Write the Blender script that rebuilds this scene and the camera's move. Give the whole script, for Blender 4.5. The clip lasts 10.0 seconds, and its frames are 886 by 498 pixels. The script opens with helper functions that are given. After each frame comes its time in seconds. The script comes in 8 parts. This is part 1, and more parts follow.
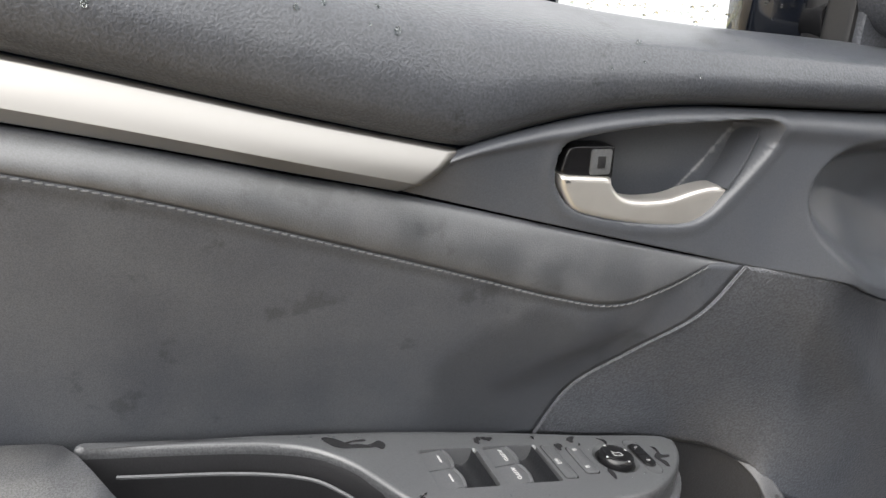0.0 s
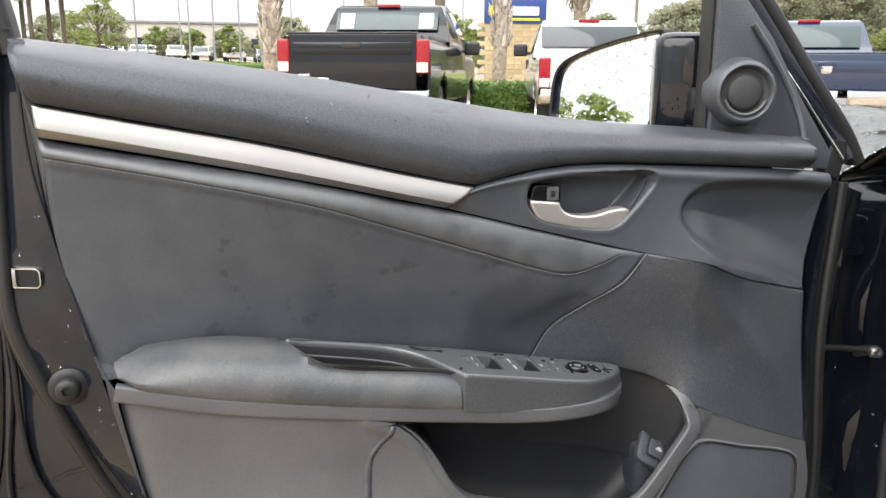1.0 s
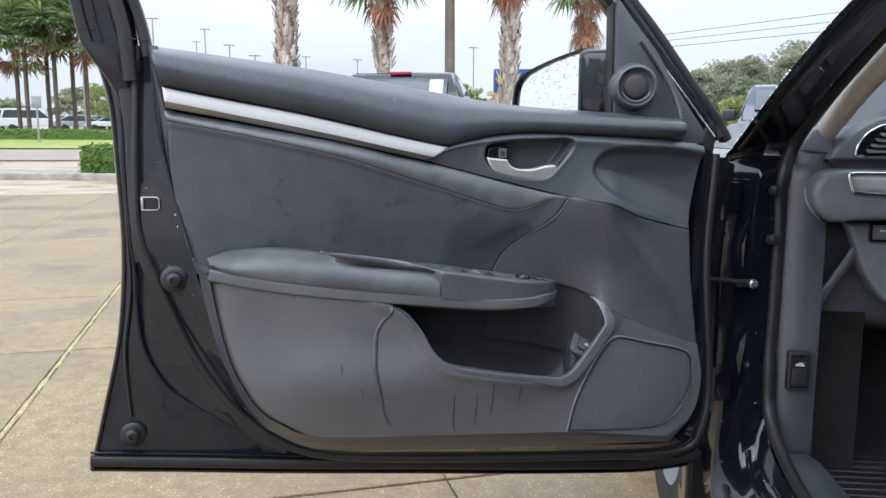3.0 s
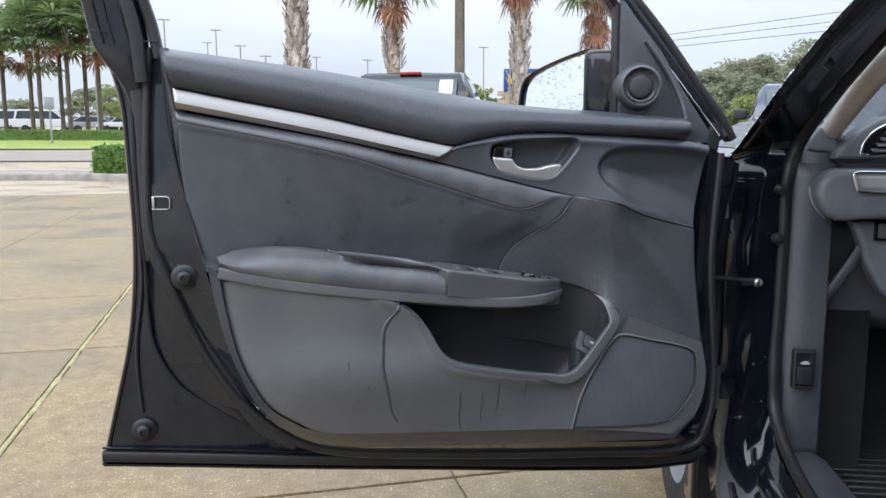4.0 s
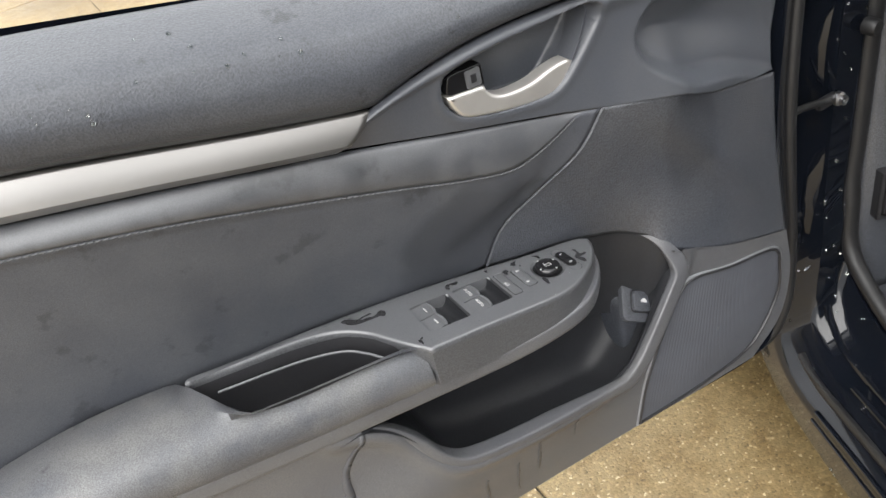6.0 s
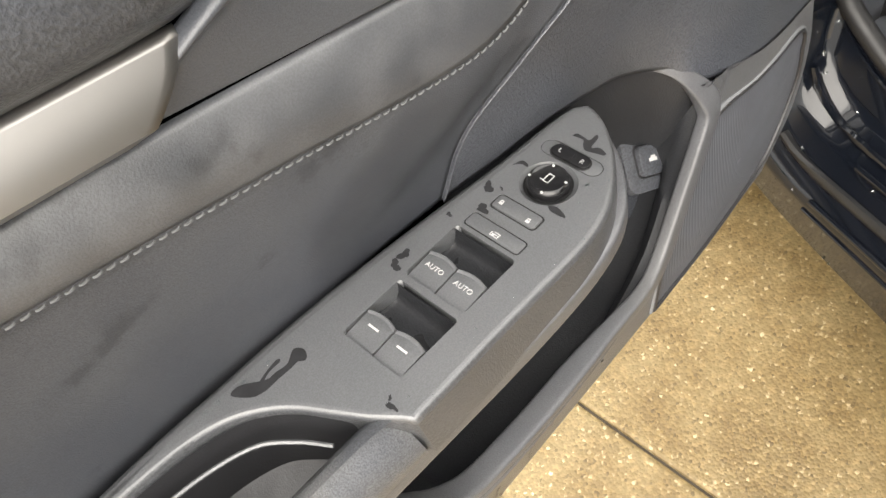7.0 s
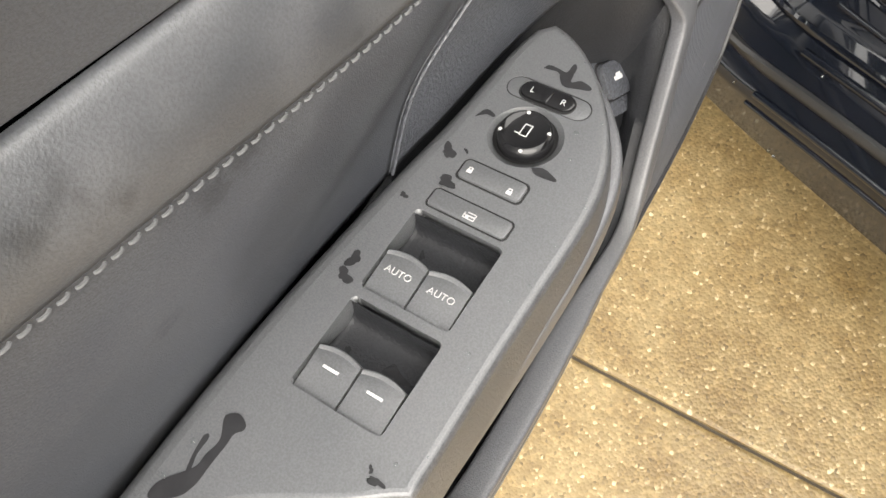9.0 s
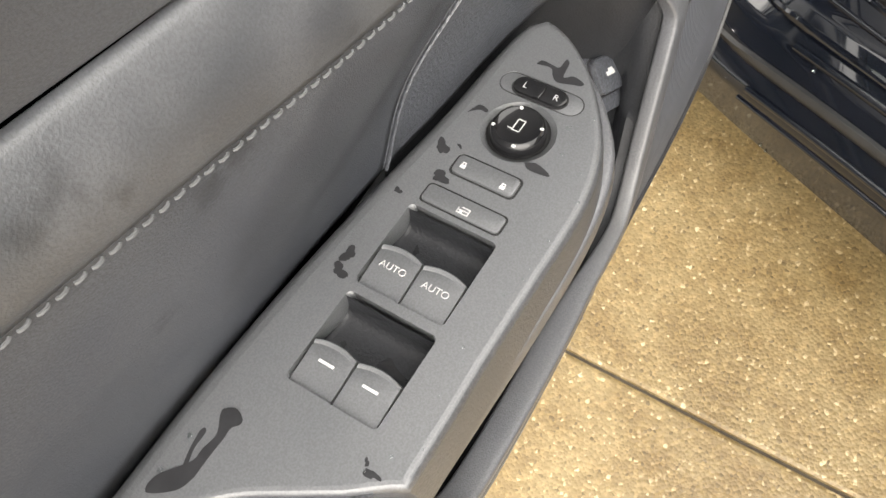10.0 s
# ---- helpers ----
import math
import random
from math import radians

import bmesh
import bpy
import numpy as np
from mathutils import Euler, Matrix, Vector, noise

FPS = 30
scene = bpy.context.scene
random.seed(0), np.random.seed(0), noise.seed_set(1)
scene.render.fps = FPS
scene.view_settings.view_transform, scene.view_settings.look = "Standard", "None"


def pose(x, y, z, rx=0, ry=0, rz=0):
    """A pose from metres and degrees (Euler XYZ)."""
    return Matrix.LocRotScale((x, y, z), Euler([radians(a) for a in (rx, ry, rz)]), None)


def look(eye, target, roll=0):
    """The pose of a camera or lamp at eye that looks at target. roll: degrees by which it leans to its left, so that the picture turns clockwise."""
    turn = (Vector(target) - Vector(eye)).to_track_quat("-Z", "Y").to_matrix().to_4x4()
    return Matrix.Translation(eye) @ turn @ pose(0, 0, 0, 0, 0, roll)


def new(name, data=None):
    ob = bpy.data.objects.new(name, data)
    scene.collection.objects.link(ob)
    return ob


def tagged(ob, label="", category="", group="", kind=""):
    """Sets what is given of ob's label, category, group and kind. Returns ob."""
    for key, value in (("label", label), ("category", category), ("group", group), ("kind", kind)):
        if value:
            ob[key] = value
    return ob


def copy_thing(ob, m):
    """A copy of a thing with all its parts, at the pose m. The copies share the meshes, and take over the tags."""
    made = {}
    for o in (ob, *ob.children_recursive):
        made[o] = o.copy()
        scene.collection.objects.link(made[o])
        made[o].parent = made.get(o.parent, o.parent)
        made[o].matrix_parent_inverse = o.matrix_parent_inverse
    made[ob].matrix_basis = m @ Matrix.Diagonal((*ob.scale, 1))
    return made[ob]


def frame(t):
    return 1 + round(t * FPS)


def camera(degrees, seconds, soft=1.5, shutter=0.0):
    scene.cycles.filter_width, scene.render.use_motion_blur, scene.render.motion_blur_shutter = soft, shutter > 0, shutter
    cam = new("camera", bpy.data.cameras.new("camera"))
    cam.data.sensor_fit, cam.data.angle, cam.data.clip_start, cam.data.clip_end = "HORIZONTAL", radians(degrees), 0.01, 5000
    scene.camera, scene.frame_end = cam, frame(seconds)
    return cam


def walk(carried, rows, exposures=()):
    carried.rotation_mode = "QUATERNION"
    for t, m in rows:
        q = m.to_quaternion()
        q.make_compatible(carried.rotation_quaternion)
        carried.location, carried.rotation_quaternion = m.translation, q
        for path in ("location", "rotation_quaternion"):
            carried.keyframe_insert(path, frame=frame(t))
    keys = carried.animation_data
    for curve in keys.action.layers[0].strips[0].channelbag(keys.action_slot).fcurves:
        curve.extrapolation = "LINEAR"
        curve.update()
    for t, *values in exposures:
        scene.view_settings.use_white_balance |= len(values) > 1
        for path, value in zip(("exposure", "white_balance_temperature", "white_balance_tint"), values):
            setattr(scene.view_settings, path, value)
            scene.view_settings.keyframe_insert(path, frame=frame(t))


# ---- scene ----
cam = camera(58.5, 10.0)

PATH = [
    (0, (0.356, -0.302, 1.05), (1.072, 1.428, 0.346), 3.3),
    (0.2, (0.378, -0.388, 1.044), (0.956, 1.415, 0.400), 2.5),
    (0.5, (0.348, -0.475, 1.069), (0.98, 1.324, 0.467), 1.9),
    (0.7, (0.331, -0.577, 1.055), (0.893, 1.281, 0.572), 0.7),
    (1, (0.268, -0.715, 1.078), (0.779, 1.165, 0.624), 0.4),
    (1.2, (0.229, -0.805, 1.055), (0.728, 1.088, 0.647), 0.0),
    (1.5, (0.201, -0.88, 1.038), (0.715, 1.02, 0.683), 0.3),
    (2, (0.205, -1.003, 1.009), (0.72, 0.906, 0.71), 0.4),
    (2.5, (0.202, -1.089, 0.973), (0.704, 0.826, 0.684), 0.1),
    (4, (0.205, -1.143, 0.973), (0.668, 0.781, 0.685), -0.1),
    (4.5, (0.211, -1.128, 1.012), (0.677, 0.786, 0.667), -1.0),
    (4.7, (0.200, -1.071, 1.060), (0.681, 0.832, 0.677), -1.7),
    (5, (0.199, -0.943, 1.135), (0.685, 0.929, 0.626), -3.5),
    (5.2, (0.218, -0.846, 1.165), (0.721, 0.99, 0.552), -4.5),
    (5.4, (0.258, -0.729, 1.178), (0.791, 1.048, 0.431), -6.2),
    (5.5, (0.276, -0.673, 1.187), (0.826, 1.063, 0.36), -7.3),
    (5.7, (0.302, -0.569, 1.202), (0.89, 1.082, 0.237), -10.1),
    (6.8, (0.432, -0.152, 1.119), (1.025, 0.89, -0.481), -20.7),
    (7, (0.459, -0.12, 1.09), (1.009, 0.842, -0.575), -22.2),
    (7.5, (0.476, -0.076, 1.058), (1.066, 0.73, -0.674), -20.1),
    (7.7, (0.477, -0.068, 1.046), (1.104, 0.697, -0.692), -18.9),
    (8, (0.486, -0.061, 1.031), (1.127, 0.641, -0.729), -18.1),
    (8.2, (0.489, -0.053, 1.027), (1.092, 0.633, -0.752), -19.7),
    (8.5, (0.493, -0.045, 1.023), (1.043, 0.633, -0.776), -21.7),
    (9, (0.498, -0.041, 1.026), (1.013, 0.63, -0.786), -22.9),
    (9.5, (0.498, -0.042, 1.026), (1.005, 0.62, -0.792), -23.1),
    (10, (0.497, -0.042, 1.028), (1.011, 0.612, -0.79), -22.6),
]
# exposure: the clip's camera darkens as more sky enters, and brightens near the armrest
walk(cam, [(t, look(eye, target, roll)) for t, eye, target, roll in PATH],
     [(0.0, 1.55, 6600, 10), (0.2, 1.70, 6600, 10), (0.5, 1.60, 6550, 10), (1.0, 1.38, 6500, 10), (1.5, 1.3, 6300, 10), (2.0, 1.07, 6050, 10),
      (2.5, 0.99, 5700, 10), (4.5, 0.84, 5650, 10), (5.0, 0.90, 5550, 10), (5.5, 1.20, 5900, 10),
      (6.8, 1.9, 7000, 10), (8.0, 2.06, 6950, 10), (10.0, 2.0, 6950, 10)])

# ---- world and sun: bright overcast, sun behind cloud ----
world = bpy.data.worlds.new("overcast_sky")
scene.world = world
world.use_nodes = True
wn, wl = world.node_tree.nodes, world.node_tree.links
sky = wn.new("ShaderNodeTexSky")
sky.sky_type = "NISHITA"
sky.sun_disc = False
sky.sun_elevation, sky.sun_rotation = radians(41), radians(227)
cloud_at = wn.new("ShaderNodeTexCoord")
cloud_map = wn.new("ShaderNodeMapping")
cloud_map.inputs["Scale"].default_value = (1.0, 1.0, 3.5)
cloud = wn.new("ShaderNodeTexNoise")
cloud.inputs["Scale"].default_value = 2.2
cloud.inputs["Detail"].default_value = 5
cloud.inputs["Roughness"].default_value = 0.55
grey = wn.new("ShaderNodeValToRGB")
grey.color_ramp.elements[0].position, grey.color_ramp.elements[0].color = 0.32, (8.05, 8.08, 8.12, 1)
grey.color_ramp.elements[1].position, grey.color_ramp.elements[1].color = 0.66, (9.8, 9.8, 9.78, 1)
blend = wn.new("ShaderNodeMix")
blend.data_type = "RGBA"
blend.inputs["Factor"].default_value = 0.95
wl.new(cloud_at.outputs["Generated"], cloud_map.inputs["Vector"])
wl.new(cloud_map.outputs["Vector"], cloud.inputs["Vector"])
wl.new(cloud.outputs["Fac"], grey.inputs["Fac"])
wl.new(sky.outputs["Color"], blend.inputs[6])
# an overcast sky is brighter overhead than at the horizon
split = wn.new("ShaderNodeSeparateXYZ")
wl.new(cloud_at.outputs["Generated"], split.inputs["Vector"])
rise = wn.new("ShaderNodeMapRange")
rise.inputs["From Min"].default_value, rise.inputs["From Max"].default_value = 0.08, 0.95
rise.inputs["To Min"].default_value, rise.inputs["To Max"].default_value = 0.74, 2.5
wl.new(split.outputs["Z"], rise.inputs["Value"])
lift = wn.new("ShaderNodeVectorMath")
lift.operation = "SCALE"
wl.new(grey.outputs["Color"], lift.inputs[0])
wl.new(rise.outputs["Result"], lift.inputs["Scale"])
wl.new(lift.outputs["Vector"], blend.inputs[7])
wl.new(blend.outputs[2], wn["Background"].inputs["Color"])
wn["Background"].inputs["Strength"].default_value = 0.072

sun_lamp = bpy.data.lights.new("sun", "SUN")
sun_lamp.energy, sun_lamp.angle, sun_lamp.color = 1.2, radians(60), (1.0, 0.97, 0.93)
sun = new("sun", sun_lamp)
sun.matrix_world = look((-6, -5.5, 7), (0, 0, 0))


# ---- materials ----
def material(name, base, rough=0.5, metal=0.0, grain=0.0, grain_size=0.001, stain=0.0, stain_size=0.05, coat=0.0,
             tint=None, wear=0.0, ior=1.5, islands=0.0, wave=0.0, wave_size=0.002, pieces=0.0, damp=0.0, soaked=()):
    """A procedural surface: base colour, broad stains towards tint, fine grain as relief, and uneven roughness."""
    m = bpy.data.materials.new(name)
    m.use_nodes = True
    n, l = m.node_tree.nodes, m.node_tree.links
    b = n["Principled BSDF"]
    b.inputs["Metallic"].default_value, b.inputs["IOR"].default_value = metal, ior
    b.inputs["Coat Weight"].default_value, b.inputs["Coat Roughness"].default_value = coat, 0.04
    at = n.new("ShaderNodeTexCoord")
    broad = n.new("ShaderNodeTexNoise")
    broad.inputs["Scale"].default_value, broad.inputs["Detail"].default_value = 1 / stain_size, 4
    l.new(at.outputs["Object"], broad.inputs["Vector"])
    tone = n.new("ShaderNodeMapRange")
    tone.inputs["From Min"].default_value, tone.inputs["From Max"].default_value = 0.38, 0.66
    tone.inputs["To Min"].default_value, tone.inputs["To Max"].default_value = 0.0, stain
    l.new(broad.outputs["Fac"], tone.inputs["Value"])
    mix = n.new("ShaderNodeMix")
    mix.data_type = "RGBA"
    mix.inputs[6].default_value = (*base, 1)
    mix.inputs[7].default_value = (*(tint or [c * 0.55 for c in base]), 1)
    l.new(tone.outputs["Result"], mix.inputs["Factor"])
    colour = mix.outputs[2]
    for amount, source in ((islands, "ShaderNodeNewGeometry"), (pieces, "ShaderNodeObjectInfo")):
        if amount:
            g = n.new(source)
            r = n.new("ShaderNodeMapRange")
            r.inputs["To Min"].default_value, r.inputs["To Max"].default_value = 1 - amount, 1 + amount
            l.new(g.outputs["Random Per Island" if amount == islands and source == "ShaderNodeNewGeometry" else "Random"], r.inputs["Value"])
            v = n.new("ShaderNodeVectorMath")
            v.operation = "SCALE"
            l.new(colour, v.inputs[0])
            l.new(r.outputs["Result"], v.inputs["Scale"])
            colour = v.outputs["Vector"]
    if damp:
        # scattered damp spots, darker and smoother
        wet_at = n.new("ShaderNodeTexNoise")
        wet_at.inputs["Scale"].default_value, wet_at.inputs["Detail"].default_value, wet_at.inputs["Roughness"].default_value = 26, 8, 0.6
        l.new(at.outputs["Object"], wet_at.inputs["Vector"])
        spot = n.new("ShaderNodeMapRange")
        spot.inputs["From Min"].default_value, spot.inputs["From Max"].default_value = 0.615, 0.66
        spot.inputs["To Max"].default_value = damp
        l.new(wet_at.outputs["Fac"], spot.inputs["Value"])
        soak = n.new("ShaderNodeMix")
        soak.data_type = "RGBA"
        l.new(spot.outputs["Result"], soak.inputs["Factor"])
        l.new(colour, soak.inputs[6])
        soak.inputs[7].default_value = (*[c * 0.35 for c in base], 1)
        colour = soak.outputs[2]
    for x, z, rx, rz, deep in soaked:
        # a soaked patch: an uneven dark blot round one place
        ragged = n.new("ShaderNodeTexNoise")
        ragged.inputs["Scale"].default_value, ragged.inputs["Detail"].default_value = 16, 4
        l.new(at.outputs["Object"], ragged.inputs["Vector"])
        place = n.new("ShaderNodeMapping")
        place.vector_type = "TEXTURE"
        place.inputs["Location"].default_value = (x, 0.0, z)
        place.inputs["Scale"].default_value = (rx, 9.0, rz)
        l.new(at.outputs["Object"], place.inputs["Vector"])
        far = n.new("ShaderNodeVectorMath")
        far.operation = "LENGTH"
        l.new(place.outputs["Vector"], far.inputs[0])
        rim_ = n.new("ShaderNodeMath")
        rim_.operation = "MULTIPLY_ADD"
        l.new(ragged.outputs["Fac"], rim_.inputs[0])
        rim_.inputs[1].default_value = 1.1
        l.new(far.outputs["Value"], rim_.inputs[2])
        mask = n.new("ShaderNodeMapRange")
        mask.inputs["From Min"].default_value, mask.inputs["From Max"].default_value = 1.62, 1.42
        mask.inputs["To Max"].default_value = deep
        l.new(rim_.outputs["Value"], mask.inputs["Value"])
        blot = n.new("ShaderNodeMix")
        blot.data_type = "RGBA"
        l.new(mask.outputs["Result"], blot.inputs["Factor"])
        l.new(colour, blot.inputs[6])
        blot.inputs[7].default_value = (*[c * 0.4 for c in base], 1)
        colour = blot.outputs[2]
    l.new(colour, b.inputs["Base Color"])
    uneven = n.new("ShaderNodeMapRange")
    uneven.inputs["To Min"].default_value, uneven.inputs["To Max"].default_value = rough * (1 - 0.25 - wear * 0.4), min(1, rough * (1.2 + wear * 0.3))
    l.new(broad.outputs["Fac"], uneven.inputs["Value"])
    l.new(uneven.outputs["Result"], b.inputs["Roughness"])
    if grain or wave:
        bump = n.new("ShaderNodeBump")
        bump.inputs["Strength"].default_value = grain or wave
        bump.inputs["Distance"].default_value = (grain_size if grain else wave_size) * 0.5
        if wave:
            fine = n.new("ShaderNodeTexWave")
            fine.inputs["Scale"].default_value, fine.inputs["Distortion"].default_value = 0.32 / wave_size, 0.0
            fine.bands_direction = "X"
            l.new(at.outputs["Object"], fine.inputs["Vector"])
            l.new(fine.outputs["Fac"], bump.inputs["Height"])
        else:
            fine = n.new("ShaderNodeTexNoise")
            fine.inputs["Scale"].default_value, fine.inputs["Detail"].default_value = 1 / grain_size, 2
            l.new(at.outputs["Object"], fine.inputs["Vector"])
            l.new(fine.outputs["Fac"], bump.inputs["Height"])
            pores = n.new("ShaderNodeMapRange")
            pores.inputs["From Min"].default_value, pores.inputs["From Max"].default_value = 0.36, 0.64
            pores.inputs["To Min"].default_value, pores.inputs["To Max"].default_value = 1 - 0.4 * grain, 1 + 0.4 * grain
            l.new(fine.outputs["Fac"], pores.inputs["Value"])
            speck = n.new("ShaderNodeVectorMath")
            speck.operation = "SCALE"
            l.new(colour, speck.inputs[0])
            l.new(pores.outputs["Result"], speck.inputs["Scale"])
            l.new(speck.outputs["Vector"], b.inputs["Base Color"])
        l.new(bump.outputs["Normal"], b.inputs["Normal"])
    return m


def glass(name, colour=(0.9, 0.95, 0.93), rough=0.0):
    m = bpy.data.materials.new(name)
    m.use_nodes = True
    b = m.node_tree.nodes["Principled BSDF"]
    b.inputs["Base Color"].default_value = (*colour, 1)
    b.inputs["Roughness"].default_value, b.inputs["Transmission Weight"].default_value = rough, 1.0
    b.inputs["IOR"].default_value = 1.33 if "water" in name else 1.45
    return m


VINYL = material("grained_black_vinyl", (0.046, 0.050, 0.059), 0.38, grain=0.55, grain_size=0.0014, stain=0.7, stain_size=0.06, tint=(0.060, 0.064, 0.072), wear=0.5, damp=0.7)
ROLLTRIM = material("charcoal_smooth_roll", (0.053, 0.056, 0.062), 0.47, grain=0.35, grain_size=0.0008, stain=0.8, stain_size=0.024, tint=(0.078, 0.081, 0.088), wear=0.7, damp=0.45, ior=1.8)
CLOTH = material("charcoal_soft_trim", (0.055, 0.059, 0.069), 0.50, grain=0.5, grain_size=0.0007, stain=0.45, stain_size=0.045, tint=(0.086, 0.090, 0.098), wear=0.4, damp=0.45, soaked=((0.090, 0.372, 0.080, 0.055, 0.45), (-0.10, 0.335, 0.10, 0.018, 0.4)))
ARMPAD = material("worn_armrest_vinyl", (0.068, 0.071, 0.079), 0.40, grain=0.7, grain_size=0.0009, stain=0.8, stain_size=0.05, tint=(0.125, 0.124, 0.122), wear=0.6, damp=0.6)
PLASTIC = material("moulded_grey_black_plastic", (0.046, 0.050, 0.060), 0.37, grain=0.85, grain_size=0.0015, stain=0.6, stain_size=0.11, tint=(0.074, 0.076, 0.082), wear=0.4, ior=1.65, soaked=((0.312, 0.385, 0.034, 0.062, 0.38),))
# LOWERTRIM is the moulded plastic lightened to stand for bounced light
LOWERTRIM = material("bounce_lit_lower_plastic", (0.080, 0.082, 0.089), 0.38, grain=0.5, grain_size=0.0008, stain=0.8, stain_size=0.11, tint=(0.108, 0.108, 0.109), wear=0.5, ior=1.6)
SATIN = material("satin_black_plastic", (0.086, 0.089, 0.094), 0.36, grain=0.35, grain_size=0.0008, stain=0.4, stain_size=0.05, tint=(0.095, 0.097, 0.102), wear=0.4, ior=1.7)
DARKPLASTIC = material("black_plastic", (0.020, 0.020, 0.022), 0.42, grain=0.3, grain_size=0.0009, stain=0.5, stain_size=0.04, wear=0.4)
PIANO = material("gloss_black_plastic", (0.010, 0.010, 0.011), 0.08, stain=0.2)
SILVER = material("satin_silver_trim", (0.31, 0.30, 0.287), 0.36, metal=0.9, stain=0.25, stain_size=0.12, tint=(0.42, 0.412, 0.40), wear=0.3)
LEVER = material("satin_silver_lever", (0.62, 0.60, 0.57), 0.33, metal=0.7, stain=0.2, stain_size=0.03)
PAINT = material("black_car_paint", (0.004, 0.0053, 0.0082), 0.22, stain=0.4, stain_size=0.05, coat=0.85, ior=1.15, tint=(0.007, 0.008, 0.012))
SHUTPAINT = material("damp_black_inner_paint", (0.009, 0.011, 0.017), 0.24, stain=0.7, stain_size=0.05, coat=0.7, tint=(0.018, 0.019, 0.023), wear=0.5, ior=1.2)
# pale grey that stands in for the highlight on the grille's bevel
EDGE = material("edge_sheen_grey", (0.16, 0.165, 0.175), 0.33, stain=0.3, stain_size=0.03)
RUBBER = material("black_rubber", (0.014, 0.014, 0.015), 0.5, grain=0.2, grain_size=0.001, stain=0.5, stain_size=0.03)
GRILLE = material("fine_mesh_speaker_grille", (0.078, 0.083, 0.097), 0.5, wave=0.27, wave_size=0.0022, stain=0.3)
HANDLETRIM = material("smooth_black_handle_trim", (0.058, 0.063, 0.074), 0.40, grain=0.35, grain_size=0.0007, stain=0.4, stain_size=0.05, tint=(0.068, 0.071, 0.078), wear=0.4, ior=1.6)
# POCKETTRIM is trim plastic darkened to hold the shade of recesses
POCKETTRIM = material("shade_darkened_plastic", (0.020, 0.021, 0.024), 0.48, grain=0.5, grain_size=0.0012, stain=0.4, stain_size=0.06, wear=0.3, ior=1.42)
COARSE = material("coarse_grained_plastic", (0.066, 0.068, 0.073), 0.38, grain=0.55, grain_size=0.0013, stain=0.3, stain_size=0.05, ior=1.6)
# near-black colour that stands in for the shade in narrow gaps
GAPSHADE = material("gap_shade_black", (0.004, 0.004, 0.0045), 0.7)
STEEL = material("zinc_steel", (0.45, 0.45, 0.46), 0.35, metal=1.0, stain=0.4, stain_size=0.01)
CHROME = material("chrome", (0.75, 0.75, 0.76), 0.09, metal=1.0, stain=0.1)
THREAD = material("grey_thread", (0.105, 0.108, 0.112), 0.75, stain=0.2, stain_size=0.004)
WHITEPRINT = material("white_print", (0.46, 0.46, 0.46), 0.5)
MIRROR = material("mirror_glass", (0.88, 0.90, 0.90), 0.015, metal=1.0)
WATER = glass("water_drop")
WETFILM = material("wet_film", (0.026, 0.026, 0.028), 0.12, stain=0.5, stain_size=0.006)
RUNMARK = material("water_run_mark", (0.068, 0.070, 0.077), 0.30, stain=0.5, stain_size=0.01)
WINDOW = material("dark_tinted_window", (0.03, 0.04, 0.045), 0.04, stain=0.2, coat=0.3)
CABINGLASS = material("pale_tinted_rear_window", (0.055, 0.080, 0.082), 0.05, stain=0.3, stain_size=0.4)
BEIGE = material("grey_beige_pillar_cloth", (0.50, 0.46, 0.42), 0.8, grain=0.3, grain_size=0.001, stain=0.3)
CARPET = material("black_carpet", (0.008, 0.008, 0.009), 0.9, grain=0.8, grain_size=0.003, stain=0.4)


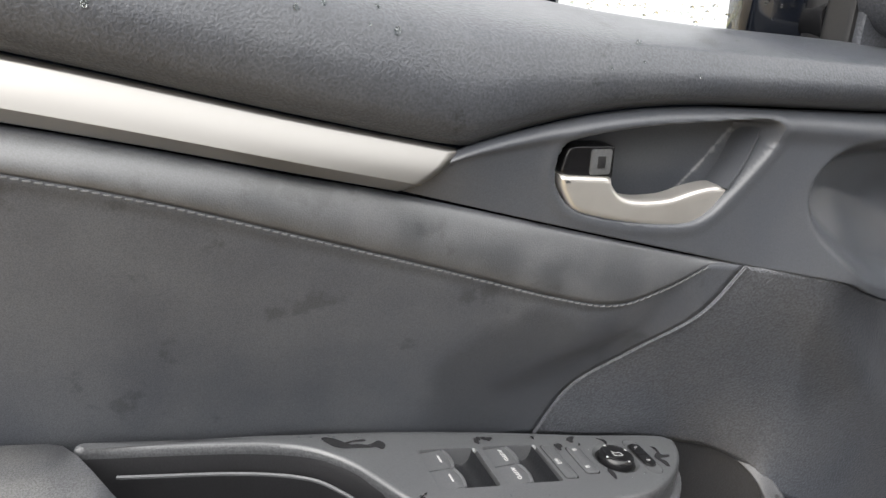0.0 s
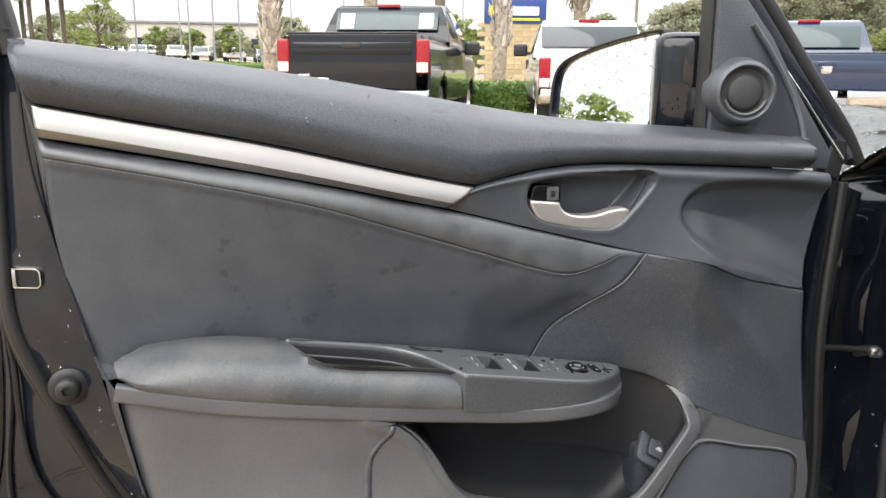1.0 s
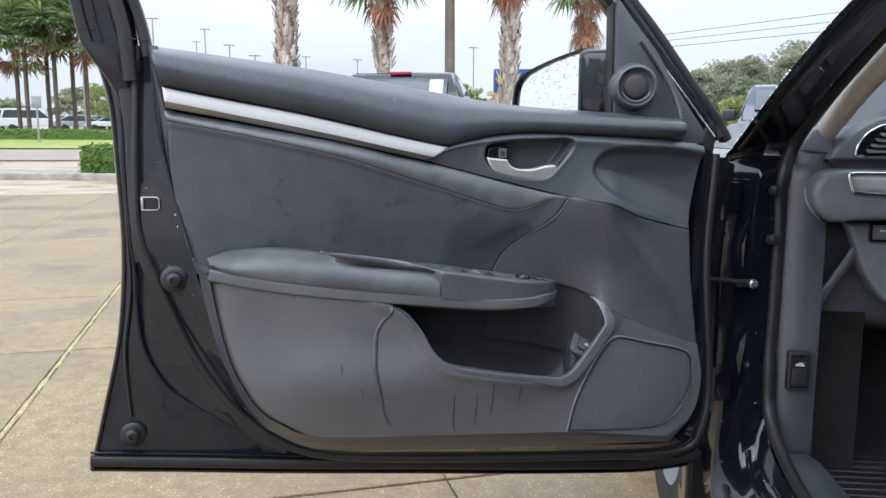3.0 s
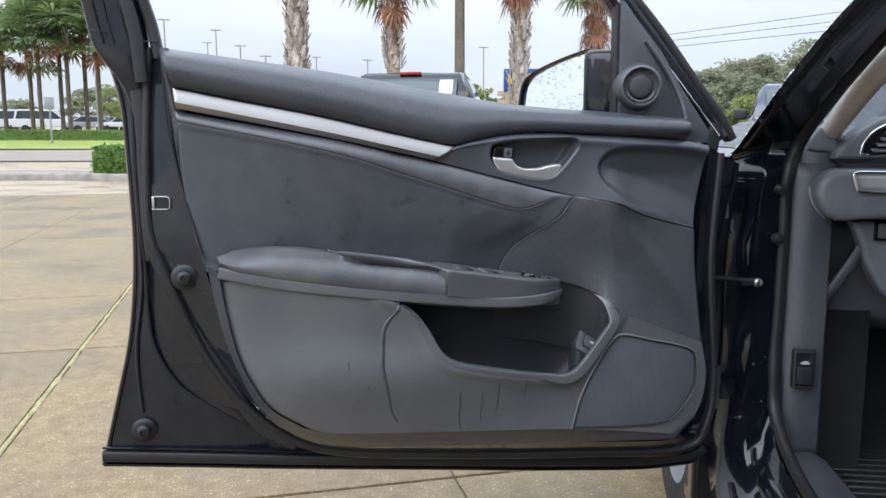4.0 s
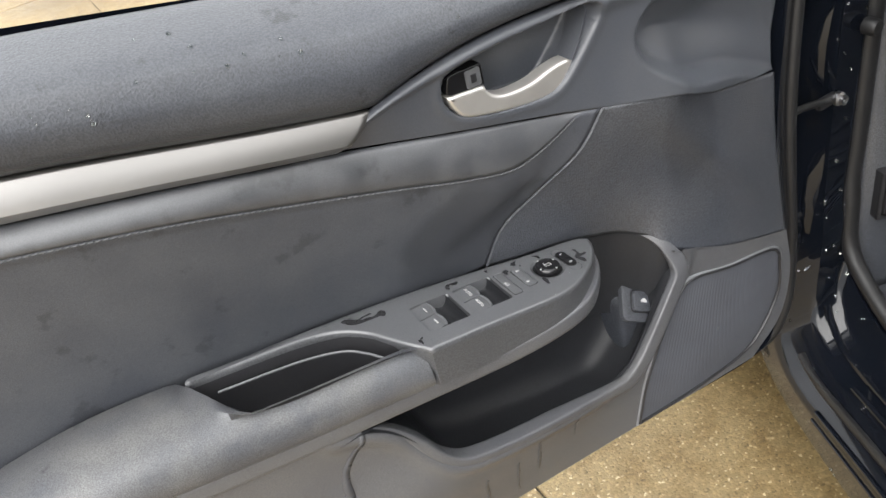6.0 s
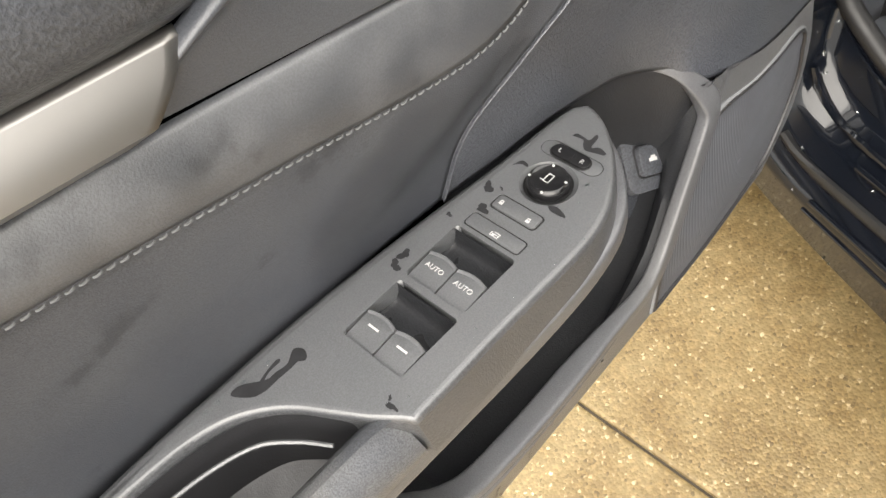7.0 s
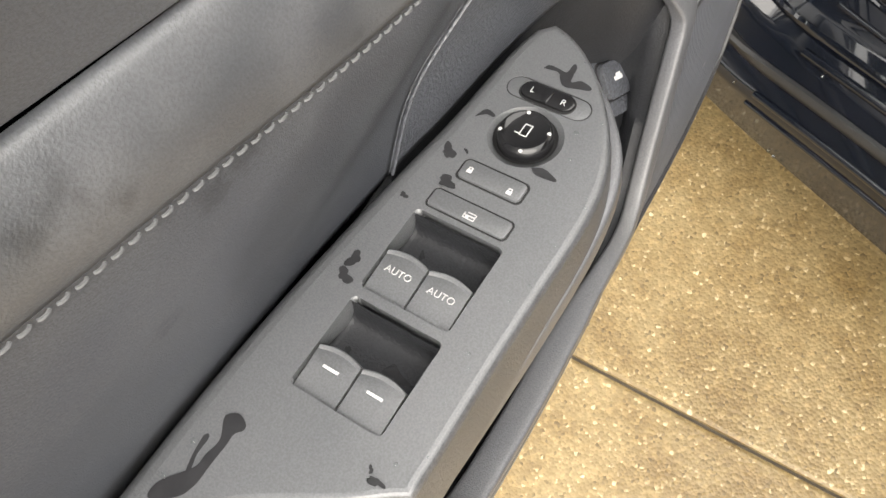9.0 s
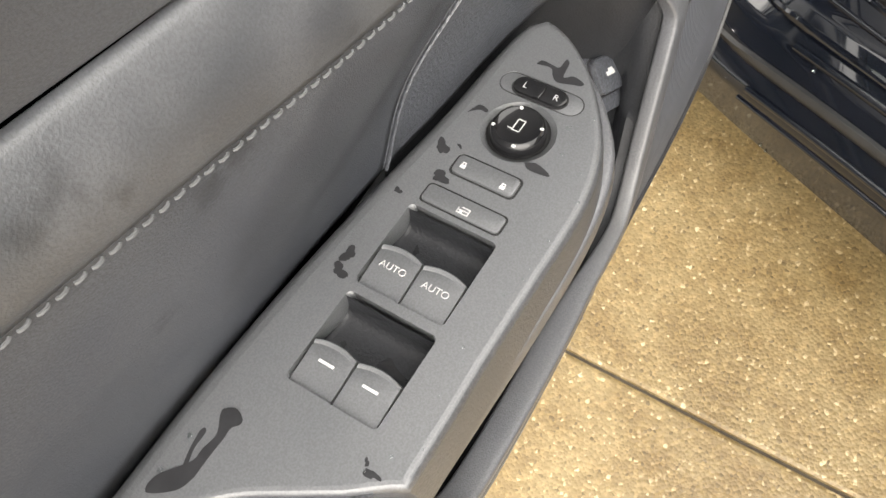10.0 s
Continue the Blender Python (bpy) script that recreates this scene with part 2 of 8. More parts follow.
def ground_material(name, base, tint, pebble, light):
    """Exposed-aggregate concrete: small stones of several tones in a sandy matrix, damp patches."""
    m = bpy.data.materials.new(name)
    m.use_nodes = True
    n, l = m.node_tree.nodes, m.node_tree.links
    b = n["Principled BSDF"]
    at = n.new("ShaderNodeNewGeometry")
    stones = n.new("ShaderNodeTexVoronoi")
    stones.inputs["Scale"].default_value = 1 / pebble
    stones.inputs["Randomness"].default_value = 1.0
    l.new(at.outputs["Position"], stones.inputs["Vector"])
    pick = n.new("ShaderNodeSeparateColor")
    l.new(stones.outputs["Color"], pick.inputs["Color"])
    ramp = n.new("ShaderNodeValToRGB")
    e = ramp.color_ramp.elements
    e[0].position, e[0].color = 0.0, (*[c * 0.45 for c in base], 1)
    e[1].position, e[1].color = 1.0, (*light, 1)
    for p, k in ((0.12, 0.72), (0.5, 1.0), (0.93, 1.18)):
        x = ramp.color_ramp.elements.new(p)
        x.color = (*[min(1, c * k) for c in base], 1)
    l.new(pick.outputs["Red"], ramp.inputs["Fac"])
    sand = n.new("ShaderNodeTexNoise")
    sand.inputs["Scale"].default_value, sand.inputs["Detail"].default_value = 1 / (pebble * 2.2), 6
    l.new(at.outputs["Position"], sand.inputs["Vector"])
    matrix = n.new("ShaderNodeMix")
    matrix.data_type = "RGBA"
    matrix.inputs[7].default_value = (*[c * 0.8 for c in base], 1)
    edge = n.new("ShaderNodeMapRange")
    edge.inputs["From Min"].default_value, edge.inputs["From Max"].default_value = 0.42, 0.6
    l.new(sand.outputs["Fac"], edge.inputs["Value"])
    l.new(edge.outputs["Result"], matrix.inputs["Factor"])
    l.new(ramp.outputs["Color"], matrix.inputs[6])
    damp = n.new("ShaderNodeTexNoise")
    damp.inputs["Scale"].default_value, damp.inputs["Detail"].default_value = 1.1, 5
    l.new(at.outputs["Position"], damp.inputs["Vector"])
    patch = n.new("ShaderNodeMapRange")
    patch.inputs["From Min"].default_value, patch.inputs["From Max"].default_value = 0.42, 0.62
    patch.inputs["To Max"].default_value = 0.75
    l.new(damp.outputs["Fac"], patch.inputs["Value"])
    stain = n.new("ShaderNodeMix")
    stain.data_type = "RGBA"
    stain.blend_type = "MULTIPLY"
    l.new(patch.outputs["Result"], stain.inputs["Factor"])
    l.new(matrix.outputs[2], stain.inputs[6])
    stain.inputs[7].default_value = (*tint, 1)
    blotch = n.new("ShaderNodeTexNoise")
    blotch.inputs["Scale"].default_value, blotch.inputs["Detail"].default_value = 16, 7
    l.new(at.outputs["Position"], blotch.inputs["Vector"])
    spread = n.new("ShaderNodeMapRange")
    spread.inputs["From Min"].default_value, spread.inputs["From Max"].default_value = 0.40, 0.64
    spread.inputs["To Max"].default_value = 0.8
    l.new(blotch.outputs["Fac"], spread.inputs["Value"])
    mottle = n.new("ShaderNodeMix")
    mottle.data_type = "RGBA"
    mottle.blend_type = "MULTIPLY"
    l.new(spread.outputs["Result"], mottle.inputs["Factor"])
    l.new(stain.outputs[2], mottle.inputs[6])
    mottle.inputs[7].default_value = (0.72, 0.66, 0.56, 1)
    l.new(mottle.outputs[2], b.inputs["Base Color"])
    gloss = n.new("ShaderNodeMapRange")
    gloss.inputs["From Min"].default_value, gloss.inputs["From Max"].default_value = 0.35, 0.62
    gloss.inputs["To Min"].default_value, gloss.inputs["To Max"].default_value = 0.62, 0.30
    l.new(damp.outputs["Fac"], gloss.inputs["Value"])
    l.new(gloss.outputs["Result"], b.inputs["Roughness"])
    bump = n.new("ShaderNodeBump")
    bump.inputs["Strength"].default_value, bump.inputs["Distance"].default_value = 0.4, 0.002
    bump.invert = True
    l.new(stones.outputs["Distance"], bump.inputs["Height"])
    l.new(bump.outputs["Normal"], b.inputs["Normal"])
    return m


AGGREGATE = ground_material("exposed_aggregate_concrete", (0.264, 0.196, 0.094), (0.60, 0.55, 0.47), 0.0042, (0.60, 0.51, 0.34))
JOINT = material("dark_joint_dirt", (0.065, 0.052, 0.036), 0.9, stain=0.6, stain_size=0.03)
MOSS = material("green_moss_joint", (0.26, 0.25, 0.11), 0.95, grain=0.8, grain_size=0.004, stain=0.9, stain_size=0.04, tint=(0.38, 0.31, 0.17))
ASPHALT = material("pale_worn_road", (0.27, 0.235, 0.195), 0.95, grain=0.5, grain_size=0.01, stain=0.6, stain_size=1.3, tint=(0.20, 0.175, 0.15), ior=1.3)
GRASS = material("wet_lawn", (0.25, 0.285, 0.05), 0.8, grain=1.0, grain_size=0.03, stain=0.8, stain_size=0.8, tint=(0.15, 0.22, 0.035))
LEAF = material("hedge_leaf", (0.11, 0.20, 0.035), 0.45, islands=0.5, stain=0.5, stain_size=0.4, tint=(0.15, 0.21, 0.04))
# woodland leaf, paled and greyed so its colour holds the distance haze
HAZEDLEAF = material("tree_leaf", (0.27, 0.295, 0.19), 0.9, islands=0.18, stain=0.8, stain_size=4.0, tint=(0.32, 0.30, 0.21))
LOTLEAF = material("lot_tree_leaf", (0.24, 0.30, 0.10), 0.8, islands=0.25, stain=0.6, stain_size=2.0, tint=(0.30, 0.30, 0.12))
PALMLEAF = material("palm_frond", (0.20, 0.27, 0.11), 0.5, islands=0.35, stain=0.5, stain_size=0.5, tint=(0.12, 0.14, 0.05))
DEADLEAF = material("dead_palm_frond", (0.30, 0.135, 0.075), 0.8, islands=0.4, stain=0.5, stain_size=0.1)
PALMBARK = material("palm_bark", (0.33, 0.27, 0.21), 0.9, grain=0.8, grain_size=0.02, stain=0.8, stain_size=0.12, tint=(0.13, 0.10, 0.075), islands=0.3)
BOOT = material("palm_boot", (0.52, 0.46, 0.40), 0.9, grain=0.6, grain_size=0.01, stain=0.8, stain_size=0.08, tint=(0.28, 0.22, 0.18), islands=0.35)
BARK = material("tree_bark", (0.12, 0.095, 0.07), 0.9, grain=0.8, grain_size=0.03, stain=0.6, stain_size=0.3)
WOODPOLE = material("weathered_wood_pole", (0.20, 0.165, 0.13), 0.85, grain=0.5, grain_size=0.02, stain=0.7, stain_size=0.4)
GALV = material("galvanised_pole", (0.30, 0.31, 0.32), 0.5, metal=0.4, stain=0.4, stain_size=0.5)
KERB = material("kerb_concrete", (0.30, 0.27, 0.23), 0.8, grain=0.5, grain_size=0.006, stain=0.8, stain_size=0.3)
TANBLOCK = material("tan_split_block", (0.48, 0.36, 0.235), 0.85, grain=0.6, grain_size=0.02, stain=0.5, stain_size=0.4, pieces=0.12)
SIGNBLUE = material("blue_sign_panel", (0.018, 0.045, 0.20), 0.4, stain=0.2)
SIGNYELLOW = material("yellow_sign_shape", (0.85, 0.62, 0.03), 0.4)
BLUEPAINT = material("dark_blue_car_paint", (0.006, 0.020, 0.060), 0.25, coat=1.0, stain=0.2, stain_size=0.5)
WHITEPAINT = material("white_car_paint", (0.60, 0.61, 0.62), 0.3, coat=0.8, stain=0.2, stain_size=0.6)
GREYPAINT = material("grey_car_paint", (0.26, 0.27, 0.29), 0.3, coat=0.8, stain=0.2, stain_size=0.6)
REDLENS = material("red_lamp_lens", (0.30, 0.010, 0.016), 0.15, stain=0.3, stain_size=0.05)
CLEARLENS = material("clear_lamp_lens", (0.65, 0.60, 0.58), 0.15, stain=0.4, stain_size=0.05)
TYRE = material("tyre_rubber", (0.018, 0.018, 0.019), 0.75, grain=0.5, grain_size=0.01, stain=0.5, stain_size=0.1)
PAPER = material("white_paper_sheet", (0.80, 0.80, 0.78), 0.7)
UNDER = material("dark_underbody", (0.012, 0.012, 0.012), 0.8, stain=0.4)


def let_through(m, share):
    """Thin leaves pass part of the light on to their other side."""
    n, l = m.node_tree.nodes, m.node_tree.links
    body = n["Principled BSDF"]
    glow = n.new("ShaderNodeBsdfTranslucent")
    l.new(body.inputs["Base Color"].links[0].from_socket, glow.inputs["Color"])
    both = n.new("ShaderNodeMixShader")
    both.inputs["Fac"].default_value = share
    l.new(body.outputs["BSDF"], both.inputs[1])
    l.new(glow.outputs["BSDF"], both.inputs[2])
    l.new(both.outputs["Shader"], n["Material Output"].inputs["Surface"])


for leaf_, share_ in ((LEAF, 0.3), (HAZEDLEAF, 0.45), (LOTLEAF, 0.45), (PALMLEAF, 0.5)):
    let_through(leaf_, share_)


# ---- geometry helpers ----
ROOT = {}


def thing(name, at=(0, 0, 0), turn=0.0, label="", category="", group="", kind=""):
    ob = new(name)
    ob.empty_display_size = 0.1
    m = Matrix.Translation(at) @ Matrix.Rotation(radians(turn), 4, "Z")
    ob.matrix_basis = m
    ROOT[ob.name] = m
    return tagged(ob, label, category, group, kind)


def part(name, bm, mats, parent, label="", smooth=True, thick=0.0, local=False, kind="", bevel=0.0):
    """One mesh object under a thing or a part; the bmesh is given in world places unless local."""
    top = parent
    while top.parent:
        top = top.parent
    if not local:
        bmesh.ops.transform(bm, matrix=ROOT[top.name].inverted(), verts=bm.verts)
    me = bpy.data.meshes.new(name)
    for f in bm.faces:
        f.smooth = smooth
    bm.to_mesh(me)
    bm.free()
    for m in mats if isinstance(mats, (list, tuple)) else (mats,):
        me.materials.append(m)
    if smooth:
        me.set_sharp_from_angle(angle=radians(48))
    ob = new(name, me)
    ob.parent = parent
    if thick:
        s = ob.modifiers.new("thickness", "SOLIDIFY")
        s.thickness, s.offset = thick, -1
    if bevel:
        v = ob.modifiers.new("edges", "BEVEL")
        v.width, v.segments, v.limit_method, v.angle_limit = bevel, 2, "ANGLE", radians(40)
    return tagged(ob, label, kind=kind)


def solo(name, bm, mats, label="", category="", group="", kind="", smooth=True):
    """A thing that is one mesh."""
    me = bpy.data.meshes.new(name)
    for f in bm.faces:
        f.smooth = smooth
    bm.to_mesh(me)
    bm.free()
    for m in mats if isinstance(mats, (list, tuple)) else (mats,):
        me.materials.append(m)
    return tagged(new(name, me), label, category, group, kind)


def curve(points, n):
    """n places evenly along a smooth line through the points."""
    p = [Vector(q) for q in points]
    if len(p) == 2:
        return [p[0].lerp(p[1], i / (n - 1)) for i in range(n)]
    p = [2 * p[0] - p[1]] + p + [2 * p[-1] - p[-2]]
    fine = []
    for i in range(1, len(p) - 2):
        for k in range(12):
            t = k / 12
            a, b, c, d = p[i - 1], p[i], p[i + 1], p[i + 2]
            fine.append(0.5 * (2 * b + (c - a) * t + (2 * a - 5 * b + 4 * c - d) * t * t + (3 * b - a - 3 * c + d) * t ** 3))
    fine.append(p[-2])
    length = [0.0]
    for a, b in zip(fine, fine[1:]):
        length.append(length[-1] + (b - a).length)
    out, j = [], 0
    for i in range(n):
        s = length[-1] * i / (n - 1)
        while j < len(fine) - 2 and length[j + 1] < s:
            j += 1
        span = length[j + 1] - length[j]
        out.append(fine[j].lerp(fine[j + 1], min(1, max(0, (s - length[j]) / span)) if span else 0))
    return out


def stations(points, n):
    """Like curve, but evenly between the given points, so that several lines stay matched."""
    p = [Vector(q) for q in points]
    p = [2 * p[0] - p[1]] + p + [2 * p[-1] - p[-2]]
    out = []
    for i in range(1, len(p) - 2):
        for k in range(n):
            t = k / n
            a, b, c, d = p[i - 1], p[i], p[i + 1], p[i + 2]
            out.append(0.5 * (2 * b + (c - a) * t + (2 * a - 5 * b + 4 * c - d) * t * t + (3 * b - a - 3 * c + d) * t ** 3))
    return out + [p[-2]]


def sheet(grid, bm=None, closed=False):
    """Quads over rows of places."""
    bm = bm or bmesh.new()
    rows = [[bm.verts.new(p) for p in row] for row in grid]
    for a, b in zip(rows, rows[1:]):
        k = len(a)
        for i in range(k if closed else k - 1):
            j = (i + 1) % k
            bm.faces.new((a[i], b[i], b[j], a[j]))
    return bm


def coons(top, bottom, left, right, nu, nv, shape=None):
    """Rows of places that fill the four edge lines; shape(u, v, place) moves each."""
    t, b = curve(top, nu), curve(bottom, nu)
    lf, r = curve(left, nv), curve(right, nv)
    grid = []
    for j in range(nv):
        v = j / (nv - 1)
        row = []
        for i in range(nu):
            u = i / (nu - 1)
            p = t[i] * (1 - v) + b[i] * v + lf[j] * (1 - u) + r[j] * u
            p -= t[0] * (1 - u) * (1 - v) + t[-1] * u * (1 - v) + b[0] * (1 - u) * v + b[-1] * u * v
            row.append(shape(u, v, p) if shape else p)
        grid.append(row)
    return grid


def inside(points, n=80):
    """A closed smooth outline in x and z; gives a function of how far (x, z) lies inside it."""
    loop = curve([(x, 0, z) for x, z in points] + [(points[0][0], 0, points[0][1])], n)
    q = np.array([(p.x, p.z) for p in loop[:-1]])
    r = np.roll(q, -1, 0)

    def depth(x, z):
        p = np.array((x, z))
        d = r - q
        t = np.clip(((p - q) * d).sum(1) / np.maximum((d * d).sum(1), 1e-12), 0, 1)
        near = np.sqrt((((q + t[:, None] * d) - p) ** 2).sum(1).min())
        cross = (q[:, 1] > z) != (r[:, 1] > z)
        with np.errstate(divide="ignore", invalid="ignore"):
            xs = q[:, 0] + (z - q[:, 1]) * d[:, 0] / d[:, 1]
        return near if (cross & (x < xs)).sum() % 2 else -near

    return depth


def step(v, a, b):
    t = min(1.0, max(0.0, (v - a) / (b - a)))
    return t * t * (3 - 2 * t)


def sweep(path, widths, depths=None, sides=12, bm=None, up=(0, 1, 0), caps=True, square=False):
    """A tube along the path: half width across, half depth along up."""
    bm = bm or bmesh.new()
    up = Vector(up)
    rings = []
    for i, p in enumerate(path):
        way = (path[min(i + 1, len(path) - 1)] - path[max(i - 1, 0)]).normalized()
        side = way.cross(up).normalized()
        deep = side.cross(way).normalized()
        w = widths[i] if isinstance(widths, (list, tuple)) else widths
        d = (depths[i] if isinstance(depths, (list, tuple)) else depths) if depths else w
        ring = []
        for k in range(sides):
            a = 2 * math.pi * (k + 0.5) / sides
            c, s = math.cos(a), math.sin(a)
            if square:
                e = 0.35
                c, s = math.copysign(abs(c) ** e, c), math.copysign(abs(s) ** e, s)
            ring.append(bm.verts.new(p + side * w * c + deep * d * s))
        rings.append(ring)
    for a, b in zip(rings, rings[1:]):
        for k in range(sides):
            bm.faces.new((a[k], a[(k + 1) % sides], b[(k + 1) % sides], b[k]))
    if caps:
        bm.faces.new(rings[0][::-1])
        bm.faces.new(rings[-1])
    return bm


def block(size, m=None, bevel=0.0, segments=2, bm=None):
    """A box with rounded edges; m places it."""
    piece = bmesh.new()
    bmesh.ops.create_cube(piece, size=1.0)
    bmesh.ops.scale(piece, vec=size, verts=piece.verts)
    if bevel:
        bmesh.ops.bevel(piece, geom=piece.edges[:], offset=bevel, segments=segments, affect="EDGES", profile=0.6)
    bmesh.ops.transform(piece, matrix=m or Matrix(), verts=piece.verts)
    if bm is None:
        return piece
    return join(bm, piece)


def join(bm, piece):
    me = bpy.data.meshes.new("piece")
    piece.to_mesh(me)
    piece.free()
    bm.from_mesh(me)
    bpy.data.meshes.remove(me)
    return bm


def turned(profile, sides=32, m=None, bm=None):
    """A body of revolution about z from (radius, height) pairs."""
    bm = bm or bmesh.new()
    m = m or Matrix()
    rows = [[m @ Vector((r * math.cos(2 * math.pi * k / sides), r * math.sin(2 * math.pi * k / sides), h)) for k in range(sides)] for r, h in profile]
    return sheet(rows, bm, closed=True)


def prism(outline, lift, m=None, bevel=0.0, bm=None, segments=2):
    """A plate over a flat outline (x, y), from z 0 up to lift, edges rounded."""
    piece = bmesh.new()
    low = [piece.verts.new((x, y, 0)) for x, y in outline]
    f = piece.faces.new(low)
    up = bmesh.ops.extrude_face_region(piece, geom=[f])
    tops = [v for v in up["geom"] if isinstance(v, bmesh.types.BMVert)]
    bmesh.ops.translate(piece, vec=(0, 0, lift), verts=tops)
    bmesh.ops.recalc_face_normals(piece, faces=piece.faces)
    if bevel:
        rim = [e for e in piece.edges if all(v.co.z > lift * 0.99 for v in e.verts)]
        bmesh.ops.bevel(piece, geom=rim, offset=bevel, segments=segments, affect="EDGES", profile=0.6)
    bmesh.ops.transform(piece, matrix=m or Matrix(), verts=piece.verts)
    return piece if bm is None else join(bm, piece)


def rounded(w, h, r, n=5):
    """A rounded rectangle about the origin."""
    out = []
    for cx, cy, a0 in ((w / 2 - r, h / 2 - r, 0), (-w / 2 + r, h / 2 - r, 90), (-w / 2 + r, -h / 2 + r, 180), (w / 2 - r, -h / 2 + r, 270)):
        for k in range(n + 1):
            a = radians(a0 + 90 * k / n)
            out.append((cx + r * math.cos(a), cy + r * math.sin(a)))
    return out


def cut(bm, cutters):
    """The solid less the cutters."""
    me = bpy.data.meshes.new("solid")
    bm.to_mesh(me)
    bm.free()
    body = new("solid", me)
    tools = []
    for c in cutters:
        cm = bpy.data.meshes.new("tool")
        c.to_mesh(cm)
        c.free()
        tools.append(new("tool", cm))
        mod = body.modifiers.new("cut", "BOOLEAN")
        mod.operation, mod.object, mod.solver = "DIFFERENCE", tools[-1], "EXACT"
    dg = bpy.context.evaluated_depsgraph_get()
    dg.update()
    done = bpy.data.meshes.new_from_object(body.evaluated_get(dg))
    out = bmesh.new()
    out.from_mesh(done)
    for ob in [body] + tools:
        old = ob.data
        bpy.data.objects.remove(ob)
        bpy.data.meshes.remove(old)
    bpy.data.meshes.remove(done)
    return out


def lettering(text, size, m, lift=0.0003):
    """Raised print from the built-in font, as a bmesh."""
    fc = bpy.data.curves.new("print", "FONT")
    fc.body, fc.size, fc.align_x, fc.align_y, fc.extrude = text, size, "CENTER", "CENTER", lift
    fc.offset = -0.018 * size
    ob = new("print", fc)
    dg = bpy.context.evaluated_depsgraph_get()
    dg.update()
    me = bpy.data.meshes.new_from_object(ob.evaluated_get(dg))
    bm = bmesh.new()
    bm.from_mesh(me)
    bmesh.ops.transform(bm, matrix=m, verts=bm.verts)
    bpy.data.objects.remove(ob)
    bpy.data.curves.remove(fc)
    bpy.data.meshes.remove(me)
    return bm


# ---- the open car door ----
door = thing("car_door", (0.5, 0.12, 0.42), label="open black car door with damp charcoal inner trim and armrest", category="car door")

# painted steel shell: four matched lines from the outer flange in to the trim's edge
FLANGE = [(-0.010, 0.19, 1.112), (0.012, 0.19, 1.026), (0.017, 0.19, 0.93), (0.020, 0.19, 0.822), (0.016, 0.188, 0.731), (0.004, 0.187, 0.64),
          (-0.02, 0.184, 0.54), (-0.045, 0.18, 0.44), (0.10, 0.175, 0.425), (0.25, 0.169, 0.409), (0.465, 0.16, 0.389), (0.747, 0.15, 0.362),
          (0.95, 0.144, 0.35), (1.03, 0.14, 0.38), (1.05, 0.14, 0.55), (1.05, 0.14, 0.75), (1.06, 0.13, 0.92)]
SHUT_A = [(0.03, 0.16, 1.105), (0.04, 0.165, 1.02), (0.035, 0.165, 0.92), (0.036, 0.165, 0.82), (0.04, 0.17, 0.735), (0.024, 0.182, 0.632),
          (0.05, 0.182, 0.578), (0.088, 0.18, 0.537), (0.167, 0.176, 0.486), (0.258, 0.171, 0.446), (0.465, 0.155, 0.41), (0.747, 0.145, 0.385),
          (0.95, 0.13, 0.375), (1.0, 0.12, 0.42), (1.02, 0.12, 0.55), (1.02, 0.12, 0.75), (1.03, 0.12, 0.93)]
SHUT_B = [(0.067, 0.135, 1.10), (0.057, 0.135, 1.016), (0.051, 0.13, 0.905), (0.053, 0.125, 0.818), (0.085, 0.125, 0.735), (0.13, 0.13, 0.64),
          (0.175, 0.13, 0.563), (0.21, 0.128, 0.52), (0.26, 0.125, 0.478), (0.331, 0.122, 0.45), (0.465, 0.115, 0.435), (0.747, 0.10, 0.415),
          (0.95, 0.09, 0.41), (0.99, 0.08, 0.46), (1.0, 0.085, 0.55), (0.985, 0.09, 0.75), (1.0, 0.10, 0.94)]
TRIM_EDGE = [(0.078, 0.118, 1.089), (0.089, 0.114, 1.01), (0.100, 0.109, 0.92), (0.118, 0.105, 0.822), (0.140, 0.099, 0.73), (0.163, 0.094, 0.635),
             (0.195, 0.091, 0.56), (0.23, 0.087, 0.515), (0.273, 0.084, 0.489), (0.326, 0.082, 0.474), (0.465, 0.076, 0.462), (0.724, 0.067, 0.448),
             (0.915, 0.061, 0.438), (0.955, 0.062, 0.475), (0.972, 0.064, 0.548), (0.952, 0.074, 0.735), (0.972, 0.082, 0.95)]


def cornered(row):
    """The line with two more places hard by its lower rear corner, which stays crisp."""
    p = [Vector(q) for q in row]
    return p[:7] + [p[6].lerp(p[7], 0.90), p[7], p[7].lerp(p[8], 0.10)] + p[8:]


lines = [stations(cornered(p), 6) for p in (FLANGE, SHUT_A, SHUT_B, TRIM_EDGE)]
back = [p + Vector((0, 0.012, 0)) for p in lines[0]]
shell_rows = [list(r) for r in zip(*[back, lines[0], [a.lerp(b, 0.25) for a, b in zip(lines[0], lines[1])], lines[1],
                   [a.lerp(b, 0.5) + Vector((0, 0.008, 0)) for a, b in zip(lines[1], lines[2])], lines[2], [a.lerp(b, 0.5) for a, b in zip(lines[2], lines[3])], lines[3],
                   [p + Vector((0, 0.03, 0)) for p in lines[3]]])]
inner_shell = part("inner_shell", sheet(shell_rows[:86]), SHUTPAINT, door, "damp black painted steel shut face with a few drops")
part("hinge_face", sheet(shell_rows[85:]), PAINT, door, "gloss black hinge face of the door")
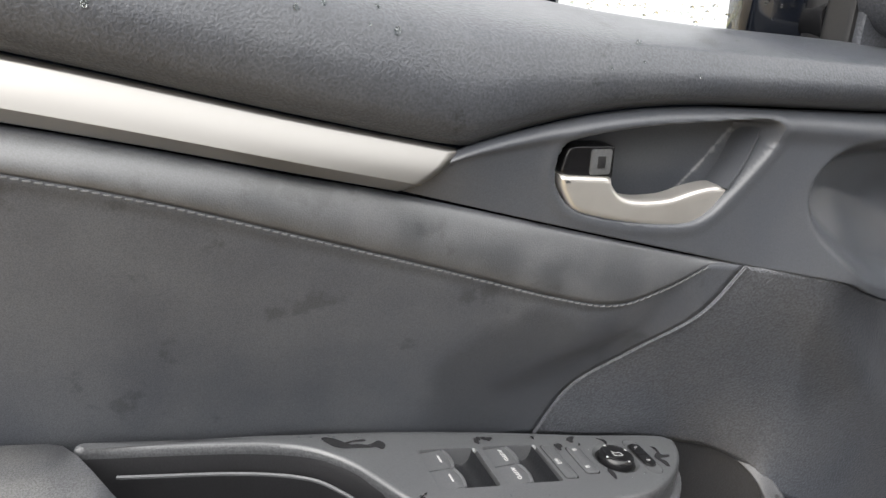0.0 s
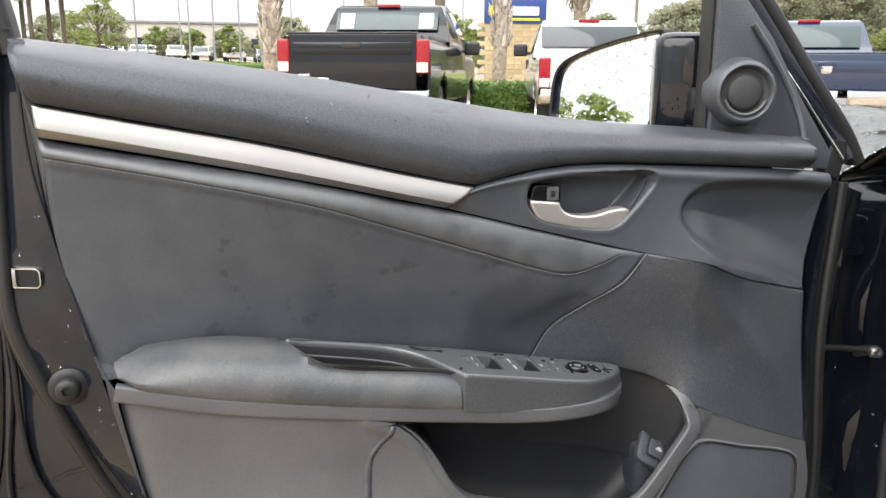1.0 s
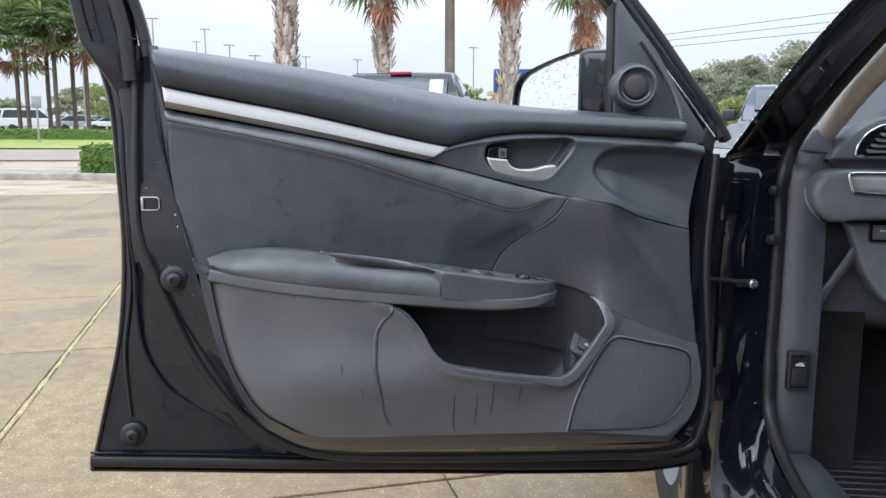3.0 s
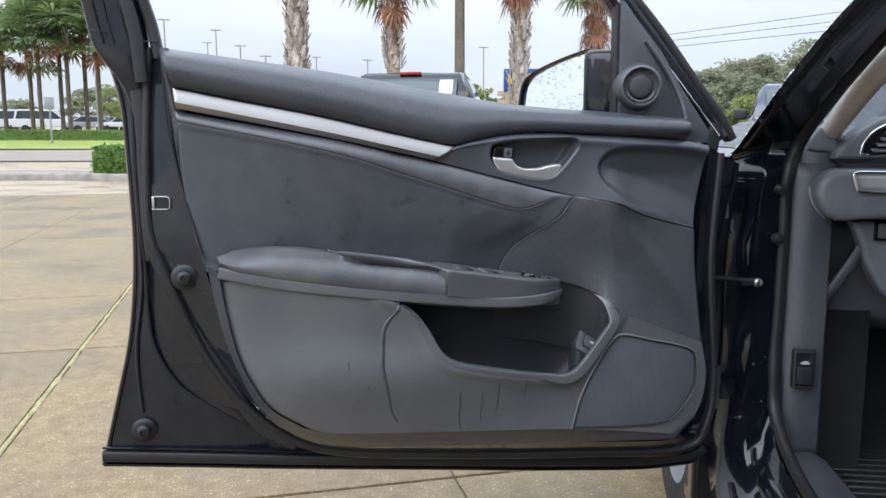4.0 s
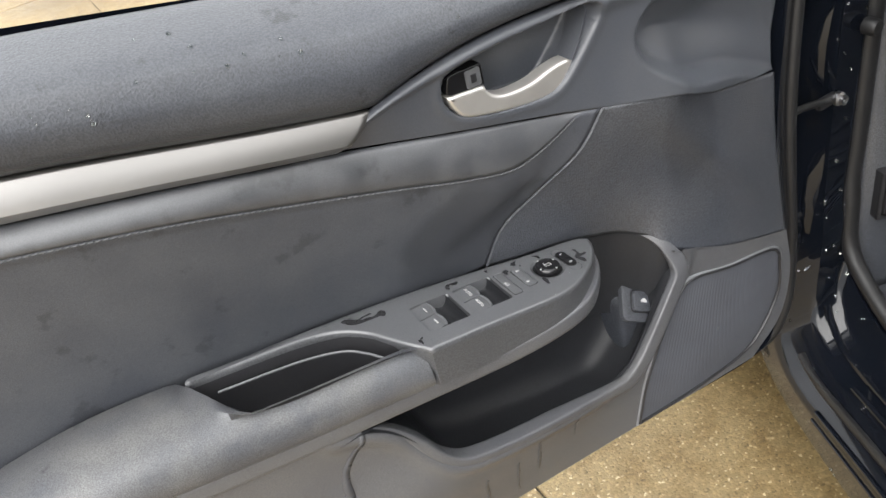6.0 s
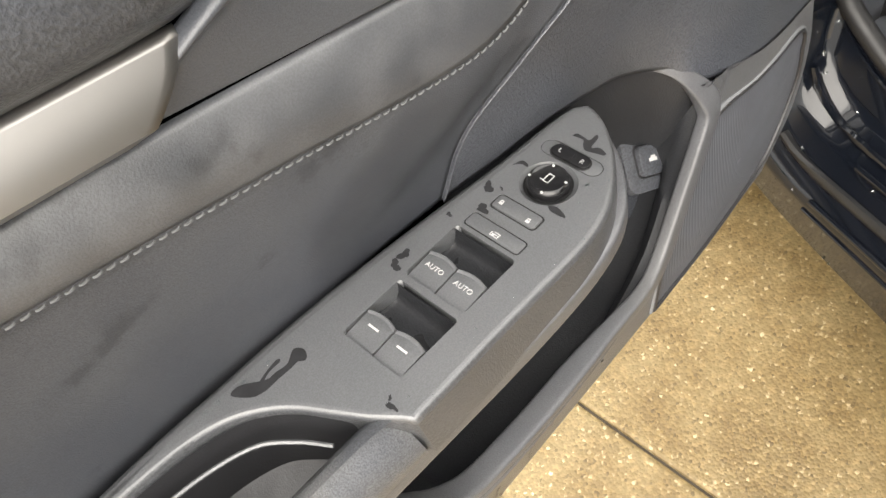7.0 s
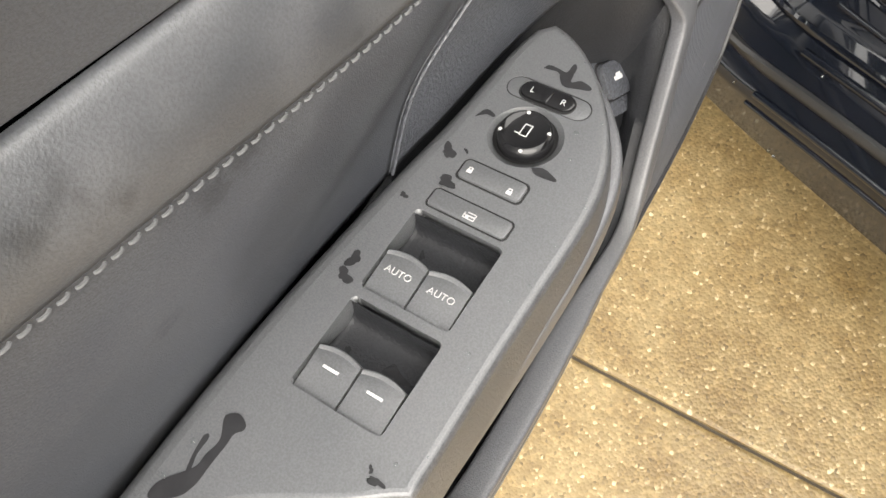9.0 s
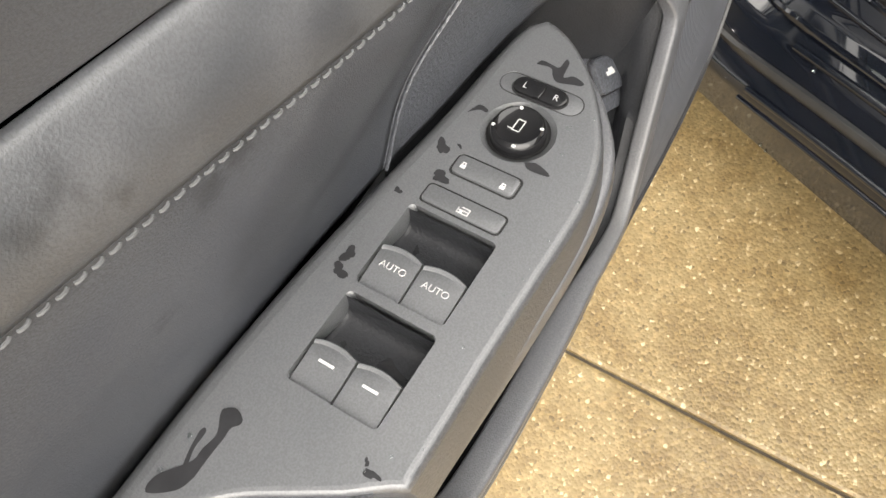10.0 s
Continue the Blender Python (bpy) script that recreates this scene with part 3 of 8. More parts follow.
# outer skin
left_out, bottom_out = FLANGE[:8], FLANGE[7:13]
right_out = [(1.06, 0.14, 0.93), (1.06, 0.14, 0.75), (1.055, 0.145, 0.55), (1.03, 0.144, 0.40), (0.95, 0.144, 0.35)]
skin = coons([(-0.010, 0.20, 1.09), (0.3, 0.20, 1.035), (0.7, 0.18, 0.97), (1.06, 0.15, 0.925)], [(x, y + 0.014, z) for x, y, z in bottom_out],
             [(x, y + 0.014, z) for x, y, z in left_out], [(x, y + 0.014, z) for x, y, z in right_out], 40, 24,
             lambda u, v, p: p + Vector((0, 0.09 * math.sin(math.pi * u) ** 0.6 * math.sin(math.pi * min(1, 0.15 + v * 0.85)) ** 0.8, 0)))
part("outer_skin", sheet([r[::-1] for r in skin]), PAINT, door, "gloss black outer door skin")
# folded rim round the edge and the rubber seal inside it
rim = lines[0]
part("hem_flange", sweep([p + Vector((0.0, 0.004, 0)) for p in rim], 0.0045, 0.008, 8), PAINT, door)
seal_line = [a.lerp(b, 0.12) + Vector((0, -0.004, 0)) for a, b in zip(lines[2], lines[1])]
part("door_seal", sweep(seal_line, 0.0075, 0.007, 10), RUBBER, door, "black rubber weatherstrip")
low = [p for p in lines[0][50:90]]
part("bottom_seal", sweep([p + Vector((0.012 if i == 0 else 0.0, -0.005, 0.017)) for i, p in enumerate(low)], 0.0085, 0.007, 14, square=True), RUBBER, door, "black rubber strip along the lower edge")
part("bottom_ledge", sweep([p + Vector((0.012 if i == 0 else 0.0, -0.004, 0.030)) for i, p in enumerate(low)], 0.0022, 0.003, 8), PAINT, door)
part("edge_bead", sweep([a.lerp(b, 0.5) + Vector((0, -0.003, 0)) for a, b in zip(lines[0][:40], lines[1][:40])], 0.003, 0.003, 6), RUBBER, door)

# belt line: inner seal, slot and outer seal
CREST = [(0.079, 0.124, 1.100), (0.187, 0.124, 1.087), (0.311, 0.121, 1.071), (0.442, 0.119, 1.050), (0.580, 0.117, 1.027), (0.675, 0.112, 1.016), (0.799, 0.094, 1.008), (0.908, 0.070, 0.998)]
OUTBELT = [(0.0, 0.197, 1.085), (0.3, 0.2, 1.035), (0.6, 0.19, 0.985), (0.906, 0.165, 0.945)]
c, o = curve(CREST, 60), curve(OUTBELT, 60)
part("belt_slot", sheet([[p + Vector((0, 0.012, -0.002)) for p in c], [p + Vector((0, 0.028, -0.012)) for p in c], [a.lerp(b, 0.45) + Vector((0, 0, -0.03)) for a, b in zip(c, o)],
                         [a.lerp(b, 0.8) + Vector((0, 0, -0.004)) for a, b in zip(c, o)], o, [p + Vector((0, 0.006, -0.01)) for p in o]]), RUBBER, door, "black rubber window slot seals")

# window surround
def surround(name, path, w, d, m, label=""):
    return part(name, sweep(curve(path, 40), w, d, 12, square=True), m, door, label)


sash = curve([(0.062, 0.176, 0.84), (0.056, 0.170, 0.93), (0.047, 0.161, 1.02), (0.037, 0.153, 1.066), (0.028, 0.150, 1.096), (0.019, 0.150, 1.125), (0.008, 0.145, 1.19), (-0.022, 0.135, 1.30), (-0.045, 0.12, 1.40)], 40)
part("rear_sash", sweep(sash, [0.004 + 0.015 * step(i / 39, 0.05, 0.38) + 0.021 * step(i / 39, 0.34, 0.50) for i in range(40)], 0.020, 14, square=True), SHUTPAINT, door, "black painted rear window post")
for off, w in ((-0.024, 0.0016), (-0.010, 0.0024), (0.012, 0.0018), (0.027, 0.0016)):
    surround("sash_line", [(0.024 + off, 0.1285, 1.105), (0.016 + off, 0.1270, 1.14), (0.006 + off, 0.1235, 1.20), (-0.022 + off, 0.1135, 1.30), (-0.045 + off, 0.099, 1.39)], w, 0.0022, PAINT)
surround("sash_ridge", [(0.052, 0.128, 1.05), (0.044, 0.125, 1.13), (0.022, 0.122, 1.21), (-0.008, 0.11, 1.32), (-0.03, 0.10, 1.40)], 0.010, 0.012, RUBBER)
surround("sash_channel", [(0.076, 0.14, 1.085), (0.066, 0.14, 1.14), (0.045, 0.135, 1.21), (0.015, 0.125, 1.32), (-0.008, 0.115, 1.39)], 0.008, 0.018, RUBBER)
surround("roof_rail", [(-0.045, 0.12, 1.40), (0.12, 0.10, 1.435), (0.4, 0.095, 1.42), (0.62, 0.11, 1.35), (0.74, 0.125, 1.27)], 0.026, 0.022, SHUTPAINT)
surround("front_sash", [(0.74, 0.125, 1.27), (0.815, 0.13, 1.195), (0.87, 0.132, 1.135), (0.935, 0.13, 1.06), (0.985, 0.127, 1.002), (1.012, 0.125, 0.965)], 0.020, 0.024, SHUTPAINT, "black painted front window post")
surround("front_sash_seal", [(0.758, 0.115, 1.275), (0.833, 0.118, 1.20), (0.888, 0.118, 1.142), (0.950, 0.116, 1.067), (1.005, 0.113, 1.002), (1.030, 0.112, 0.962)], 0.008, 0.012, RUBBER)
surround("front_sash_bead", [(0.742, 0.103, 1.258), (0.802, 0.106, 1.192), (0.852, 0.106, 1.138), (0.918, 0.103, 1.063), (1.0, 0.10, 0.968)], 0.0018, 0.002, CHROME, "thin bright bead")
surround("sail_post", [(0.805, 0.112, 1.0), (0.805, 0.112, 1.08), (0.805, 0.114, 1.185)], 0.0035, 0.012, RUBBER)

# pressed creases, joints and the weatherstrip's broad flat band on the shut face
for path, w in (([(-0.007, 0.168, 1.098), (0.008, 0.164, 1.080), (0.021, 0.160, 1.056), (0.029, 0.158, 1.018), (0.031, 0.158, 0.958), (0.031, 0.160, 0.89), (0.033, 0.160, 0.82), (0.037, 0.164, 0.76)], 0.0020),
                ([(0.037, 0.165, 0.775), (0.036, 0.168, 0.70), (0.043, 0.172, 0.633), (0.073, 0.173, 0.572), (0.114, 0.172, 0.535), (0.176, 0.168, 0.494), (0.25, 0.163, 0.458)], 0.0030),
                ([(0.082, 0.112, 1.075), (0.085, 0.110, 0.991), (0.096, 0.108, 0.925), (0.110, 0.104, 0.862), (0.128, 0.100, 0.79)], 0.0016)):
    surround("pressed_crease", path, w, w, SHUTPAINT)
surround("shut_band", [(0.040, 0.143, 1.05), (0.046, 0.139, 0.979), (0.047, 0.137, 0.905), (0.048, 0.135, 0.83), (0.064, 0.133, 0.765), (0.094, 0.133, 0.703), (0.128, 0.134, 0.638), (0.166, 0.133, 0.560), (0.205, 0.130, 0.500), (0.26, 0.126, 0.466)], 0.0095, 0.0045, RUBBER, "flat black weatherstrip band")
for x0, x1, y, z in ((-0.016, 0.012, 0.128, 1.122), (0.050, 0.080, 0.119, 1.108)):
    surround("sash_joint", [(x0, y, z + 0.001), ((x0 + x1) / 2, y - 0.001, z), (x1, y, z - 0.001)], 0.0007, 0.0009, SHUTPAINT)
part("sash_foot", sweep(curve([(0.996, 0.112, 0.990), (0.990, 0.112, 0.955), (0.984, 0.113, 0.915), (0.980, 0.114, 0.870)], 14), 0.013, 0.012, 12, square=True), RUBBER, door, "black rubber foot of the window post")
# upper pad
PAD_LOW = [(0.097, 0.083, 1.042), (0.184, 0.080, 1.025), (0.305, 0.075, 1.002), (0.431, 0.069, 0.973), (0.510, 0.066, 0.9565), (0.530, 0.066, 0.9580), (0.564, 0.066, 0.966),
           (0.610, 0.065, 0.973), (0.666, 0.063, 0.975), (0.742, 0.061, 0.972), (0.830, 0.057, 0.968), (0.907, 0.055, 0.963)]
pad = coons(CREST, PAD_LOW, [CREST[0], (0.086, 0.095, 1.078), PAD_LOW[0]], [CREST[-1], (0.908, 0.056, 0.981), PAD_LOW[-1]], 120, 18,
            lambda u, v, p: p + Vector((0, -0.021 * math.sin(math.pi * v) ** 0.85 + 0.005 * step(v, 0.88, 1.0), 0.004 * math.sin(math.pi * v) * (v < 0.5))))
over = [[p + Vector((0, 0.014, -0.004)) for p in pad[0]], [p + Vector((0, 0.007, 0.0005)) for p in pad[0]]]
part("upper_pad", sheet(over + pad + [[p + Vector((0, 0.012, -0.001)) for p in pad[-1]]]), VINYL, door, "black grained vinyl upper pad with damp specks", thick=0.002)
part("pad_end_cap", block((0.012, 0.030, 0.036), Matrix.Translation((0.912, 0.072, 0.981)), 0.005), VINYL, door)

# silver strip
S_TOP = [(0.097, 0.082, 1.0405), (0.184, 0.079, 1.0235), (0.305, 0.074, 1.0005), (0.431, 0.068, 0.9715), (0.516, 0.064, 0.9535)]
S_LOW = [(0.100, 0.094, 1.010), (0.222, 0.089, 0.987), (0.346, 0.083, 0.962), (0.432, 0.079, 0.943), (0.482, 0.077, 0.932)]
strip = coons(S_TOP, S_LOW, [S_TOP[0], S_LOW[0]], [S_TOP[-1], (0.505, 0.068, 0.944), S_LOW[-1]], 90, 41,
              lambda u, v, p: p + Vector((0, 0.003 * (1 - step(v, 0, 0.05)) + 0.0065 - 0.0155 * min(1, v / 0.70) + 0.0040 * max(0, (v - 0.71) / 0.29) + 0.003 * step(v, 0.97, 1.0) - 0.0009 * math.sin(math.pi * min(1, v / 0.70)), 0)))
part("silver_strip", sheet(strip), SILVER, door, "satin silver accent strip", thick=0.003)

# soft insert: padded roll above the stitching, flatter field below
I_TOP = [(0.097, 0.099, 1.008), (0.222, 0.091, 0.985), (0.346, 0.081, 0.961), (0.432, 0.079, 0.941), (0.482, 0.078, 0.930), (0.575, 0.075, 0.906), (0.669, 0.071, 0.882), (0.708, 0.067, 0.8745)]
STITCH = [(0.101, 0.090, 0.991), (0.221, 0.078, 0.968), (0.344, 0.071, 0.940), (0.431, 0.073, 0.912), (0.520, 0.0715, 0.883), (0.584, 0.069, 0.862), (0.626, 0.068, 0.853), (0.659, 0.066, 0.861), (0.690, 0.066, 0.8735), (0.709, 0.064, 0.8742)]
roll = coons(I_TOP, STITCH, [I_TOP[0], STITCH[0]], [I_TOP[-1], STITCH[-1]], 110, 12,
             lambda u, v, p: p + Vector((0, -0.005 * math.sin(math.pi * v) ** 0.7 * min(1, 4 * (1 - u)), 0)))
insert = part("insert_roll", sheet(roll), ROLLTRIM, door, "charcoal padded roll above the stitched seam", thick=0.002)
SEAM = [(0.716, 0.062, 0.8725), (0.692, 0.069, 0.838), (0.652, 0.081, 0.811), (0.617, 0.094, 0.783), (0.596, 0.1015, 0.744)]
field_top = STITCH[:-1] + [SEAM[0]]
field = coons(field_top, [(0.128, 0.106, 0.765), (0.321, 0.108, 0.755), (0.444, 0.1095, 0.750), (0.54, 0.1070, 0.746), SEAM[-1]],
              [STITCH[0], (0.104, 0.106, 0.90), (0.128, 0.106, 0.765)], SEAM, 110, 34,
              lambda u, v, p: p + Vector((0, (0.003 * step(v, 0.0, 0.03) - 0.003 * step(v, 0.03, 0.16)) * min(1, 5 * (1 - u)) - 0.004 * math.sin(math.pi * v) * min(1, 5 * (1 - u)) + 0.007 * step(v, 0.5, 0.84) * step(u, 0.02, 0.14) * (1 - step(u, 0.55, 1.0)), 0)))
# ease the padding so that no fold shows below the stitching
depth = np.array([[p.y for p in row] for row in field])
for _ in range(600):
    depth[3:-1, 1:-1] = 0.25 * (depth[2:-2, 1:-1] + depth[4:, 1:-1] + depth[3:-1, :-2] + depth[3:-1, 2:])
for row, ys in zip(field, depth):
    for p, y in zip(row, ys):
        p.y = float(y)
part("insert_field", sheet(field), CLOTH, door, "charcoal soft-touch insert with faint scuffs", thick=0.002)
bm = bmesh.new()
sl = curve(STITCH[:-1], 132)
for a, b in zip(sl[1:-1:1], sl[2::1]):
    p, q = a.lerp(b, 0.12), a.lerp(b, 0.80)
    sweep([p + Vector((0, -0.0004, -0.0013)), p.lerp(q, 0.25) + Vector((0, -0.0009, -0.0011)), p.lerp(q, 0.75) + Vector((0, -0.0009, -0.0009)), q + Vector((0, -0.0004, -0.0007))], 0.00048, 0.00045, 5, bm)
part("stitching", bm, THREAD, insert, "grey stitched seam", kind="stuff")
bm = sweep([p + Vector((0.001, -0.0015, 0)) for p in curve(SEAM, 50)], 0.0006, 0.0009, 8)
part("seam_piping", bm, PLASTIC, door)

# handle plate with the lever's cup and the dished front
B_TOP = [(0.484, 0.0775, 0.9325), (0.516, 0.067, 0.953), (0.564, 0.066, 0.965), (0.610, 0.065, 0.972), (0.666, 0.063, 0.974), (0.742, 0.061, 0.971), (0.830, 0.057, 0.967), (0.907, 0.058, 0.962), (0.970, 0.080, 0.953)]
B_LOW = [(0.484, 0.0780, 0.9315), (0.575, 0.073, 0.9075), (0.669, 0.069, 0.8835), (0.719, 0.061, 0.872), (0.755, 0.051, 0.866), (0.790, 0.044, 0.859), (0.820, 0.050, 0.846), (0.856, 0.058, 0.833), (0.945, 0.074, 0.8115)]
cup = inside([(0.5735, 0.941), (0.5755, 0.951), (0.583, 0.958), (0.621, 0.9645), (0.665, 0.967), (0.716, 0.9665), (0.722, 0.953), (0.711, 0.936), (0.698, 0.920), (0.684, 0.906), (0.667, 0.9005), (0.632, 0.9035), (0.603, 0.9095), (0.586, 0.917), (0.576, 0.930)], 120)
dish = inside([(0.985, 0.944), (0.93, 0.949), (0.88, 0.953), (0.834, 0.9545), (0.785, 0.951), (0.762, 0.938), (0.7525, 0.918), (0.760, 0.895), (0.785, 0.872), (0.819, 0.853), (0.87, 0.838), (0.985, 0.80)])


def plate_shape(u, v, p):
    d, e = cup(p.x, p.z), dish(p.x, p.z)
    y = 0.034 * step(d, 0.0, 0.008) - 0.0009 * math.exp(-((d + 0.003) / 0.004) ** 2) + (0.019 * step(e, -0.001, 0.016) + 0.013 * step(e, 0.012, 0.055)) * (1 - 0.72 * step(p.x, 0.85, 0.975))
    y += 0.006 * math.exp(-v / 0.03) - 0.005 * math.exp(-((v - 0.10) / 0.07) ** 2) * (0.3 + 0.7 * u)
    return p + Vector((0, y, 0))


handle_plate = part("handle_plate", sheet(coons(B_TOP, B_LOW, [B_TOP[0], B_LOW[0]], [B_TOP[-1], (0.957, 0.080, 0.88), B_LOW[-1]], 260, 80, plate_shape)), HANDLETRIM, door,
                    "satin dark plastic handle surround", thick=0.002)
upright = Matrix.Rotation(radians(90), 4, "X")


def handle_piece(name, outline, y, lift, n, m, bevel, parent, label=""):
    """A plate cut to an outline in x and z, its face at y."""
    loop = [(p.x, p.z) for p in curve([(x, 0, z) for x, z in outline] + [(outline[0][0], 0, outline[0][1])], n)[:-1]]
    return part(name, prism(loop, lift, Matrix.Translation((0, y + lift, 0)) @ upright, bevel, segments=4), m, parent, label)


lever = handle_piece("release_lever", [(0.5785, 0.9365), (0.580, 0.930), (0.583, 0.924), (0.591, 0.9145), (0.610, 0.9085), (0.636, 0.9030), (0.663, 0.8995), (0.682, 0.9015), (0.695, 0.910), (0.701, 0.9185), (0.698, 0.9225), (0.688, 0.9240), (0.673, 0.9220), (0.656, 0.9180), (0.634, 0.9180), (0.621, 0.9220), (0.6145, 0.9285), (0.612, 0.9332), (0.596, 0.9350)],
                     0.0700, 0.014, 72, LEVER, 0.0042, door, "satin silver inside door release lever")
lock = handle_piece("lock_button", [(0.5795, 0.9385), (0.582, 0.948), (0.5855, 0.9520), (0.600, 0.9520), (0.612, 0.9515), (0.6135, 0.9495), (0.6140, 0.9340), (0.6120, 0.9335), (0.596, 0.9345), (0.583, 0.9360)], 0.0720, 0.014, 48, PIANO, 0.0014, door, "small black lock tab")
part("lock_face", prism(rounded(0.0135, 0.0150, 0.0018), 0.0016, Matrix.Translation((0.6045, 0.0724, 0.9428)) @ upright, 0.0006), SATIN, lock)
part("lock_groove", block((0.0050, 0.0012, 0.0070), Matrix.Translation((0.6045, 0.0708, 0.9428)), 0.0004), DARKPLASTIC, lock)
part("lever_blade", sweep(curve([(0.694, 0.078, 0.922), (0.704, 0.080, 0.9345), (0.713, 0.083, 0.948), (0.720, 0.087, 0.9585)], 14), 0.0016, 0.012, 8), HANDLETRIM, door)

# front and lower hard trim
front = coons([(0.7175, 0.063, 0.8705), (0.755, 0.053, 0.8645), (0.790, 0.047, 0.8575), (0.820, 0.053, 0.8445), (0.856, 0.060, 0.8315), (0.945, 0.076, 0.8095)],
              [SEAM[-1], (0.634, 0.0975, 0.7375), (0.667, 0.0950, 0.7325), (0.694, 0.0925, 0.7270), (0.715, 0.0905, 0.7215), (0.742, 0.0860, 0.7135), (0.768, 0.0735, 0.7010), (0.789, 0.0562, 0.6825), (0.86, 0.0512, 0.6490), (0.961, 0.0620, 0.6090)],
              SEAM, [(0.945, 0.076, 0.8095), (0.949, 0.072, 0.731), (0.961, 0.0620, 0.6090)], 80, 44,
              lambda u, v, p: p)
# the panel is one soft sweep between its edges, with a gentle diagonal ridge
depth = np.array([[p.y for p in row] for row in front])
for _ in range(500):
    depth[1:-1, 1:-1] = 0.25 * (depth[:-2, 1:-1] + depth[2:, 1:-1] + depth[1:-1, :-2] + depth[1:-1, 2:])
for j, row in enumerate(front):
    for i, p in enumerate(row):
        calm = math.sin(math.pi * j / 43) * math.sin(math.pi * i / 79)
        p.y = float(depth[j, i]) - 0.010 * calm * math.exp(-((p.z - 0.840 + (p.x - 0.787) * 1.17) / 0.030) ** 2)
part("front_panel", sheet(front), PLASTIC, door, "dark moulded plastic front panel", thick=0.002)

POCKET = [(0.398, 0.724), (0.424, 0.712), (0.444, 0.694), (0.461, 0.668), (0.480, 0.634), (0.507, 0.613), (0.581, 0.595), (0.657, 0.581), (0.700, 0.573), (0.731, 0.590), (0.790, 0.662), (0.788, 0.678), (0.772, 0.690), (0.736, 0.706), (0.697, 0.716), (0.64, 0.716), (0.55, 0.724), (0.46, 0.734), (0.41, 0.738)]
pocket = inside(POCKET, 110)
SPEAKER = [(0.712, 0.483), (0.729, 0.540), (0.760, 0.595), (0.785, 0.627), (0.805, 0.637), (0.851, 0.627), (0.937, 0.602), (0.950, 0.565), (0.947, 0.530), (0.920, 0.492), (0.883, 0.474), (0.800, 0.476)]
speaker = inside(SPEAKER)
FOLD = [(0.152, 0.043, 0.770), (0.161, 0.045, 0.711), (0.174, 0.042, 0.650), (0.192, 0.040, 0.605), (0.222, 0.041, 0.558), (0.271, 0.045, 0.522)]
FOLD_LOW = [FOLD[-1], (0.322, 0.045, 0.510), (0.464, 0.044, 0.499), (0.691, 0.043, 0.4835), (0.80, 0.045, 0.470), (0.905, 0.052, 0.452)]


def lower_shape(u, v, p):
    d, s = pocket(p.x, p.z), speaker(p.x, p.z)
    y = 0.014 * step(d, -0.002, 0.012) - 0.004 * math.exp(-((d + 0.008) / 0.008) ** 2)
    y += -0.010 * math.exp(-((p.z - 0.60) / 0.05) ** 2) * (1 - step(p.x, 0.64, 0.72)) * step(p.x, 0.16, 0.3)
    y += 0.0035 * step(s, -0.001, 0.003)
    y += 0.008 * math.exp(-u / 0.012)
    return p + Vector((0, y, 0))


lower = coons([(0.152, 0.042, 0.770), (0.25, 0.034, 0.748), (0.373, 0.029, 0.729), (0.491, 0.026, 0.714), (0.621, 0.030, 0.712), (0.697, 0.044, 0.724), (0.736, 0.052, 0.7155), (0.789, 0.055, 0.6845), (0.86, 0.050, 0.6515), (0.961, 0.061, 0.6115)],
              FOLD_LOW, FOLD, [(0.961, 0.061, 0.6115), (0.970, 0.059, 0.548), (0.954, 0.056, 0.488), (0.905, 0.052, 0.452)], 220, 96, lower_shape)
bm = sheet(lower)
bmesh.ops.delete(bm, geom=[f for f in bm.faces if pocket(f.calc_center_median().x, f.calc_center_median().z) > 0.0], context="FACES")
# draw the ragged rim of the opening onto its outline
for v in bm.verts:
    if v.is_boundary and abs(pocket(v.co.x, v.co.z)) < 0.006:
        for _ in range(2):
            d = pocket(v.co.x, v.co.z)
            gx, gz = (pocket(v.co.x + 0.0005, v.co.z) - d) / 0.0005, (pocket(v.co.x, v.co.z + 0.0005) - d) / 0.0005
            k = max(0.3, gx * gx + gz * gz)
            v.co.x, v.co.z = v.co.x - d * gx / k, v.co.z - d * gz / k
bmesh.ops.delete(bm, geom=[f for f in bm.faces if f.calc_center_median().z > 0.678 and 0.62 < f.calc_center_median().x < 0.783], context="FACES")
# lightened plastic: the bounced light is put into its colour
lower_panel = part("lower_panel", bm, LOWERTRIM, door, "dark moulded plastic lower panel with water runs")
fold = curve(FOLD, 40)[:-1] + curve(FOLD_LOW, 70) + curve([(0.954, 0.056, 0.488), (0.970, 0.059, 0.548), (0.961, 0.061, 0.6115)], 24)
hem = curve([(0.134, 0.099, 0.775)] + TRIM_EDGE[4:8], 40)[:-1] + curve(TRIM_EDGE[7:13], 70) + curve([TRIM_EDGE[13], TRIM_EDGE[14], (0.964, 0.070, 0.6115)], 24)
part("panel_return", sheet([[p for p in fold], [a.lerp(b, 0.12) + Vector((0, 0.006, 0)) for a, b in zip(fold, hem)], [a.lerp(b, 0.6) for a, b in zip(fold, hem)], hem, [p + Vector((0, 0.012, 0)) for p in hem]]), PLASTIC, lower_panel)
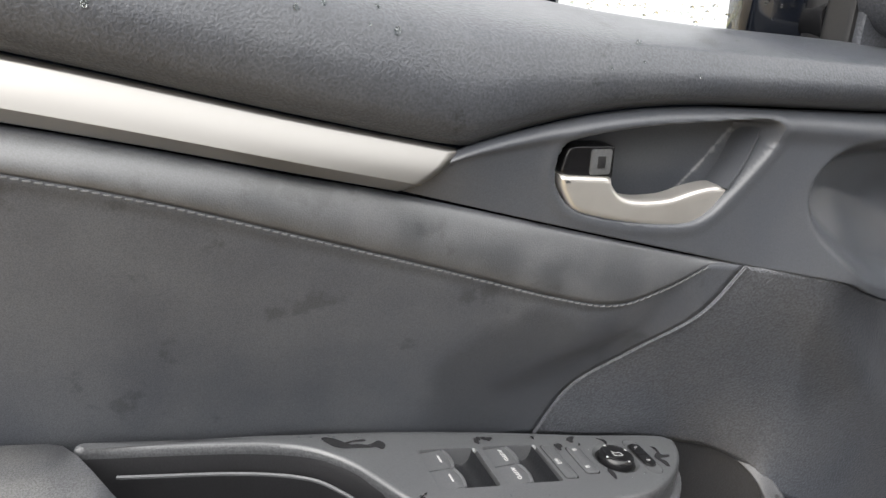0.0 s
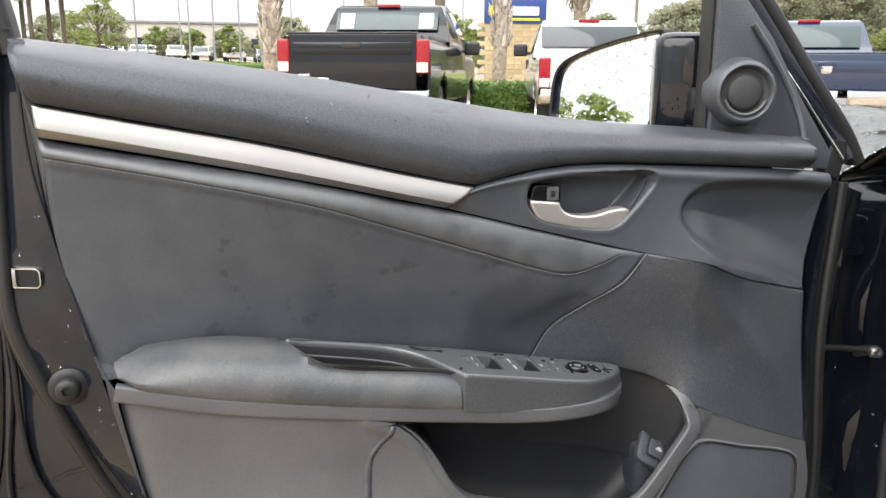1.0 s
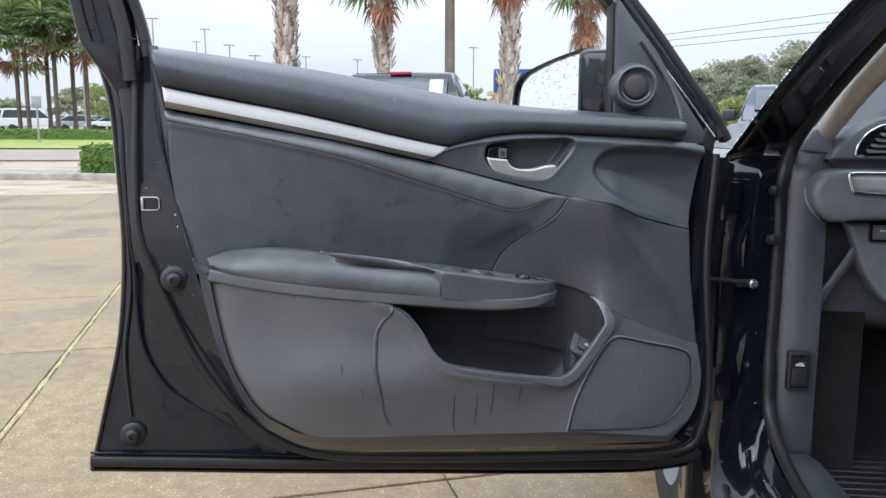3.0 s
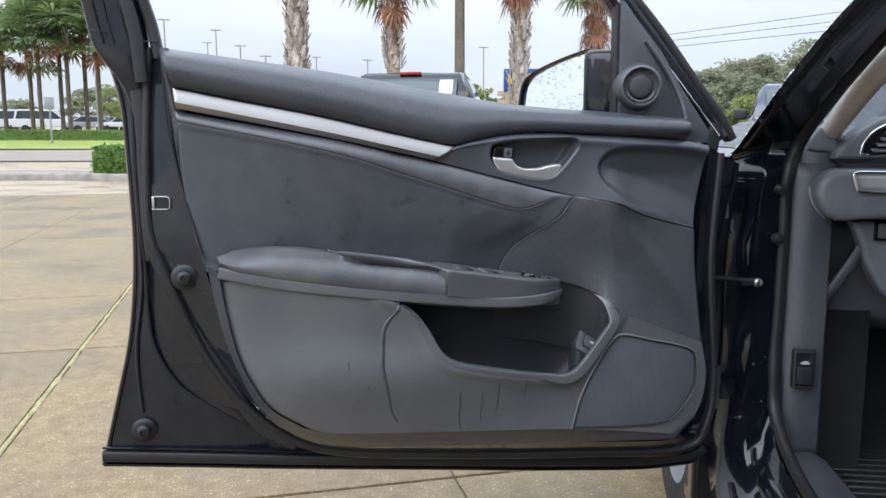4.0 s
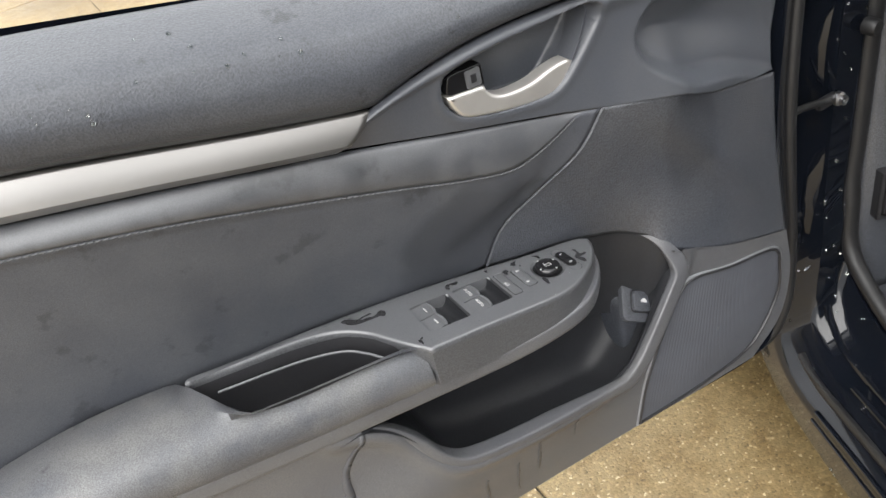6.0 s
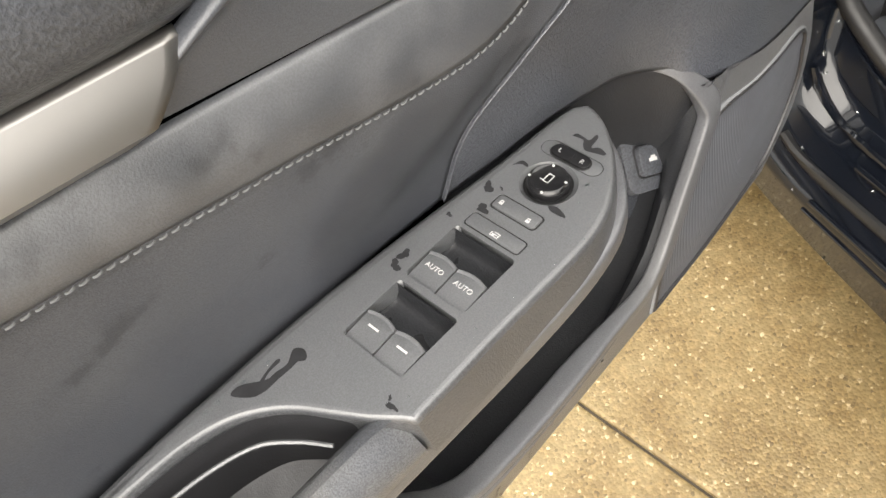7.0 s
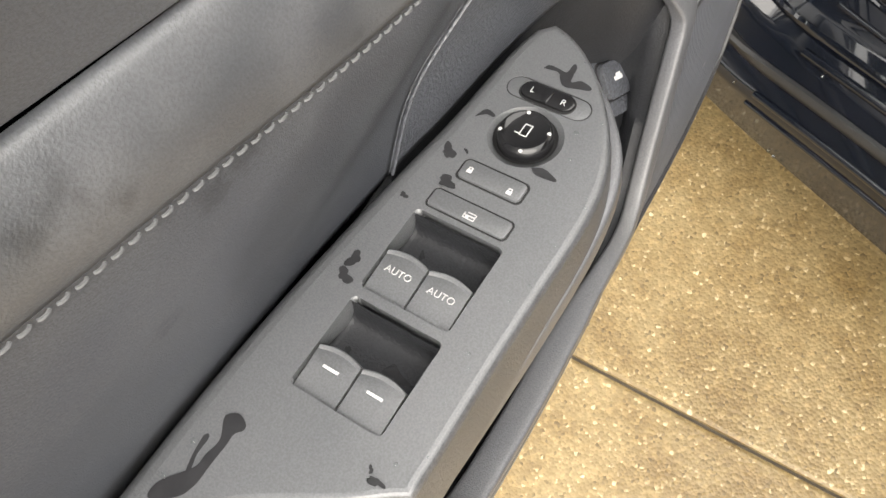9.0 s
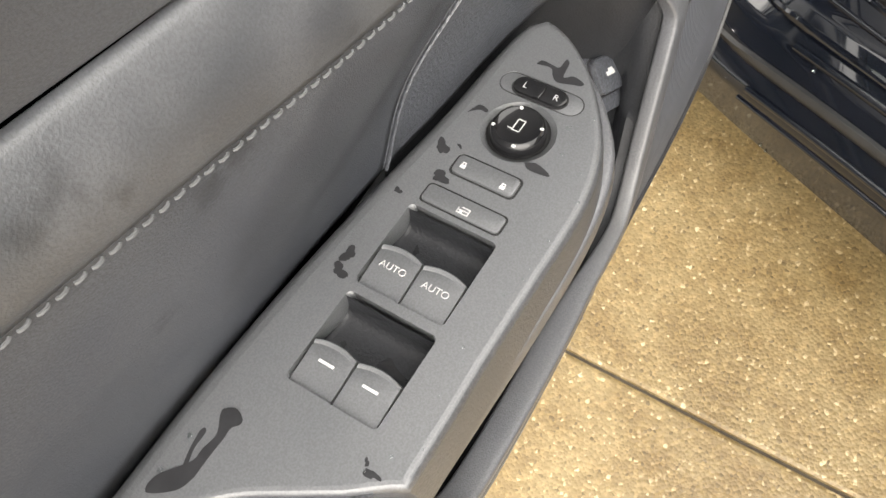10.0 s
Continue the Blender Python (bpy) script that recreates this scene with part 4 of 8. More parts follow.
# upper side edge of the trim, behind the insert
edge_in = curve([(0.081, 0.100, 1.098), (0.094, 0.092, 1.03), (0.100, 0.101, 0.99), (0.104, 0.108, 0.90), (0.128, 0.108, 0.795), (0.140, 0.095, 0.765)], 50)
edge_out = curve(TRIM_EDGE[:4] + [(0.132, 0.101, 0.765)], 50)
part("trim_side", sheet([edge_out, [a.lerp(b, 0.5) + Vector((0, -0.004, 0)) for a, b in zip(edge_in, edge_out)], edge_in, [p + Vector((0.012, 0.006, 0)) for p in edge_in]]), PLASTIC, door)

# how far out the lower panel stands at a place
panel_points = np.array([tuple(p) for row in lower[::2] for p in row[::2] if pocket(p.x, p.z) < 0.0005])


def panel_y(x, z):
    d = (panel_points[:, 0] - x) ** 2 + (panel_points[:, 2] - z) ** 2
    k = np.argpartition(d, 8)[:8]
    w = 1 / (d[k] + 1e-5)
    return float((panel_points[k, 1] * w).sum() / w.sum())


# the pocket's opening, its walls and the well below the lip
mouth = curve([(x, 0, z) for x, z in POCKET] + [(POCKET[0][0], 0, POCKET[0][1])], 110)[:-1]
mouth_y = [panel_y(p.x, p.z) for p in mouth]
mouth_y = [sum(mouth_y[(i + k) % 110 % len(mouth_y)] for k in range(-3, 4)) / 7 for i in range(len(mouth_y))]
mc = Vector((0.62, 0.11, 0.645))
rows = []
for s, y, drop in ((1.0, -0.001, 0.0), (0.985, 0.008, 0.0), (0.98, 0.014, 0.010), (0.98, 0.018, 0.034), (0.97, 0.050, 0.040), (0.95, 0.062, 0.036), (0.93, 0.070, 0.020), (0.6, 0.071, 0.010), (0.02, 0.071, 0.0)):
    row = []
    for p, py in zip(mouth, mouth_y):
        low = 1 - step(p.z, 0.60, 0.66)
        row.append(Vector((mc.x + (p.x - mc.x) * s, py + y if y < 0.03 else y + 0.047, min(mc.z + (p.z - mc.z) * s - drop * low, 0.715))))
    rows.append(row)
bm = sheet(rows, closed=True)
bmesh.ops.delete(bm, geom=[f for f in bm.faces if f.calc_center_median().z > 0.664 and f.calc_center_median().x > 0.66], context="FACES")
# the pocket's shade is put into its darkened plastic
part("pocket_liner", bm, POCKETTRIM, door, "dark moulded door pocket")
tuck = [p for p in front[-1] if p.x > 0.770]
part("panel_tuck", sheet([[p + Vector((0, 0.0008, 0.002)) for p in tuck], [p + Vector((0, 0.003, -0.005)) for p in tuck], [p + Vector((0, 0.008, -0.016)) for p in tuck]]), PLASTIC, door)
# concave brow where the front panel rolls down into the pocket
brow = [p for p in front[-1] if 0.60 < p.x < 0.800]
# darkened like the liner, for the shade inside
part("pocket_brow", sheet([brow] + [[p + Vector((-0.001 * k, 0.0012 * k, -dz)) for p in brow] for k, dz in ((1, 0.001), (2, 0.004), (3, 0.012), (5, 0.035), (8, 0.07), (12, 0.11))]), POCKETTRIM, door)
# the lip runs round the opening and dies out along the brow
cutoff = [i for i, p in enumerate(mouth) if i > 5 and p.x > 0.775 and p.z > 0.664][0]
lip_path = [Vector((p.x, y, p.z)) for p, y in zip(mouth[2:cutoff], mouth_y[2:cutoff])] + [p + Vector((0.001, 0.0005, 0.001)) for p in brow[::-1] if 0.750 < p.x < 0.784]
lip_path = curve([tuple(p) for p in lip_path[::2]], 90)
# deep below the armrest, thin and proud beside the speaker
lip_d = [0.0085 - 0.0035 * step(k / 89, 0.42, 0.60) for k in range(90)]
lip_path = [p + Vector((0, d - 0.0012 - 0.0081 * step(k / 89, 0.50, 0.64) * (1 - 0.7 * step(k / 89, 0.80, 0.97)), 0)) for k, (p, d) in enumerate(zip(lip_path, lip_d))]
for _ in range(4):
    lip_path = lip_path[:56] + [(lip_path[k - 1] + lip_path[k] * 2 + lip_path[k + 1]) / 4 for k in range(56, 89)] + lip_path[89:]
lip_w = [(0.0052 + 0.0040 * step(k / 89, 0.52, 0.66)) * min(1, 0.25 + 0.06 * k, 0.12 + 0.09 * (89 - k)) for k in range(90)]
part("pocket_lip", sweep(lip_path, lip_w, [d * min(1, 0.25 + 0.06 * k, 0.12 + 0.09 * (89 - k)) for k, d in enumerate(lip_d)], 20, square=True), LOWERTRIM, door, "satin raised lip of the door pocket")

# speaker grille, a little proud of the panel; its groove's bright edge is a highlight coloured in
ring = curve([(x, 0, z) for x, z in SPEAKER] + [(SPEAKER[0][0], 0, SPEAKER[0][1])], 90)[:-1]
mid = Vector((0.838, 0, 0.548))
rows = []
for s, dy in ((1.0, 0.004), (0.992, -0.0005), (0.98, -0.0022), (0.9, -0.0040), (0.75, -0.0052), (0.55, -0.0060), (0.3, -0.0064), (0.02, -0.0065)):
    row = [(mid.x + (p.x - mid.x) * s, mid.z + (p.z - mid.z) * s) for p in ring]
    row_y = [panel_y(x, z) for x, z in row]
    row_y = [sum(row_y[(i + k) % len(row_y)] for k in range(-3, 4)) / 7 for i in range(len(row_y))]
    rows.append([Vector((x, y + dy, z)) for (x, z), y in zip(row, row_y)])
grille = part("speaker_grille", sheet(rows, closed=True), GRILLE, door, "dark finely ribbed speaker grille")
part("grille_edge", sweep([p + Vector((0, -0.0036, 0)) for p in rows[0] + rows[0][:1]], 0.0017, 0.0034, 10), EDGE, grille, "thin grey edge standing in for the bevel's sheen")
part("grille_groove", sweep([Vector((mid.x + (p.x - mid.x) * 0.978, p.y - 0.0062, mid.z + (p.z - mid.z) * 0.978)) for p in rows[0] + rows[0][:1]], 0.0018, 0.0022, 8), DARKPLASTIC, grille)

# armrest pad
A_LOW = stations([(0.150, 0.034, 0.779), (0.249, 0.028, 0.758), (0.373, 0.023, 0.739), (0.489, 0.018, 0.7255)], 16)
A_TOP = stations([(0.150, 0.081, 0.797), (0.249, 0.080, 0.802), (0.373, 0.075, 0.784), (0.489, 0.070, 0.768)], 16)
rows = []
for i, (a, b) in enumerate(zip(A_LOW, A_TOP)):
    x, zt = a.x, b.z
    near = 0.106 - 0.068 * step(x, 0.305, 0.352)
    q = 1 - step(x, 0.148, 0.185)
    e = 1 - step(x, 0.470, 0.492)
    cy, cz = 0.066, (a.z + zt) / 2
    sec = [(near, a.z + 0.004), (near, zt - 0.006), (near - 0.005, zt - 0.001), ((near + a.y) / 2, zt), (a.y + 0.016, zt - 0.006), (a.y + 0.005, zt - 0.014), (a.y, (zt + a.z) / 2 - 0.004), (a.y, a.z + 0.006), (a.y + 0.003, a.z + 0.001), (a.y + 0.012, a.z), (near, a.z + 0.004)]
    rows.append([Vector((x + 0.012 * q * (1 - abs(y - cy) / 0.05) * -1 + 0.010 * q, y + (cy - y) * 0.35 * q * q, z + (cz - z) * 0.45 * q * q - 0.004 * (1 - e) * (z > a.z + 0.01))) for y, z in sec])
bm = sheet([list(r) for r in zip(*rows)][::-1])
verts = [bm.verts.new(p) for p in rows[0]]
bm.faces.new(verts)
bmesh.ops.remove_doubles(bm, verts=bm.verts, dist=1e-5)
verts = [bm.verts.new(p) for p in rows[-1][:-1]]
bm.faces.new(verts)
bmesh.ops.recalc_face_normals(bm, faces=bm.faces)
arm_pad = part("armrest_pad", bm, ARMPAD, door, "scuffed charcoal padded armrest with damp patches")
# lip that runs below pad and switches
LIP = [(0.152, 0.041, 0.772), (0.249, 0.034, 0.751), (0.373, 0.029, 0.733), (0.491, 0.024, 0.719), (0.57, 0.0205, 0.7115), (0.621, 0.020, 0.7105), (0.652, 0.0255, 0.7115), (0.673, 0.039, 0.7125), (0.690, 0.057, 0.7125), (0.703, 0.082, 0.7125)]
lip = [p + Vector((0, 0.0025, 0)) for p in curve(LIP, 90)]
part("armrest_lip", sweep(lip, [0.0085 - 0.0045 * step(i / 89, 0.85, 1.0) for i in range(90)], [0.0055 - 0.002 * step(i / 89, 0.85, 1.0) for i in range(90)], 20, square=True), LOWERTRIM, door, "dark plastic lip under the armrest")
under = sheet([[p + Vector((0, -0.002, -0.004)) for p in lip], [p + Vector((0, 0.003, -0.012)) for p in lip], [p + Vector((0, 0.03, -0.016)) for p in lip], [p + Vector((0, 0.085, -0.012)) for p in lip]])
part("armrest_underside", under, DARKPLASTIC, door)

# switch panel: a solid with recesses, its top slopes down forward
def top_z(x):
    return 0.7657 - 0.1594 * (x - 0.5)


P_IN = [(0.315, 0.100), (0.40, 0.106), (0.444, 0.1065), (0.485, 0.1067), (0.536, 0.1045), (0.592, 0.0996), (0.634, 0.095), (0.667, 0.0925), (0.686, 0.0900), (0.6965, 0.0866), (0.7015, 0.0805)]
P_OUT = [(0.7015, 0.0805), (0.6995, 0.0728), (0.691, 0.0593), (0.6745, 0.0426), (0.652, 0.0275), (0.6335, 0.0206), (0.611, 0.0177), (0.575, 0.0180), (0.544, 0.0183), (0.517, 0.0180), (0.4925, 0.0180)]
P_CUP = [(0.4925, 0.0180), (0.487, 0.026), (0.480, 0.035), (0.472, 0.048), (0.459, 0.068), (0.441, 0.0825), (0.418, 0.0890), (0.385, 0.0905), (0.350, 0.0905), (0.315, 0.093)]
outline = [(p.x, p.y) for p in curve([(x, y, 0) for x, y in P_IN], 40)[:-1] + curve([(x, y, 0) for x, y in P_OUT], 50)[:-1] + curve([(x, y, 0) for x, y in P_CUP], 40)]


def inset(loop, d):
    out = []
    k = len(loop)
    for i in range(k):
        a, b = Vector(loop[i - 1]), Vector(loop[(i + 1) % k])
        t = (b - a).normalized()
        out.append((loop[i][0] + t.y * d, loop[i][1] - t.x * d))
    return out


# the outline runs against the clock seen from above or with it: find which way is in
area = sum(a[0] * b[1] - b[0] * a[1] for a, b in zip(outline, outline[1:] + outline[:1]))
inward = -1 if area > 0 else 1
rows = []
# a broad roll towards the insert, a tight edge outward
soft = [1 - step(i, 30, 46) for i in range(len(outline))]
for d, dz, d_in, dz_in in ((0.0, -0.041, 0.0, -0.041), (0.0004, -0.0050, 0.0004, -0.0085), (0.0009, -0.0023, 0.0018, -0.0054), (0.0017, -0.0009, 0.0042, -0.0024), (0.0028, -0.0002, 0.0070, -0.0006), (0.0042, 0.0, 0.0098, 0.0)):
    near, wide = inset(outline, d * inward), inset(outline, d_in * inward)
    rows.append([Vector((a[0] + (b[0] - a[0]) * k, a[1] + (b[1] - a[1]) * k, top_z(a[0] + (b[0] - a[0]) * k) + dz + (dz_in - dz) * k)) for a, b, k in zip(near, wide, soft)])
bm = sheet(rows, closed=True)
bm.verts.ensure_lookup_table()
n = len(outline)
bm.faces.new([bm.verts[5 * n + i] for i in range(n)])
bm.faces.new([bm.verts[i] for i in range(n)])
bmesh.ops.recalc_face_normals(bm, faces=bm.faces)
tilt = Matrix.Rotation(math.atan(0.1594), 4, "Y")


def on_panel(x, y, dz=0.0):
    return Matrix.Translation((x, y, top_z(x) + dz)) @ tilt


tools = [prism(rounded(0.0400, 0.0395, 0.0022), 0.03, on_panel(0.5205, 0.0583, -0.017)), prism(rounded(0.0400, 0.0395, 0.0022), 0.03, on_panel(0.5640, 0.0592, -0.017)),
         prism(rounded(0.0102, 0.0370, 0.0024), 0.02, on_panel(0.5930, 0.0595, -0.005)), prism(rounded(0.0114, 0.0304, 0.0027), 0.02, on_panel(0.6105, 0.0596, -0.005)),
         turned([(0.0001, -0.006), (0.0160, -0.006), (0.0160, 0.01), (0.0001, 0.01)], 40, on_panel(0.637, 0.0593)),
         prism(rounded(0.0122, 0.0395, 0.006), 0.02, on_panel(0.6590, 0.0608, -0.003))]
for t in tools:
    bmesh.ops.remove_doubles(t, verts=t.verts, dist=0.0003)
    bmesh.ops.recalc_face_normals(t, faces=t.faces)
switch_panel = part("switch_panel", cut(bm, tools), [SATIN, COARSE], door, "satin dark plastic switch panel with wet spots", smooth=False)
for f in switch_panel.data.polygons:
    f.use_smooth = abs(f.normal.z) < 0.95 and f.area < 6e-5
    # the outer flank is coarsely grained
    at = ROOT[door.name] @ f.center
    if abs(f.normal.z) < 0.5 and min(math.hypot(at.x - x, at.y - y) for x, y in outline) < 0.0035:
        f.material_index = 1

quarter = Matrix.Rotation(radians(-90), 4, "Z")


def rocker(x0, x1, y0, y1):
    """A window switch: flat top that curls up to a lip at its front, hollow ahead of it."""
    w, xs = y1 - y0, [0, 0, 0.03, 0.25, 0.6, 0.84, 0.87, 0.90, 0.93, 0.985, 1.0, 1.0]
    zs = [-0.012, -0.0030, -0.0022, -0.0015, -0.0007, 0.0001, -0.0003, -0.0003, 0.0003, 0.0004, 0.0, -0.012]
    rows = []
    for s in (0, 0.1, 0.3, 0.5, 0.7, 0.9, 1):
        bow = 0.0018 * (1 - (2 * s - 1) ** 2)
        rows.append([Vector((x0 + (x1 - x0) * k + bow * (k > 0.8), y0 + w * s, top_z(x0 + (x1 - x0) * k) + z)) for k, z in zip(xs, zs)])
    rows = [[p - Vector((0, 0, 0.01)) for p in rows[0]]] + rows + [[p - Vector((0, 0, 0.01)) for p in rows[-1]]]
    bm = sheet([r[::-1] for r in rows])
    bmesh.ops.recalc_face_normals(bm, faces=bm.faces)
    return bm


for x0, x1, y0, y1, mark in ((0.5016, 0.5208, 0.0395, 0.0576, "bar"), (0.5016, 0.5208, 0.0586, 0.0767, "bar"), (0.5451, 0.5653, 0.0404, 0.0587, "AUTO"), (0.5451, 0.5653, 0.0597, 0.0776, "AUTO")):
    sw = part("window_switch", rocker(x0, x1, y0, y1), SATIN, switch_panel)
    x, y = x0 + 0.0130, (y0 + y1) / 2
    if mark == "bar":
        part("switch_mark", block((0.0011, 0.0066, 0.0004), on_panel(x, y, 0.0001)), WHITEPRINT, switch_panel, "white bar mark")
    else:
        part("switch_print", lettering("AUTO", 0.0042, on_panel(x, y, 0.0001) @ quarter), WHITEPRINT, switch_panel, "white AUTO print")
# near-black plates stand in for the shade below and round the switches
for x, y in ((0.5205, 0.0583), (0.5640, 0.0592)):
    part("switch_well", prism(rounded(0.0392, 0.0388, 0.0022), 0.0010, on_panel(x, y, -0.0168)), GAPSHADE, switch_panel, smooth=False)
for x, y in ((0.5107, 0.0583), (0.5542, 0.0592)):
    part("switch_gap", prism(rounded(0.0195, 0.0392, 0.0020), 0.0010, on_panel(x, y, -0.0046)), GAPSHADE, switch_panel, smooth=False)
# hollows ahead of the switches: a shallow floor that curls up into the front wall
HOLLOW = ((0.0, -0.0095), (0.15, -0.0106), (0.35, -0.0120), (0.55, -0.0128), (0.70, -0.0126), (0.82, -0.0112), (0.91, -0.0084), (0.97, -0.0048), (1.0, -0.0008))
for xa, xb, y in ((0.5205, 0.5404, 0.0583), (0.5650, 0.5839, 0.0592)):
    rows = []
    for s in (-1, -0.96, -0.9, 0, 0.9, 0.96, 1):
        rise = {1: 0.0022, 0.96: 0.0006}.get(abs(s), 0.0)
        rows.append([Vector((xa + (xb - xa) * k, y + s * 0.0196, top_z(xa + (xb - xa) * k) + dz + rise * (1 - k))) for k, dz in HOLLOW])
    # the darkened plastic carries the hollow's shade
    part("switch_hollow", sheet(rows), POCKETTRIM, switch_panel)
# raised near-black plates draw the shade in the button gaps
for w, h, r, x, y in ((0.0101, 0.0369, 0.0024, 0.5930, 0.0595), (0.0113, 0.0303, 0.0027, 0.6105, 0.0596)):
    part("button_gap", prism(rounded(w, h, r), 0.0046, on_panel(x, y, -0.0049)), GAPSHADE, switch_panel, smooth=False)
lockout = part("window_lock_switch", prism(rounded(0.0085, 0.0352, 0.0020), 0.0056, on_panel(0.5930, 0.0595, -0.005), 0.0006), SATIN, switch_panel)
door_lock = part("door_lock_switch", prism(rounded(0.0095, 0.0284, 0.0024), 0.0060, on_panel(0.6105, 0.0596, -0.005), 0.0011), SATIN, switch_panel)


def icon_bars(name, parent, x, y, dz, bars):
    bm = bmesh.new()
    for bx, by, w, h in bars:
        block((w, h, 0.0003), on_panel(x, y, dz) @ Matrix.Translation((bx, by, 0)), bm=bm)
    part(name, bm, WHITEPRINT, parent, "small white pictogram")


pad_icon = [(0, 0.0007, 0.0016, 0.0022), (0.0013, 0.0014, 0.0012, 0.0004), (0.0013, 0.0, 0.0012, 0.0004), (0.0019, 0.0007, 0.0004, 0.0016)]
icon_bars("lock_icon", door_lock, 0.6105, 0.0690, 0.0013, pad_icon)
icon_bars("lock_icon", door_lock, 0.6090, 0.0500, 0.0013, pad_icon)
icon_bars("window_icon", lockout, 0.5925, 0.0585, 0.0009, [(-0.0014, 0, 0.0004, 0.0050), (0.0014, -0.0005, 0.0004, 0.0034), (0, -0.0024, 0.0030, 0.0004), (0, 0.0024, 0.0020, 0.0004), (0, 0, 0.0004, 0.0050), (-0.0007, 0.0008, 0.0012, 0.0014)])
knob = part("mirror_knob", turned([(0.0119, -0.006), (0.0119, 0.0006), (0.0117, 0.0022), (0.0110, 0.0036), (0.0098, 0.0042), (0.0088, 0.0036), (0.0055, 0.0031), (0.0002, 0.0030)], 48, on_panel(0.637, 0.0593)), PIANO, switch_panel, "gloss black round mirror control")
part("knob_well", turned([(0.0160, -0.0002), (0.0150, -0.0012), (0.0134, -0.0026), (0.0126, -0.0030), (0.0100, -0.0032)], 48, on_panel(0.637, 0.0593)), SATIN, switch_panel)
# near-black ring put in as the shade round the knob
part("knob_gap", turned([(0.0136, -0.0012), (0.0128, -0.0020), (0.0113, -0.0021)], 48, on_panel(0.637, 0.0593)), GAPSHADE, switch_panel)
for a in (20, 110, 200, 290):
    part("knob_dot", turned([(0.0009, 0), (0.0007, 0.0003), (0.00005, 0.0003)], 10, on_panel(0.637 + 0.0100 * math.cos(radians(a)), 0.0593 + 0.0100 * math.sin(radians(a)), 0.0040)), WHITEPRINT, knob)
icon_bars("mirror_icon", knob, 0.6375, 0.0590, 0.0036, [(-0.0026, 0.0004, 0.0004, 0.0034), (0.0006, -0.0013, 0.0060, 0.0004), (0.0004, 0.0019, 0.0056, 0.0004), (0.0034, 0.0003, 0.0004, 0.0030), (-0.0022, 0.0030, 0.0004, 0.0024)])
# near-black plates stand in for shade round the selector and its slider
part("selector_gap", prism(rounded(0.0121, 0.0394, 0.0060), 0.0027, on_panel(0.6590, 0.0608, -0.0029)), GAPSHADE, switch_panel, smooth=False)
part("selector_plate", prism(rounded(0.0110, 0.0383, 0.0054), 0.0024, on_panel(0.6590, 0.0608, -0.0023), 0.0002), SATIN, switch_panel)
part("selector_slot", prism(rounded(0.0103, 0.0262, 0.0050), 0.0003, on_panel(0.6590, 0.0612, 0.0001)), GAPSHADE, switch_panel, smooth=False)
slider = part("mirror_select", prism(rounded(0.0092, 0.0250, 0.0045), 0.0041, on_panel(0.6590, 0.0612, -0.0025), 0.0012), PIANO, switch_panel, "gloss black mirror side selector")
part("print_left", lettering("L", 0.0044, on_panel(0.6592, 0.0682, 0.0017) @ quarter), WHITEPRINT, slider)
part("print_right", lettering("R", 0.0044, on_panel(0.6588, 0.0535, 0.0017) @ quarter), WHITEPRINT, slider)
part("selector_saddle", block((0.0080, 0.0034, 0.0030), on_panel(0.6590, 0.0612, 0.0008), 0.0012), PIANO, slider)

# pull cup behind the armrest pad
cup_loop = curve([(0.318, 0.090, 0), (0.40, 0.089, 0), (0.441, 0.081, 0), (0.459, 0.066, 0), (0.472, 0.047, 0), (0.480, 0.036, 0), (0.44, 0.036, 0), (0.36, 0.038, 0), (0.335, 0.060, 0), (0.318, 0.090, 0)], 70)[:-1]
cz = Vector((0.40, 0.064, 0))
rows = []
for s, dz in ((1.03, -0.006), (1.0, -0.010), (0.97, -0.045), (0.9, -0.055), (0.5, -0.057), (0.02, -0.057)):
    rows.append([Vector((cz.x + (p.x - cz.x) * s, cz.y + (p.y - cz.y) * s, top_z(p.x) + dz)) for p in cup_loop])
part("pull_cup", sheet(rows, closed=True), DARKPLASTIC, door, "dark grab cup set in the armrest")
part("cup_bead", sweep([Vector((p.x, p.y, top_z(p.x) - 0.014)) for p in curve([(0.335, 0.084, 0), (0.40, 0.082, 0), (0.436, 0.074, 0), (0.452, 0.060, 0), (0.462, 0.045, 0)], 30)], 0.0012, 0.0012, 6, up=(0, 0, 1)), SATIN, door)

# boot release inside the door pocket
m = Matrix.Translation((0.757, 0.079, 0.6155)) @ Matrix.Rotation(radians(12), 4, "Z") @ Matrix.Rotation(radians(52), 4, "X") @ Matrix.Rotation(radians(-38), 4, "Z")
shelf = part("boot_switch_shelf", block((0.062, 0.050, 0.085), Matrix.Translation((0.764, 0.104, 0.582)), 0.010, 3), PLASTIC, door)
part("boot_switch_base", prism(rounded(0.050, 0.044, 0.008), 0.006, m @ Matrix.Translation((0, 0, -0.003)), 0.002), PLASTIC, shelf)
# dark plate stands in for shade in the gap round the button
part("boot_switch_gap", prism(rounded(0.0290, 0.0250, 0.0050), 0.0005, m @ Matrix.Translation((0, 0, 0.0030))), DARKPLASTIC, shelf)
boot = part("boot_switch", prism(rounded(0.026, 0.022, 0.004), 0.0072, m, 0.0012), PLASTIC, door, "small square boot release switch")
part("boot_icon", block((0.008, 0.0025, 0.0003), m @ Matrix.Translation((0, 0, 0.0073))), WHITEPRINT, boot, "small white pictogram")
part("boot_icon", block((0.0045, 0.0022, 0.0003), m @ Matrix.Translation((0.0004, 0.0018, 0.0074))), WHITEPRINT, boot)

